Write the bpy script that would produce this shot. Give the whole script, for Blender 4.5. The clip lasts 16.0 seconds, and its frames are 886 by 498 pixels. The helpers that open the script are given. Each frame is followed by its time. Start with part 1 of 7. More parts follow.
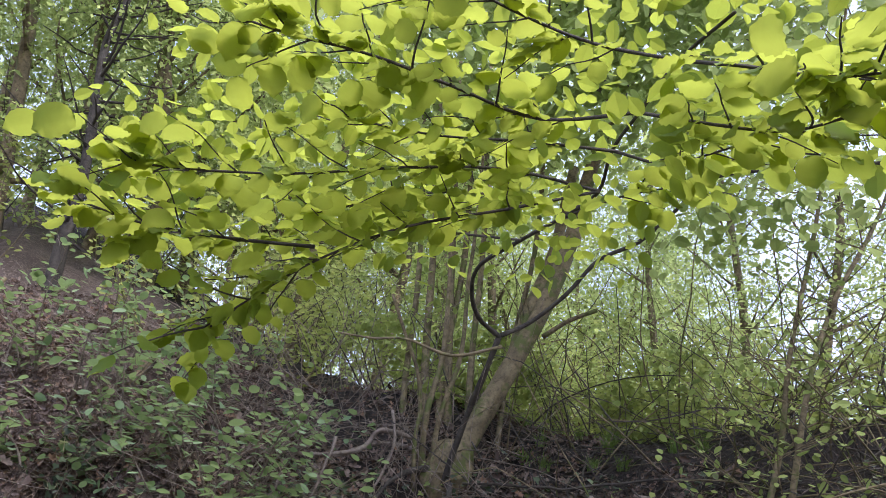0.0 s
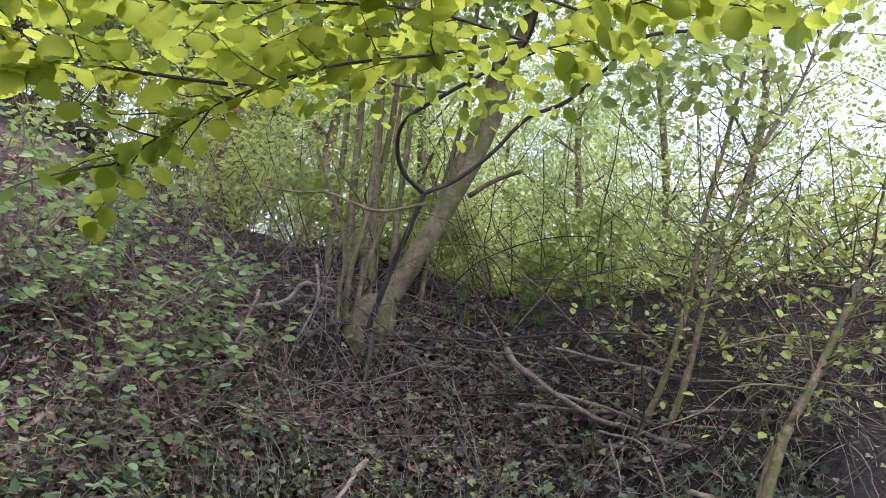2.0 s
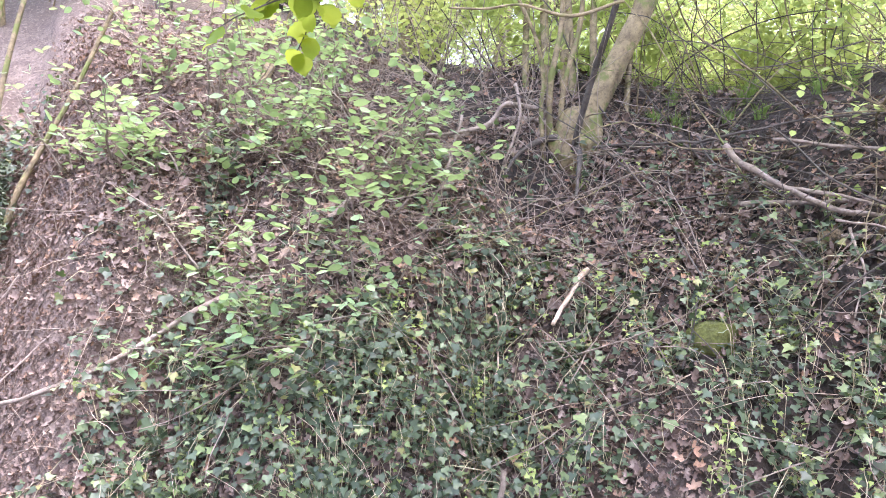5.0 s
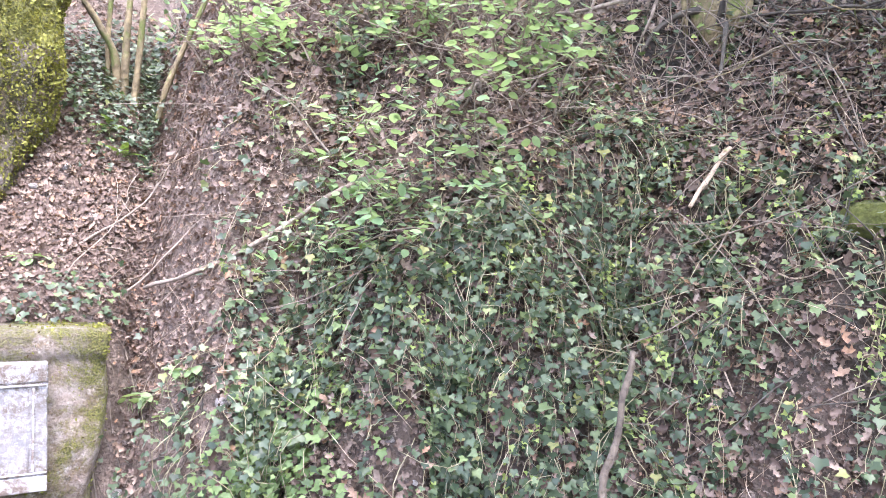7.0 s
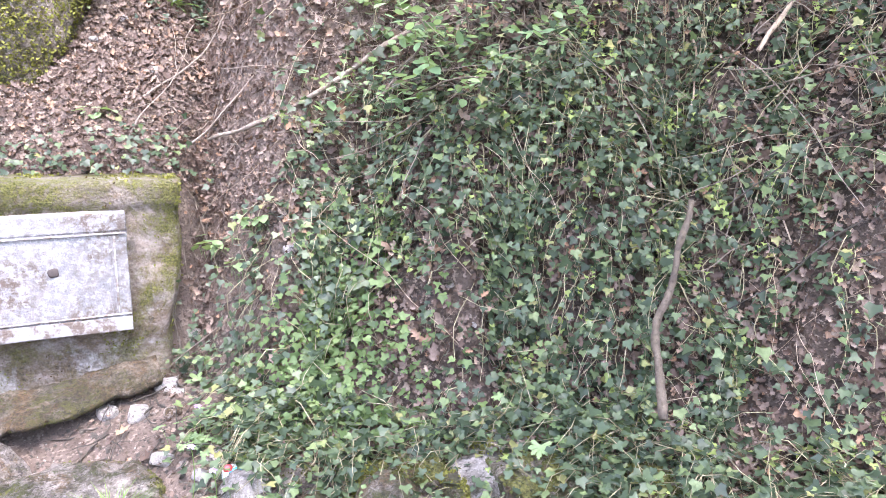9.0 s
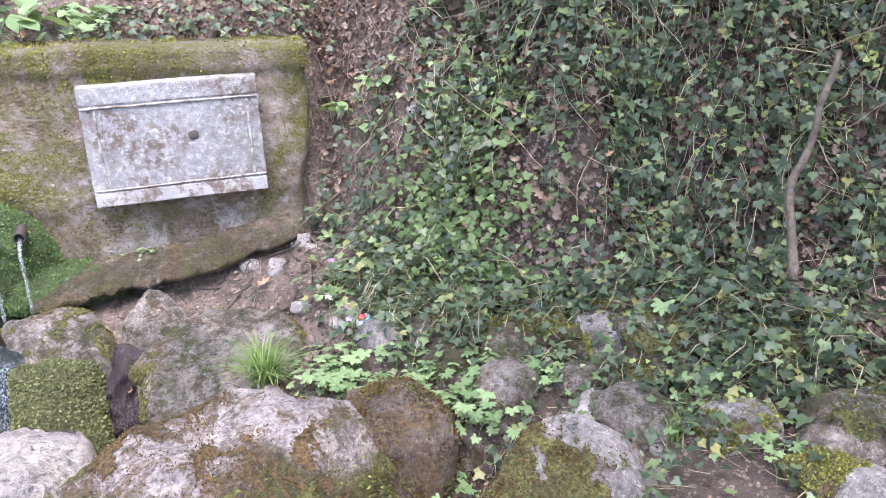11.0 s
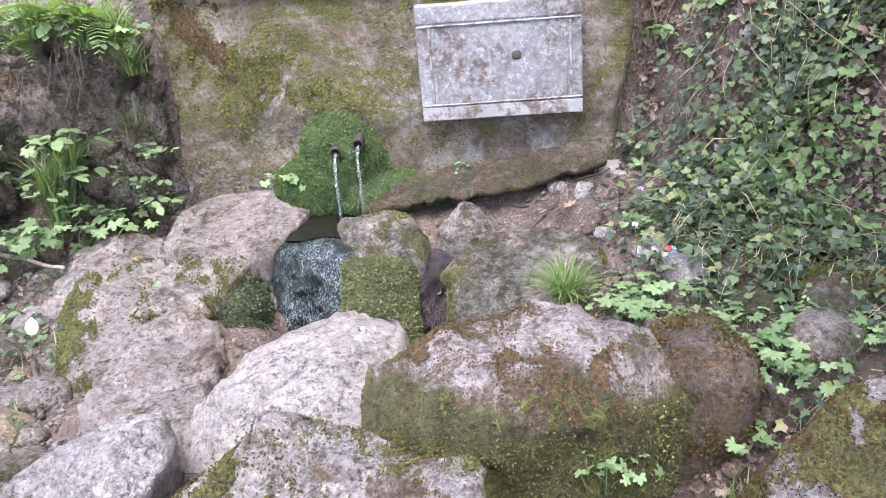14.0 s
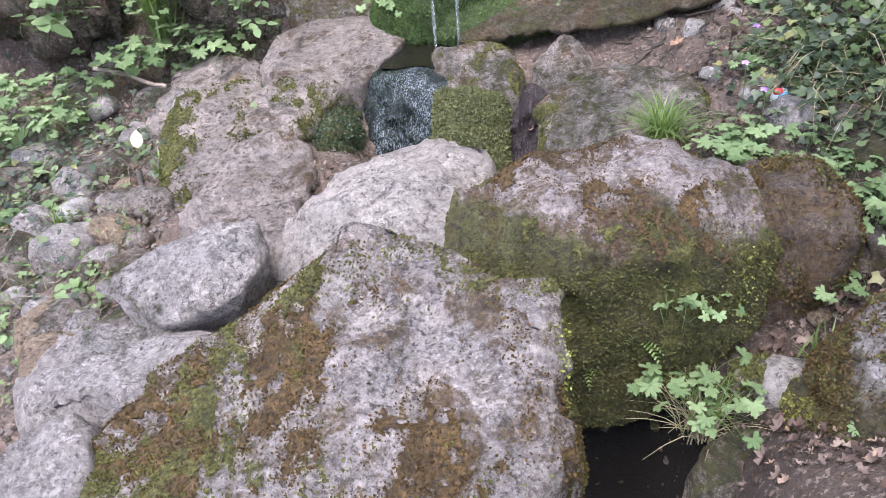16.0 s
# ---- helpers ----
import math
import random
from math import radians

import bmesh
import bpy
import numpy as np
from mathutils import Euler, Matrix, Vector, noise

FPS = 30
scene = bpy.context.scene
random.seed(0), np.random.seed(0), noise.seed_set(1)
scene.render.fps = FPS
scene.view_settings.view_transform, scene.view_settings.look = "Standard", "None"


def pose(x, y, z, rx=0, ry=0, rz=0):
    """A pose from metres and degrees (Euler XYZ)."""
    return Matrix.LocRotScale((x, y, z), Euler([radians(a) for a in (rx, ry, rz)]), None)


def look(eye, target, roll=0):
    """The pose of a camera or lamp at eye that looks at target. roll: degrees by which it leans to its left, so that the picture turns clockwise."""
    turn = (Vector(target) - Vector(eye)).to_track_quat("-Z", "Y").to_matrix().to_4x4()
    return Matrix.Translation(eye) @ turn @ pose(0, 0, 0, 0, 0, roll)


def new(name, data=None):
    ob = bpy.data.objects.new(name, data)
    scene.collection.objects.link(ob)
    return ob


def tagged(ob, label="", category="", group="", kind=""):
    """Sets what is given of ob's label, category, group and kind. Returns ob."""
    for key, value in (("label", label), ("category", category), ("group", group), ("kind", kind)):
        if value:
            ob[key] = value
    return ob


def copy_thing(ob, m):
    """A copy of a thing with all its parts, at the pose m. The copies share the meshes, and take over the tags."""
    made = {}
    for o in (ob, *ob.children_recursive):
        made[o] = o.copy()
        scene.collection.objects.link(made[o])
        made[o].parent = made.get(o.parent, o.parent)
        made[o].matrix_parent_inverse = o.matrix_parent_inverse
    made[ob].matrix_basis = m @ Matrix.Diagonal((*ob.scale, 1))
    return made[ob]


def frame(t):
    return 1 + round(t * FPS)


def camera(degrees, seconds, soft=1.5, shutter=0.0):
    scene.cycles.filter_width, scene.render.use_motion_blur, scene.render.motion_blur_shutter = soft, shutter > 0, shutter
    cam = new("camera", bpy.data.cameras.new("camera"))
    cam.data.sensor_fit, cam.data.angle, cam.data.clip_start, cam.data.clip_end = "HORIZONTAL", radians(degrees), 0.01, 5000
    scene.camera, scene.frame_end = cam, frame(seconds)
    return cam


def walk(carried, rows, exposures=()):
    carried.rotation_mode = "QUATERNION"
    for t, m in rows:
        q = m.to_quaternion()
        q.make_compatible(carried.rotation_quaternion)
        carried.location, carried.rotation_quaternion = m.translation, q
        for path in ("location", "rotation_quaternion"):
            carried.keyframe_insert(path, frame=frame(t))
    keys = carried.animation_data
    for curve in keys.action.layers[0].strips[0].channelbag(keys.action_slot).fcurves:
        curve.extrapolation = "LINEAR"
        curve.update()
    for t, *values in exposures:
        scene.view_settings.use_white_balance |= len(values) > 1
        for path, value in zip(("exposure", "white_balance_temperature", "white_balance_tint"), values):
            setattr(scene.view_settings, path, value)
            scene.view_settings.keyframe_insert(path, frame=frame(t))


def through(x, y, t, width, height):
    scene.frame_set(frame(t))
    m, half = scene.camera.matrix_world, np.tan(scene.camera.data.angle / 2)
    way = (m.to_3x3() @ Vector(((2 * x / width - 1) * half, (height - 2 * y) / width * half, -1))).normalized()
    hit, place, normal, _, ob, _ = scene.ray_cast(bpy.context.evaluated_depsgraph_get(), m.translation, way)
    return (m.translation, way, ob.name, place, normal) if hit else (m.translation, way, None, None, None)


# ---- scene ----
cam = camera(58.0, 16.0, soft=0.85)
PATH = [
    (0, (-0.066, 0.003, 1.773), (1.2022, 1.1894, 2.7650), 7.14),
    (0.5, (-0.057, 0.009, 1.764), (1.2936, 1.1305, 2.7222), 6.92),
    (1, (-0.053, 0, 1.755), (1.3644, 1.0922, 2.6484), 6.43),
    (1.5, (-0.029, -0.007, 1.744), (1.4420, 1.0818, 2.5507), 6.15),
    (2, (-0.007, -0.001, 1.734), (1.4942, 1.1129, 2.4452), 5.71),
    (2.5, (0.007, 0.005, 1.712), (1.5084, 1.1748, 2.3261), 5.13),
    (3, (0.019, 0.007, 1.706), (1.4987, 1.2479, 2.2261), 4.43),
    (3.5, (0.03, 0.018, 1.688), (1.4734, 1.3321, 2.1233), 3.87),
    (4, (0.031, 0.034, 1.674), (1.4304, 1.4155, 2.0386), 3.39),
    (4.5, (0.026, 0.035, 1.671), (1.3654, 1.4864, 1.9865), 3.04),
    (4.7, (0.023, 0.045, 1.67), (1.3315, 1.5278, 1.9682), 2.93),
    (6.8, (0.102, 0.053, 1.59), (1.1070, 1.7814, 1.6416), 2.99),
    (7, (0.107, 0.052, 1.583), (1.0973, 1.7895, 1.5957), 2.96),
    (7.5, (0.126, 0.046, 1.559), (1.0736, 1.8061, 1.4951), 2.67),
    (8, (0.11, 0.041, 1.548), (1.0234, 1.8139, 1.3980), 2.36),
    (8.2, (0.109, 0.033, 1.555), (1.0059, 1.8101, 1.3611), 2.25),
    (10.3, (-0.015, 0.02, 1.6), (0.7998, 1.7424, 0.9923), 1.70),
    (10.5, (-0.01, 0.017, 1.598), (0.7530, 1.7525, 0.9610), 1.50),
    (11, (0.009, 0.011, 1.58), (0.6030, 1.7874, 0.8789), 0.38),
    (11.5, (0.009, 0.009, 1.581), (0.4784, 1.8101, 0.8492), -0.07),
    (12, (-0.006, 0.005, 1.573), (0.3232, 1.8297, 0.8232), -0.68),
    (12.5, (-0.02, 0.007, 1.57), (0.1682, 1.8469, 0.8089), -1.57),
    (13, (-0.027, 0.008, 1.563), (0.0336, 1.8498, 0.7856), -2.19),
    (13.5, (-0.043, 0.007, 1.554), (-0.0941, 1.8359, 0.7463), -2.52),
    (14, (-0.048, 0.004, 1.549), (-0.1747, 1.8138, 0.7073), -2.65),
    (14.5, (-0.038, -0.005, 1.531), (-0.2305, 1.7697, 0.6291), -2.81),
    (15, (-0.035, -0.013, 1.507), (-0.2772, 1.7079, 0.5172), -2.81),
    (15.5, (-0.037, -0.025, 1.483), (-0.3312, 1.6366, 0.4095), -2.94),
    (16, (-0.036, -0.024, 1.466), (-0.3812, 1.5802, 0.3226), -3.23),
]
walk(cam, [(t, look(eye, target, roll)) for t, eye, target, roll in PATH],
     [(t, stops, 6500, tint) for t, stops, tint in ((0, 1.3, 23), (1.0, 1.35, 25), (2.0, 1.65, 27), (3.5, 2.8, 30), (4.7, 3.17, 29), (6.8, 3.25, 23), (8.2, 3.18, 22), (10.3, 2.75, 22), (11.2, 2.45, 20), (12.5, 2.36, 20), (14.5, 2.3, 19), (16, 2.0, 19))])

# ---- light: a bright overcast sky over a wooded hollow ----
SUN_UP, SUN_TURN = 70, 195
world = bpy.data.worlds.new("sky")
scene.world = world
world.use_nodes = True
wn = world.node_tree.nodes
sky = wn.new("ShaderNodeTexSky")
sky.sky_type, sky.sun_disc = "NISHITA", False
sky.sun_elevation, sky.sun_rotation = radians(SUN_UP), radians(SUN_TURN)
sky.air_density, sky.dust_density, sky.ozone_density = 1.0, 1.0, 1.5
wn["Background"].inputs["Strength"].default_value = 0.15
veil = wn.new("ShaderNodeHueSaturation")  # thin cloud takes the blue out of the sky
veil.inputs["Saturation"].default_value, veil.inputs["Value"].default_value = 0.74, 1.5
world.node_tree.links.new(sky.outputs["Color"], veil.inputs["Color"])
world.node_tree.links.new(veil.outputs["Color"], wn["Background"].inputs["Color"])
lamp = bpy.data.lights.new("sun", "SUN")
lamp.energy, lamp.angle, lamp.color = 1.5, radians(40), (1.0, 0.985, 0.97)
sun = new("sun", lamp)
_a, _e = radians(SUN_TURN), radians(SUN_UP)
sun.matrix_world = look((30 * math.sin(_a) * math.cos(_e), 30 * math.cos(_a) * math.cos(_e), 30 * math.sin(_e)), (0, 0, 0))

# ---- materials ----
class Mat:
    """A small builder of node materials."""

    def __init__(self, name):
        self.m = bpy.data.materials.new(name)
        self.m.use_nodes = True
        self.t = self.m.node_tree
        self.bsdf = self.t.nodes["Principled BSDF"]
        self.out = self.t.nodes["Material Output"]
        self.pos = None

    def node(self, kind, **inputs):
        n = self.t.nodes.new(kind)
        for k, v in inputs.items():
            self.put(n.inputs[k.replace("_", " ")], v)
        return n

    def put(self, socket, v):
        if isinstance(v, bpy.types.NodeSocket):
            self.t.links.new(v, socket)
        elif isinstance(v, tuple) and len(v) == 3 and socket.type == "RGBA":
            socket.default_value = (*v, 1)
        else:
            socket.default_value = v

    def coords(self):
        if self.pos is None:
            self.pos = self.node("ShaderNodeNewGeometry").outputs["Position"]
        return self.pos

    def noise(self, scale, detail=5, rough=0.6, lo=0.35, hi=0.65, warp=0.0):
        n = self.node("ShaderNodeTexNoise", Vector=self.coords(), Scale=scale, Detail=detail, Roughness=rough, Distortion=warp)
        r = self.node("ShaderNodeMapRange", Value=n.outputs["Fac"])
        r.inputs["From Min"].default_value, r.inputs["From Max"].default_value = lo, hi
        return r.outputs["Result"]

    def cells(self, scale, feature="DISTANCE_TO_EDGE", lo=0.0, hi=0.1):
        n = self.node("ShaderNodeTexVoronoi", Vector=self.coords(), Scale=scale)
        n.feature = feature
        r = self.node("ShaderNodeMapRange", Value=n.outputs["Distance"])
        r.inputs["From Min"].default_value, r.inputs["From Max"].default_value = lo, hi
        return r.outputs["Result"]

    def mix(self, fac, a, b):
        n = self.t.nodes.new("ShaderNodeMix")
        n.data_type = "RGBA"
        self.put(n.inputs["Factor"], fac)
        self.put(n.inputs["A"], a)
        self.put(n.inputs["B"], b)
        return n.outputs["Result"]

    def math(self, op, a, b=0.0):
        n = self.t.nodes.new("ShaderNodeMath")
        n.operation = op
        self.put(n.inputs[0], a)
        self.put(n.inputs[1], b)
        return n.outputs["Value"]

    def ramp(self, fac, *stops):
        n = self.node("ShaderNodeValToRGB", Fac=fac)
        e = n.color_ramp.elements
        while len(e) < len(stops):
            e.new(0.5)
        for k, (p, c) in enumerate(stops):
            e[k].position, e[k].color = p, (*c, 1)
        return n.outputs["Color"]

    def island(self):
        return self.node("ShaderNodeNewGeometry").outputs["Random Per Island"]

    def each(self):
        return self.node("ShaderNodeObjectInfo").outputs["Random"]

    def upward(self, lo=0.2, hi=0.8):
        g = self.node("ShaderNodeNewGeometry")
        s = self.node("ShaderNodeSeparateXYZ", Vector=g.outputs["Normal"])
        r = self.node("ShaderNodeMapRange", Value=s.outputs["Z"])
        r.inputs["From Min"].default_value, r.inputs["From Max"].default_value = lo, hi
        return r.outputs["Result"]

    def bump(self, height, strength=0.4, distance=0.01):
        n = self.node("ShaderNodeBump", Height=height, Strength=strength, Distance=distance)
        self.put(self.bsdf.inputs["Normal"], n.outputs["Normal"])
        return n.outputs["Normal"]

    def set(self, color=None, rough=0.8, **more):
        if color is not None:
            self.put(self.bsdf.inputs["Base Color"], color)
        self.put(self.bsdf.inputs["Roughness"], rough)
        for k, v in more.items():
            self.put(self.bsdf.inputs[k.replace("_", " ")], v)
        return self.m

    def leafy(self, color, through, share=0.45, gloss=0.12, rough=0.45):
        """A thin leaf: light passes through it in another colour."""
        d = self.node("ShaderNodeBsdfDiffuse", Color=color)
        tr = self.node("ShaderNodeBsdfTranslucent", Color=through)
        gl = self.node("ShaderNodeBsdfGlossy", Roughness=rough)
        a = self.node("ShaderNodeMixShader", Fac=share)
        self.t.links.new(d.outputs[0], a.inputs[1])
        self.t.links.new(tr.outputs[0], a.inputs[2])
        b = self.node("ShaderNodeMixShader", Fac=gloss)
        edge = self.node("ShaderNodeLayerWeight", Blend=0.5).outputs["Facing"]
        self.put(b.inputs[0], self.math("MULTIPLY", self.math("ADD", 0.06, self.math("POWER", edge, 4.0)), gloss * 4))
        self.t.links.new(a.outputs[0], b.inputs[1])
        self.t.links.new(gl.outputs[0], b.inputs[2])
        self.t.links.new(b.outputs[0], self.out.inputs["Surface"])
        return self.m


def soil_mat():
    k = Mat("soil")
    c = k.mix(k.noise(1.3), (0.10, 0.072, 0.058), (0.235, 0.178, 0.145))
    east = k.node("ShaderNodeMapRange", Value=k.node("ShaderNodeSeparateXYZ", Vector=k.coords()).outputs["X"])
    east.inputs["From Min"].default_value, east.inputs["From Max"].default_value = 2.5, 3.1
    c = k.mix(k.noise(9, 6), c, (0.105, 0.075, 0.06))
    # shade between the ivy leaves, painted onto the steep bank's soil
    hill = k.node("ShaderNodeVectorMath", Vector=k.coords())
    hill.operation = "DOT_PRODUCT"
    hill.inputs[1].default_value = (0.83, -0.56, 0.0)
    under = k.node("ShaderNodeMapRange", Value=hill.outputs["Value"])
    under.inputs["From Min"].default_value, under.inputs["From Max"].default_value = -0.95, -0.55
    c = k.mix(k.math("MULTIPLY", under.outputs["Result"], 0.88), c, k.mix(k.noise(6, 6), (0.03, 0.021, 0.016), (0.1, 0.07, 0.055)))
    c = k.mix(k.math("MULTIPLY", k.noise(46, 3, lo=0.55, hi=0.62), 0.6), c, (0.3, 0.235, 0.195))
    c = k.mix(k.math("MULTIPLY", k.noise(70, 2, lo=0.56, hi=0.6), 0.7), c, (0.055, 0.037, 0.028))
    # black humus under the brushwood, with the deep shade there painted in
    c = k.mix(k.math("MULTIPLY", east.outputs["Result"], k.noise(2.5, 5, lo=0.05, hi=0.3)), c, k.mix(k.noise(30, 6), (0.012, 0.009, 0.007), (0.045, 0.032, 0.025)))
    # the hole in the stream's gully: its black shade painted onto the soil
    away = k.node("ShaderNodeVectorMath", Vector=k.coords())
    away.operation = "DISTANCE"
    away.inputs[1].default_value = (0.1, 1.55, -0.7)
    hole_shade = k.node("ShaderNodeMapRange", Value=away.outputs["Value"])
    hole_shade.inputs["From Min"].default_value, hole_shade.inputs["From Max"].default_value = 0.75, 0.45
    c = k.mix(hole_shade.outputs["Result"], c, (0.014, 0.011, 0.008))
    k.bump(k.math("ADD", k.noise(30, 8, 0.7, 0.2, 0.8), k.math("MULTIPLY", k.noise(110, 3), 0.4)), 0.9, 0.02)
    return k.set(c, 0.95)


def stone_mat(name, pale, dark, moss=0.0, moss_colour=(0.07, 0.082, 0.022), brown=0.0, lichen=0.4, wet=0.85, up=True, damp=None):
    """Limestone with stains, white lichen, and moss in cushions of its own; damp: the height below which moss has closed over it."""
    k = Mat(name)
    c = k.mix(k.noise(4.5, 15, 0.85, 0.4, 0.6), dark, pale)
    c = k.mix(k.math("MULTIPLY", k.noise(17, 12, 0.8, 0.5, 0.6), 0.5), c, tuple(0.5 * v for v in dark))
    c = k.mix(k.math("MULTIPLY", k.noise(26, 10, 0.8, 0.5, 0.58), 0.55), c, tuple(0.45 * v for v in dark))
    c = k.mix(k.math("MULTIPLY", k.noise(75, 7, 0.8, 0.53, 0.6), k.noise(7, 6, 0.7, 0.4, 0.65)), c, tuple(0.35 * v for v in dark))
    c = k.mix(k.math("MULTIPLY", k.noise(48, 8, 0.8, 0.53, 0.59), k.noise(5, 6, 0.7, 0.42, 0.62)), c, tuple(min(0.8, 1.45 * v) for v in pale))
    if lichen:
        spots = k.math("MULTIPLY", k.noise(130, 4, 0.7, 0.54, 0.62), k.noise(6, 6, lo=0.45, hi=0.6))
        c = k.mix(k.math("MULTIPLY", spots, lichen), c, (0.78, 0.77, 0.77))
        c = k.mix(k.math("MULTIPLY", k.noise(9, 9, 0.7, 0.58, 0.66, 0.6), 0.55 * lichen), c, (0.10, 0.075, 0.075))
    if brown:
        mask = k.math("MULTIPLY", k.noise(5.5, 12, 0.78, 0.58 - 0.2 * brown, 0.66 - 0.2 * brown, 0.4), 0.93)
        c = k.mix(mask, c, k.mix(k.noise(90, 4), (0.06, 0.036, 0.017), (0.19, 0.115, 0.05)))
    # pits and flaking crust
    pits = k.math("MULTIPLY", k.noise(62, 8, 0.8, 0.535, 0.58), k.noise(4, 5, 0.7, 0.37, 0.54))
    c = k.mix(k.math("MULTIPLY", pits, 0.9), c, tuple(0.28 * v for v in dark))
    crust = k.math("MULTIPLY", k.noise(21, 11, 0.82, 0.52, 0.56), k.noise(3.3, 6, 0.7, 0.45, 0.6))
    c = k.mix(k.math("MULTIPLY", crust, 0.35 + 0.6 * lichen), c, tuple(min(0.75, 1.45 * v) for v in pale))
    h = k.math("ADD", k.noise(9, 10, 0.75, 0.2, 0.8), k.math("ADD", k.math("MULTIPLY", k.noise(45, 8, 0.75, 0.25, 0.75), 0.5), k.math("MULTIPLY", k.cells(28, "F1", 0.0, 0.9), 0.25)))
    if moss:
        mask = k.math("MULTIPLY", k.noise(4.2, 13, 0.8, 0.70 - 0.42 * moss, 0.79 - 0.42 * moss, 0.3), k.noise(33, 6, 0.75, 0.36, 0.5))
        if up:
            mask = k.math("MULTIPLY", mask, k.upward(-0.25, 0.35))
        if damp is not None:
            z = k.node("ShaderNodeSeparateXYZ", Vector=k.coords()).outputs["Z"]
            z = k.math("SUBTRACT", k.math("ADD", damp + 0.5, k.math("MULTIPLY", k.noise(5, 6, lo=0.3, hi=0.7), 0.16)), k.math("ADD", z, 0.5))
            line = k.node("ShaderNodeMapRange", Value=z)
            line.inputs["From Min"].default_value, line.inputs["From Max"].default_value = 0.04, 0.09
            mask = k.math("ADD", k.math("MULTIPLY", mask, 0.55), line.outputs["Result"])
        fuzz_ = k.noise(150, 4, 0.75, 0.32, 0.68)
        green = k.mix(fuzz_, tuple(0.3 * v for v in moss_colour), tuple(1.45 * v for v in moss_colour))
        green = k.mix(k.noise(8, 5), green, (moss_colour[0] * 1.3, moss_colour[1] * 1.1, moss_colour[2]))
        green = k.mix(k.math("MULTIPLY", k.noise(14, 8, 0.75, 0.46, 0.6), 0.75), green, (0.06, 0.042, 0.024))
        green = k.mix(k.math("MULTIPLY", k.noise(23, 7, 0.75, 0.52, 0.64), 0.8), green, tuple(1.6 * v for v in moss_colour))
        green = k.mix(k.math("MULTIPLY", k.noise(52, 6, 0.75, 0.52, 0.6), 0.8), green, (0.03, 0.026, 0.014))
        c = k.mix(mask, c, green)
        h = k.math("ADD", h, k.math("MULTIPLY", mask, k.math("ADD", 0.25, k.math("ADD", k.math("MULTIPLY", fuzz_, 0.5), k.noise(40, 5, 0.7, 0.3, 0.7)))))
    h = k.math("ADD", h, k.math("MULTIPLY", k.noise(110, 6, 0.8, 0.3, 0.7), k.noise(6, 5, 0.7, 0.35, 0.8)))
    h = k.math("SUBTRACT", h, k.math("MULTIPLY", pits, 0.7))
    k.bump(h, 1.0, 0.028)
    return k.set(c, wet)


def moss_mat(name, a, b, size=120):
    k = Mat(name)
    c = k.mix(k.noise(size, 4, 0.7), a, b)
    c = k.mix(k.math("MULTIPLY", k.noise(9, 5), 0.6), c, tuple(0.4 * v for v in a))
    k.bump(k.noise(size * 0.6, 6, 0.75, 0.25, 0.75), 1.0, 0.03)
    return k.set(c, 0.95)


def leaf_mat(name, dark, light, through, share=0.4, gloss=0.1, by_object=False, rough=0.45):
    k = Mat(name)
    r = k.each() if by_object else k.island()
    c = k.ramp(r, (0.0, dark), (0.55, tuple(0.5 * (p + q) for p, q in zip(dark, light))), (1.0, light))
    c = k.mix(k.math("MULTIPLY", k.noise(60, 3), 0.35), c, tuple(0.6 * v for v in dark))
    tr = k.mix(r, tuple(0.75 * v for v in through), through)
    return k.leafy(c, tr, share, gloss, rough)


def litter_mat():
    k = Mat("dead leaves")
    c = k.ramp(k.island(), (0.0, (0.04, 0.026, 0.02)), (0.3, (0.105, 0.072, 0.058)), (0.7, (0.185, 0.138, 0.116)), (0.86, (0.3, 0.235, 0.19)), (1.0, (0.32, 0.185, 0.115)))
    c = k.mix(k.math("MULTIPLY", k.noise(80, 4), 0.5), c, (0.06, 0.04, 0.03))
    return k.leafy(c, (0.2, 0.11, 0.05), 0.12, 0.06, 0.6)


def bark_mat(name, dark, light, moss=0.0):
    k = Mat(name)
    c = k.mix(k.noise(13, 7, 0.65), dark, light)
    c = k.mix(k.math("MULTIPLY", k.noise(55, 4, lo=0.5, hi=0.65), 0.5), c, tuple(0.45 * v for v in dark))
    if moss:
        c = k.mix(k.noise(7, 6, lo=0.62 - 0.25 * moss, hi=0.7 - 0.25 * moss), c, (0.10, 0.115, 0.03))
    k.bump(k.noise(45, 6, 0.7, 0.3, 0.7), 0.6, 0.008)
    return k.set(c, 0.85)


SOIL = soil_mat()
PALE = stone_mat("pale limestone", (0.57, 0.505, 0.46), (0.42, 0.362, 0.322), lichen=0.3)
RIM = stone_mat("water-worn limestone", (0.5, 0.43, 0.39), (0.34, 0.277, 0.242), moss=0.3, brown=0.2, lichen=0.2, wet=0.45)
WHITE = stone_mat("white limestone", (0.52, 0.468, 0.44), (0.33, 0.288, 0.265), moss=0.36, lichen=0.5)
LICHEN = stone_mat("limestone with lichen and brown moss", (0.52, 0.455, 0.425), (0.27, 0.225, 0.208), moss=0.25, moss_colour=(0.09, 0.08, 0.024), brown=0.45, lichen=0.6)
MOSSY = stone_mat("mossy limestone", (0.40, 0.33, 0.28), (0.17, 0.13, 0.10), moss=0.62, moss_colour=(0.075, 0.085, 0.025), brown=0.45, lichen=0.6, up=False)
CAPPED = stone_mat("limestone, mossy below and lichened on top", (0.5, 0.43, 0.41), (0.27, 0.21, 0.195), moss=0.3, moss_colour=(0.118, 0.122, 0.038), brown=0.55, lichen=0.6, damp=0.27)
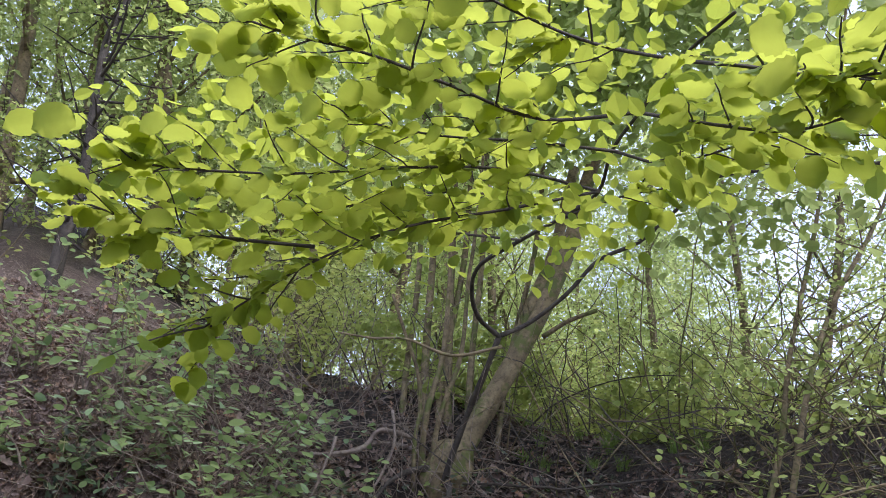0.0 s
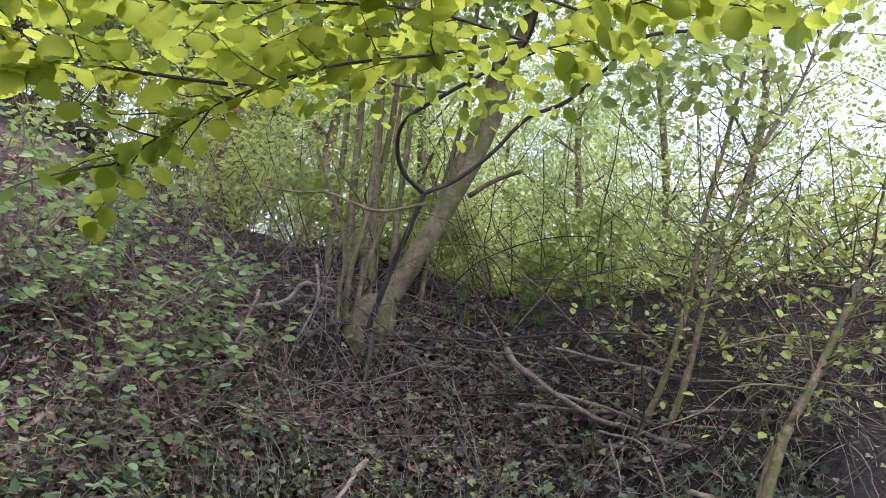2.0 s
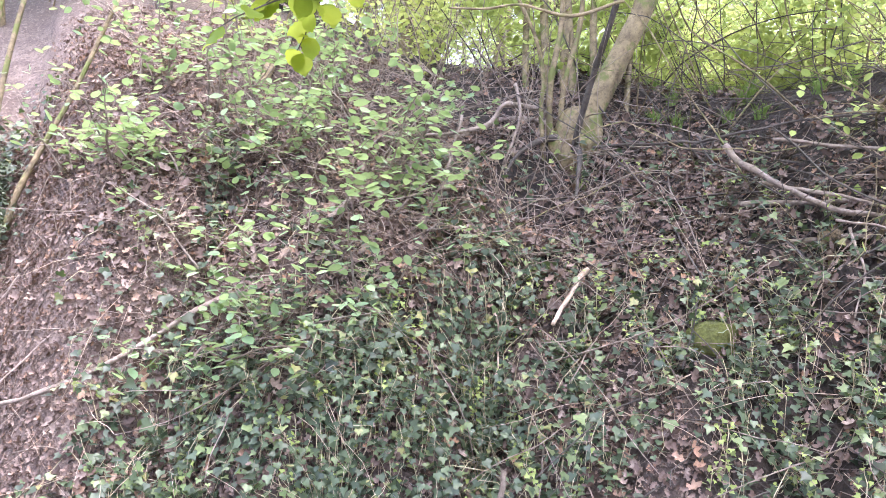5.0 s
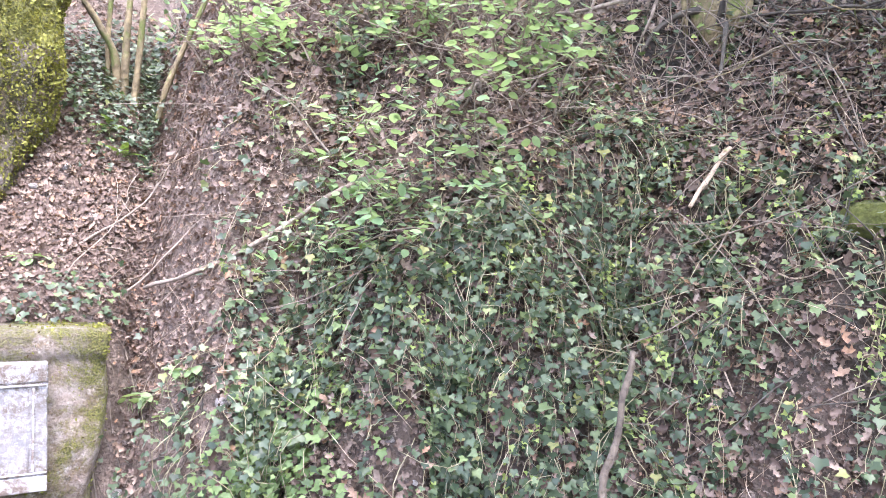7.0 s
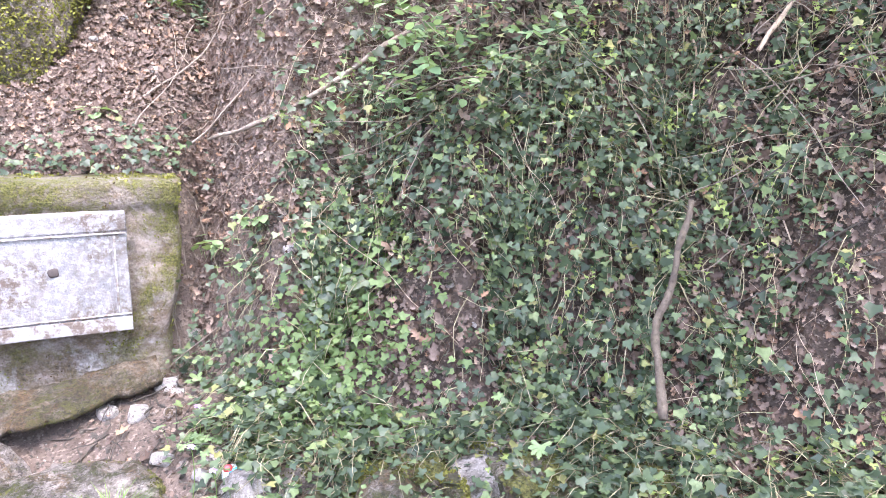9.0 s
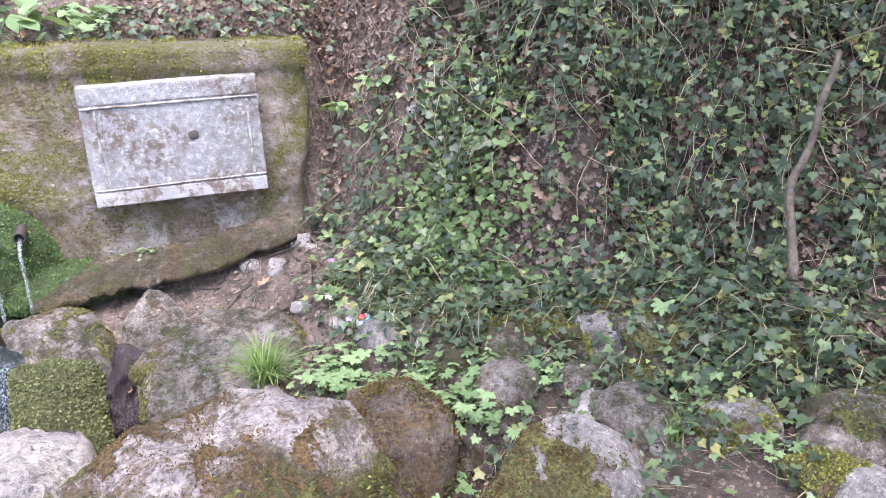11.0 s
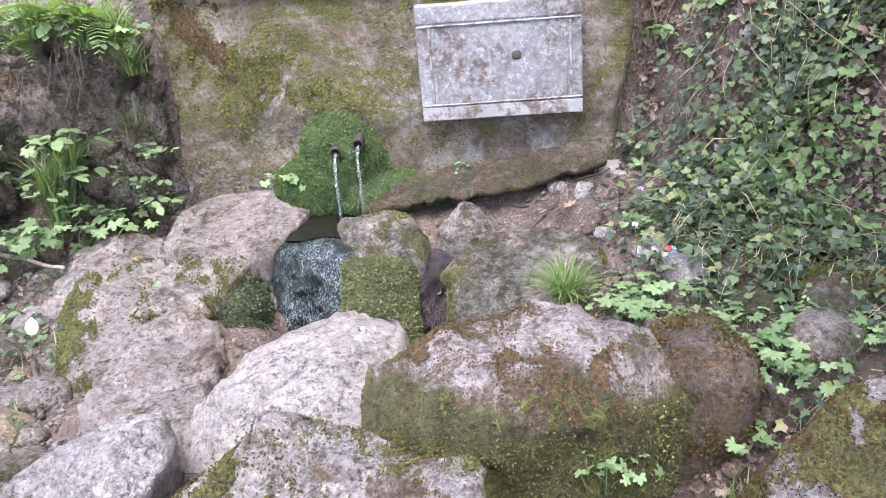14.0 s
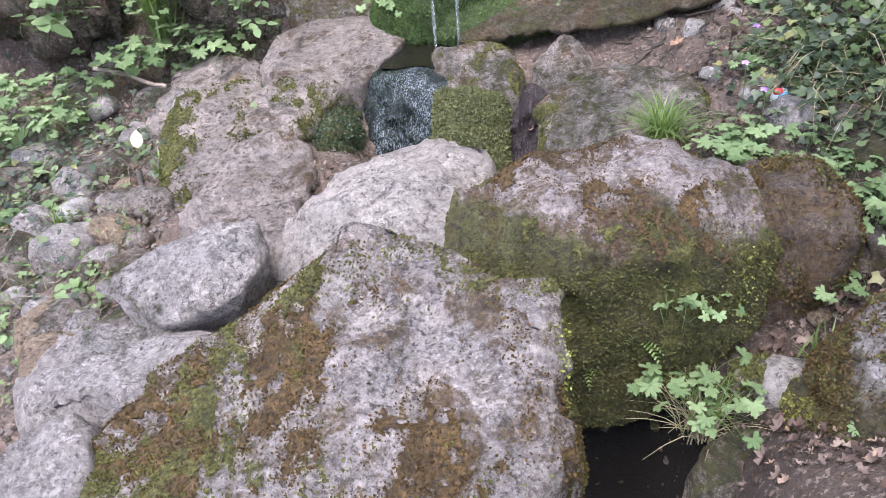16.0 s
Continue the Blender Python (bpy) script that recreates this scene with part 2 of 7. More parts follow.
BROWN = stone_mat("brown mossy stone", (0.25, 0.19, 0.155), (0.11, 0.08, 0.062), moss=0.3, moss_colour=(0.10, 0.11, 0.025), brown=0.8, lichen=0.2)
OLIVE_STONE = stone_mat("grey stone with olive-brown moss", (0.46, 0.42, 0.4), (0.27, 0.235, 0.22), moss=0.4, moss_colour=(0.08, 0.072, 0.022), brown=0.35, lichen=0.3, up=False, damp=0.05)
GREY = stone_mat("grey stone", (0.43, 0.37, 0.33), (0.23, 0.185, 0.155), moss=0.5, brown=0.4, lichen=0.35)
def render_mat():
    """Old render: brown and grey, pale where it has flaked, dark where it stays damp, with yellow-green moss."""
    k = Mat("stained mossy render")
    z = k.node("ShaderNodeSeparateXYZ", Vector=k.coords()).outputs["Z"]

    def above(lo, hi):
        r = k.node("ShaderNodeMapRange", Value=z)
        r.inputs["From Min"].default_value, r.inputs["From Max"].default_value = lo, hi
        return r.outputs["Result"]
    c = k.mix(k.noise(3.0, 12, 0.8, 0.38, 0.62), (0.33, 0.255, 0.21), (0.5, 0.42, 0.38))
    c = k.mix(k.math("MULTIPLY", k.noise(11, 10, 0.8, 0.48, 0.62), 0.7), c, (0.21, 0.15, 0.11))
    pale = k.math("MULTIPLY", k.noise(3.4, 10, 0.75, 0.5, 0.6, 0.3), k.math("SUBTRACT", 1.0, k.math("MULTIPLY", above(0.55, 0.95), 0.75)))
    c = k.mix(pale, c, k.mix(k.noise(40, 8, 0.75), (0.45, 0.4, 0.38), (0.68, 0.63, 0.61)))
    c = k.mix(k.math("MULTIPLY", above(1.08, 1.13), 0.75), c, k.mix(k.noise(14, 8, 0.75), (0.2, 0.17, 0.145), (0.36, 0.31, 0.27)))
    c = k.mix(k.math("MULTIPLY", k.noise(60, 6, 0.75, 0.53, 0.65), 0.5), c, (0.1, 0.075, 0.055))
    brown = k.math("MULTIPLY", k.noise(2.6, 12, 0.78, 0.42, 0.55, 0.4), k.noise(26, 6, 0.75, 0.36, 0.55))
    c = k.mix(k.math("MULTIPLY", brown, 0.85), c, k.mix(k.noise(80, 4), (0.085, 0.06, 0.03), (0.24, 0.165, 0.085)))
    green = k.math("MULTIPLY", k.math("MULTIPLY", k.noise(2.2, 12, 0.8, 0.44, 0.54, 0.3), above(0.25, 0.65)), k.noise(30, 6, 0.75, 0.34, 0.5))
    c = k.mix(green, c, k.mix(k.noise(130, 4, 0.75), (0.075, 0.075, 0.018), (0.28, 0.27, 0.06)))
    k.bump(k.math("ADD", k.noise(9, 10, 0.75, 0.2, 0.8), k.math("ADD", k.math("MULTIPLY", k.noise(45, 8, 0.75, 0.25, 0.75), 0.5), k.math("MULTIPLY", k.math("ADD", green, brown), k.noise(90, 4)))), 1.0, 0.02)
    return k.set(c, 0.9)


CONCRETE = render_mat()
MOSS = moss_mat("bright wet moss", (0.055, 0.09, 0.028), (0.15, 0.21, 0.08))
DARK_MOSS = moss_mat("wet moss", (0.06, 0.068, 0.022), (0.19, 0.198, 0.075), 90)
def ivy_mat():
    k = Mat("ivy leaves")
    r = k.island()
    c = k.ramp(r, (0.0, (0.017, 0.027, 0.017)), (0.4, (0.038, 0.058, 0.033)), (0.75, (0.078, 0.108, 0.056)), (0.94, (0.15, 0.195, 0.08)), (1.0, (0.24, 0.22, 0.08)))
    c = k.mix(k.math("MULTIPLY", k.noise(70, 3), 0.4), c, (0.04, 0.06, 0.035))
    return k.leafy(c, (0.12, 0.19, 0.04), 0.18, 0.12, 0.42)


IVY = ivy_mat()
DARK_IVY = leaf_mat("darker ivy leaves", (0.02, 0.035, 0.02), (0.07, 0.095, 0.05), (0.08, 0.12, 0.03), 0.12, 0.12)
GROUND_WEED = leaf_mat("creeping weed leaves", (0.06, 0.1, 0.04), (0.2, 0.27, 0.11), (0.22, 0.32, 0.07), 0.3, 0.06)
YOUNG_IVY = leaf_mat("young ivy leaves", (0.15, 0.2, 0.06), (0.3, 0.36, 0.12), (0.3, 0.4, 0.08), 0.35, 0.08)
HAZEL = leaf_mat("young hazel leaves", (0.11, 0.195, 0.028), (0.2, 0.3, 0.045), (0.55, 0.63, 0.095), 0.58, 0.018, True, 0.55)
CROWN = leaf_mat("tree leaves", (0.09, 0.145, 0.035), (0.22, 0.3, 0.07), (0.57, 0.68, 0.25), 0.6, 0.02)
HERB = leaf_mat("soft herb leaves", (0.12, 0.19, 0.085), (0.27, 0.36, 0.18), (0.26, 0.36, 0.11), 0.32, 0.04, True, 0.6)
FRESH = leaf_mat("fresh undergrowth leaves", (0.13, 0.19, 0.05), (0.27, 0.34, 0.1), (0.56, 0.63, 0.2), 0.52, 0.03)
SHRUB = leaf_mat("shrub leaves", (0.11, 0.19, 0.1), (0.3, 0.42, 0.21), (0.36, 0.5, 0.19), 0.42, 0.06)
GRASS = leaf_mat("grass blades", (0.1, 0.165, 0.05), (0.24, 0.31, 0.12), (0.25, 0.42, 0.06), 0.35, 0.08)
STRAW = leaf_mat("dry grass", (0.30, 0.26, 0.16), (0.46, 0.42, 0.3), (0.3, 0.25, 0.12), 0.2, 0.05)
LITTER = litter_mat()
BARK = bark_mat("hazel bark", (0.1, 0.076, 0.042), (0.26, 0.2, 0.11), 0.4)
DARK_BARK = bark_mat("dark wet bark", (0.036, 0.029, 0.024), (0.09, 0.075, 0.06))
TWIG = bark_mat("dead grey-brown twigs", (0.13, 0.097, 0.075), (0.29, 0.235, 0.19))
VINE = bark_mat("pale olive vine stems", (0.2, 0.17, 0.10), (0.4, 0.35, 0.22))
IVY_WOOD = bark_mat("woody ivy bark", (0.06, 0.044, 0.032), (0.14, 0.108, 0.08))
PALE_TWIG = bark_mat("bare pale wood", (0.28, 0.2, 0.14), (0.46, 0.36, 0.27))


def plaque_mat():
    k = Mat("weathered marble")
    c = k.mix(k.noise(2.2, 6), (0.255, 0.24, 0.238), (0.36, 0.34, 0.337))
    c = k.mix(k.math("MULTIPLY", k.noise(11, 9, 0.8, 0.42, 0.6), 0.8), c, (0.19, 0.187, 0.2))
    c = k.mix(k.math("MULTIPLY", k.noise(34, 9, 0.8, 0.46, 0.6), 0.7), c, (0.15, 0.145, 0.15))
    c = k.mix(k.math("MULTIPLY", k.noise(55, 7, 0.8, 0.52, 0.6), 0.65), c, (0.52, 0.51, 0.51))
    c = k.mix(k.math("MULTIPLY", k.noise(30, 9, 0.8, 0.46, 0.56), k.noise(4, 5, lo=0.42, hi=0.58)), c, (0.12, 0.09, 0.07))
    k.bump(k.noise(70, 8, 0.75, 0.3, 0.7), 0.6, 0.008)
    return k.set(c, 0.8)


def edge_mat():
    k = Mat("stained marble border")
    c = k.mix(k.noise(6, 6), (0.3, 0.285, 0.28), (0.42, 0.4, 0.395))
    c = k.mix(k.noise(11, 10, 0.8, 0.46, 0.56), c, (0.13, 0.095, 0.075))
    k.bump(k.noise(70, 6, 0.7, 0.3, 0.7), 0.5, 0.008)
    return k.set(c, 0.8)


def water_mat(name, tint, streaks, foam=(0.24, 0.28, 0.31)):
    k = Mat(name)
    run = k.node("ShaderNodeMapping", Vector=k.coords())
    run.inputs["Scale"].default_value = (1.0, 1.0, 0.35 if streaks else 1.0)
    k.pos = run.outputs["Vector"]
    n = k.node("ShaderNodeTexNoise", Vector=k.coords(), Scale=26.0, Detail=6.0, Roughness=0.65, Distortion=1.2)
    k.bump(n.outputs["Fac"], 0.9, 0.03 if streaks else 0.006)
    c = tint
    if streaks:
        c = k.mix(k.math("MULTIPLY", k.noise(170, 6, 0.8, 0.5, 0.58, 0.3), k.noise(7, 6, 0.7, 0.42, 0.56)), tint, foam)
    return k.set(c, 0.08, IOR=1.33)


PLAQUE, PLAQUE_EDGE = plaque_mat(), edge_mat()
CASCADE = water_mat("falling water over dark stone", (0.016, 0.021, 0.02), True)
TRICKLE = water_mat("thin water over brown-black stone", (0.03, 0.023, 0.024), True, (0.1, 0.09, 0.095))
POOL = water_mat("pool water", (0.012, 0.012, 0.008), False)


def jet_mat():
    k = Mat("clear water jet")
    k.bump(k.noise(60, 4, 0.6, 0.2, 0.8), 0.6, 0.01)
    return k.set((0.9, 0.95, 0.97), 0.04, IOR=1.33, Transmission_Weight=0.92)


def plain_mat(name, color, rough=0.6, metal=0.0):
    k = Mat(name)
    c = k.mix(k.math("MULTIPLY", k.noise(40, 5), 0.5), color, tuple(0.55 * v for v in color))
    return k.set(c, rough, Metallic=metal)


JET = jet_mat()
IRON = plain_mat("rusty iron pipe", (0.06, 0.05, 0.045), 0.6, 0.5)
DARK = plain_mat("dark stain", (0.07, 0.055, 0.05), 0.9)
BLUE, RED, FOIL = plain_mat("blue wrapper", (0.08, 0.42, 0.72), 0.35), plain_mat("red print", (0.7, 0.06, 0.07), 0.35), plain_mat("white plastic", (0.85, 0.88, 0.9), 0.3)
VIOLET, YELLOW = plain_mat("violet petal", (0.5, 0.3, 0.7), 0.7), plain_mat("yellow leaf", (0.55, 0.5, 0.3), 0.8)

# ---- shapes ----
def mesh_of(name, verts, faces, mat, smooth_faces=True):
    """A mesh from arrays; all faces have the same number of corners."""
    verts, faces = np.asarray(verts, np.float32), np.asarray(faces, np.int32)
    me = bpy.data.meshes.new(name)
    me.vertices.add(len(verts))
    me.vertices.foreach_set("co", verts.ravel())
    n, k = faces.shape
    me.loops.add(n * k)
    me.loops.foreach_set("vertex_index", faces.ravel())
    me.polygons.add(n)
    me.polygons.foreach_set("loop_start", np.arange(0, n * k, k, dtype=np.int32))
    me.polygons.foreach_set("use_smooth", np.full(n, smooth_faces))
    me.update(calc_edges=True)
    if mat is not None:
        me.materials.append(mat)
    return me


def part(name, me, parent=None, label="", m=None):
    ob = new(name, me)
    if parent is not None:
        ob.parent = parent
        ob.matrix_parent_inverse = parent.matrix_basis.inverted()
    if m is not None:
        ob.matrix_basis = m
    return tagged(ob, label)


def thing(name, at, label, category, group="", kind=""):
    ob = new(name)
    ob.location = at
    ob.empty_display_size = 0.1
    return tagged(ob, label, category, group, kind)


def join(pieces):
    """Several (verts, faces) as one."""
    vs, fs, n = [], [], 0
    for v, f in pieces:
        vs.append(np.asarray(v, float))
        fs.append(np.asarray(f) + n)
        n += len(v)
    return np.concatenate(vs), np.concatenate(fs)


def curve_through(points, steps):
    """Smooth points through the given ones."""
    p = np.asarray(points, float)
    p = np.vstack([2 * p[0] - p[1], p, 2 * p[-1] - p[-2]])
    out = []
    for i in range(1, len(p) - 2):
        for t in np.arange(steps) / steps:
            out.append(0.5 * (2 * p[i] + (p[i + 1] - p[i - 1]) * t + (2 * p[i - 1] - 5 * p[i] + 4 * p[i + 1] - p[i + 2]) * t * t
                              + (3 * p[i] - p[i - 1] - 3 * p[i + 1] + p[i + 2]) * t ** 3))
    return np.array(out + [p[-2]])


def tube(points, r0, r1, sides=6, steps=4, knots=0.0, rng=None):
    """A tapered, closed, slightly knotty limb."""
    p = curve_through(points, steps)
    n = len(p)
    tan = np.gradient(p, axis=0)
    tan /= np.linalg.norm(tan, axis=1)[:, None] + 1e-9
    ref = np.where(np.abs(tan[:, 2:3]) > 0.9, [[1.0, 0, 0]], [[0, 0, 1.0]])
    u = np.cross(tan, ref)
    u /= np.linalg.norm(u, axis=1)[:, None] + 1e-9
    w = np.cross(tan, u)
    r = r0 + (r1 - r0) * np.linspace(0, 1, n) ** 0.8
    if knots:
        r = r * (1 + knots * (rng or np.random).uniform(-1, 1, n))
    ang = np.arange(sides) * 2 * np.pi / sides
    ring = p[:, None] + r[:, None, None] * (np.cos(ang)[None, :, None] * u[:, None] + np.sin(ang)[None, :, None] * w[:, None])
    v = np.vstack([ring.reshape(-1, 3), p[:1], p[-1:]])
    i, j = np.meshgrid(np.arange(n - 1), np.arange(sides), indexing="ij")
    j2 = (j + 1) % sides
    a, b, c, d = i * sides + j, i * sides + j2, (i + 1) * sides + j2, (i + 1) * sides + j
    f = np.concatenate([np.stack([a, b, c], -1).reshape(-1, 3), np.stack([a, c, d], -1).reshape(-1, 3)])
    k = np.arange(sides)
    k2 = (k + 1) % sides
    caps = np.concatenate([np.stack([k2, k, np.full(sides, n * sides)], -1),
                           np.stack([(n - 1) * sides + k, (n - 1) * sides + k2, np.full(sides, n * sides + 1)], -1)])
    return v, np.concatenate([f, caps])


def fan(outline, middle):
    v = np.array([middle] + list(outline), float)
    n = len(outline)
    return v, np.array([(0, 1 + i, 1 + (i + 1) % n) for i in range(n)])


def mirrored(half, fold):
    """A leaf's outline from its one half, from stalk to tip; the blade is folded along its rib."""
    right = [(x, y, fold * abs(x)) for x, y in half]
    left = [(-x, y, fold * abs(x)) for x, y in reversed(half) if abs(x) > 1e-6]
    return right + left


IVY_LEAF = fan(mirrored([(0, 0), (0.36, -0.08), (0.54, 0.36), (0.24, 0.46), (0, 1.0)], 0.22), (0, 0.32, 0.0))
OVAL_LEAF = fan(mirrored([(0, 0), (0.2, 0.08), (0.33, 0.36), (0.27, 0.68), (0, 1.0)], 0.18), (0, 0.45, -0.02))
DRY_LEAF = fan([(0, 0, 0.05), (0.2, 0.1, 0.2), (0.14, 0.3, 0.06), (0.38, 0.45, 0.3), (0.16, 0.62, 0.05), (0.26, 0.85, 0.22), (0, 1.05, 0.3), (-0.16, 0.75, 0.1), (-0.36, 0.66, 0.34), (-0.15, 0.42, 0.04), (-0.28, 0.2, 0.26)], (0, 0.45, -0.1))


def scattered(template, pos, normal, tip, size, rng=None):
    """Copies of a leaf at many places, as one (verts, faces)."""
    tv, tf = template
    normal = normal / (np.linalg.norm(normal, axis=1)[:, None] + 1e-9)
    y = tip - normal * np.sum(tip * normal, axis=1)[:, None]
    y /= np.linalg.norm(y, axis=1)[:, None] + 1e-9
    x = np.cross(y, normal)
    local = tv[None] * size[:, None, None]
    v = pos[:, None] + local[..., :1] * x[:, None] + local[..., 1:2] * y[:, None] + local[..., 2:] * normal[:, None]
    f = tf[None] + (np.arange(len(pos)) * len(tv))[:, None, None]
    return v.reshape(-1, 3), f.reshape(-1, 3)


def lattice(ix, iy, seed):
    n = (ix.astype(np.int64) * 374761393 + iy.astype(np.int64) * 668265263 + seed * 974634777) & 0xFFFFFFFF
    n = ((n ^ (n >> 13)) * 1274126177) & 0xFFFFFFFF
    return ((n ^ (n >> 16)) & 0xFFFF) / 32767.5 - 1.0


def wave(x, y, size, seed=0):
    """Smooth noise from -1 to 1 with bumps of about that size."""
    x, y = np.asarray(x, float) / size, np.asarray(y, float) / size
    ix, iy = np.floor(x), np.floor(y)
    u, v = x - ix, y - iy
    u, v = u * u * (3 - 2 * u), v * v * (3 - 2 * v)
    a, b = lattice(ix, iy, seed), lattice(ix + 1, iy, seed)
    c, d = lattice(ix, iy + 1, seed), lattice(ix + 1, iy + 1, seed)
    return (a * (1 - u) + b * u) * (1 - v) + (c * (1 - u) + d * u) * v


def smooth(a, b, x):
    t = np.clip((x - a) / (b - a), 0, 1)
    return t * t * (3 - 2 * t)


WALL_Y = 3.5


def height(x, y, rough=True):
    """The ground's height: a hollow before a spring, with a bank that curves round it."""
    x, y = np.asarray(x, float), np.asarray(y, float)
    r = np.hypot(x, y)
    a = np.degrees(np.arctan2(x, y))
    base = np.clip(0.24 + 0.15 * x + 0.13 * (y - 3), -0.3, 0.5)
    foot = np.interp(a, [-180, -140, -100, -60, -35, -25, 9, 12, 16, 29, 42, 60, 75, 95, 115, 140, 180],
                     [14, 12, 6, 4.9, 4.3, 4.0, 3.6, 3.3, 3.05, 2.82, 2.92, 2.95, 2.9, 3.0, 3.4, 6, 14])
    line = np.where((a > -60) & (a < 9), (WALL_Y + 0.06) / np.cos(np.radians(np.clip(a, -55, 55))), foot)
    foot = foot + (line - foot) * smooth(-30, -24, a) * (1 - smooth(8.6, 10.5, a))
    s = r - foot
    step = 1 - smooth(8.5, 16, a)
    # a sharp step behind the spring's wall, a steep ivy face beside it
    broad = 0.12 + 0.6 * smooth(8.6, 11.5, a)
    edge = 0.74 * smooth(0, broad, s) + 0.85 * np.clip(s - broad, 0, 2.4)
    face = 1.75 * np.clip(s, 0, 0.9) + 1.08 * np.clip(s - 0.9, 0, 1.25)
    after = np.where(step > 0.5, 2.52, 2.15)
    rise = edge * step + face * (1 - step)
    far = np.interp(a, [-180, -120, -60, 12, 25, 38, 55, 100, 140, 180], [0.1, 0.2, 0.55, 0.85, 0.75, 0.48, 0.16, 0.16, 0.1, 0.1])
    over = np.clip(s - after, 0, None)
    rise = rise + far * 9 * (1 - np.exp(-over / 9))
    # the stream's gully, from the pool down between the boulders
    mid = np.interp(y, [-0.5, 0.6, 1.5, 2.3, 2.85], [0.35, 0.25, 0.08, -0.5, -0.72])
    dip = (0.42 + 0.25 * smooth(1.9, 1.4, y)) * np.exp(-((x - mid) / 0.24) ** 2) * smooth(-0.6, 0.6, y) * (1 - smooth(2.75, 3.0, y))
    dip = dip + 0.3 * np.exp(-((x - 0.58) ** 2 + (y - 1.72) ** 2) / 0.14) + 0.38 * np.exp(-((x + 0.27) ** 2 + (y - 2.72) ** 2) / 0.035)
    dip = dip + 1.7 * np.exp(-(x - 0.1) ** 2 / 0.024 - (y - 1.6) ** 2 / 0.07)
    dip = dip + 0.26 * np.exp(-((x - 0.08) / 0.3) ** 2 - ((y - 2.72) / 0.3) ** 2)
    dip = dip + 0.16 * np.exp(-((x - 3.4) ** 2 + (y - 2.95) ** 2) / 0.02)
    z = base + rise - dip
    if rough:
        near = np.exp(-np.clip(r - 6, 0, None) / 8)
        z = z + (0.10 * wave(x, y, 0.9, 1) + 0.07 * wave(x, y, 0.33, 2)) * smooth(-0.2, 0.5, s) * near
        hollow = smooth(0.2, 0.65, wave(x, y, 0.34, 6)) + 0.6 * smooth(0.3, 0.7, wave(x, y, 0.16, 7))
        z = z - 0.2 * hollow * smooth(-0.1, 0.3, s) * (1 - smooth(1.0, 1.7, s)) * smooth(14, 20, a)
        z = z + (0.035 * wave(x, y, 0.4, 3) + 0.016 * wave(x, y, 0.13, 4)) * near + 0.5 * wave(x, y, 7, 5) * smooth(6, 14, r)
    return z


def normal_at(x, y, e=0.05):
    gx = (height(x + e, y) - height(x - e, y)) / (2 * e)
    gy = (height(x, y + e) - height(x, y - e)) / (2 * e)
    n = np.stack([-gx, -gy, np.ones_like(gx)], -1)
    return n / np.linalg.norm(n, axis=-1)[..., None]


# ---- the ground, one sheet out to the horizon ----
_az = np.radians(np.concatenate([np.arange(-180, -62, 3.0), np.arange(-62, 100, 0.6), np.arange(100, 180, 3.0)]))
_rr = np.concatenate([np.concatenate([[0.002], np.arange(0.06, 2.4, 0.06)]), np.arange(2.4, 6.2, 0.042), 6.2 * 1.06 ** np.arange(0, 82)])
_A, _R = np.meshgrid(_az, _rr, indexing="ij")
_X, _Y = _R * np.sin(_A), _R * np.cos(_A)
_V = np.stack([_X, _Y, height(_X, _Y)], -1).reshape(-1, 3)
_na, _nr = _A.shape
_i, _j = np.meshgrid(np.arange(_na), np.arange(_nr - 1), indexing="ij")
_i2 = (_i + 1) % _na
_F = np.stack([_i * _nr + _j, _i * _nr + _j + 1, _i2 * _nr + _j + 1, _i2 * _nr + _j], -1).reshape(-1, 4)
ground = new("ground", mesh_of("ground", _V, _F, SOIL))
tagged(ground, "steep bare brown soil bank rising round a hollow", "ground", kind="structure")


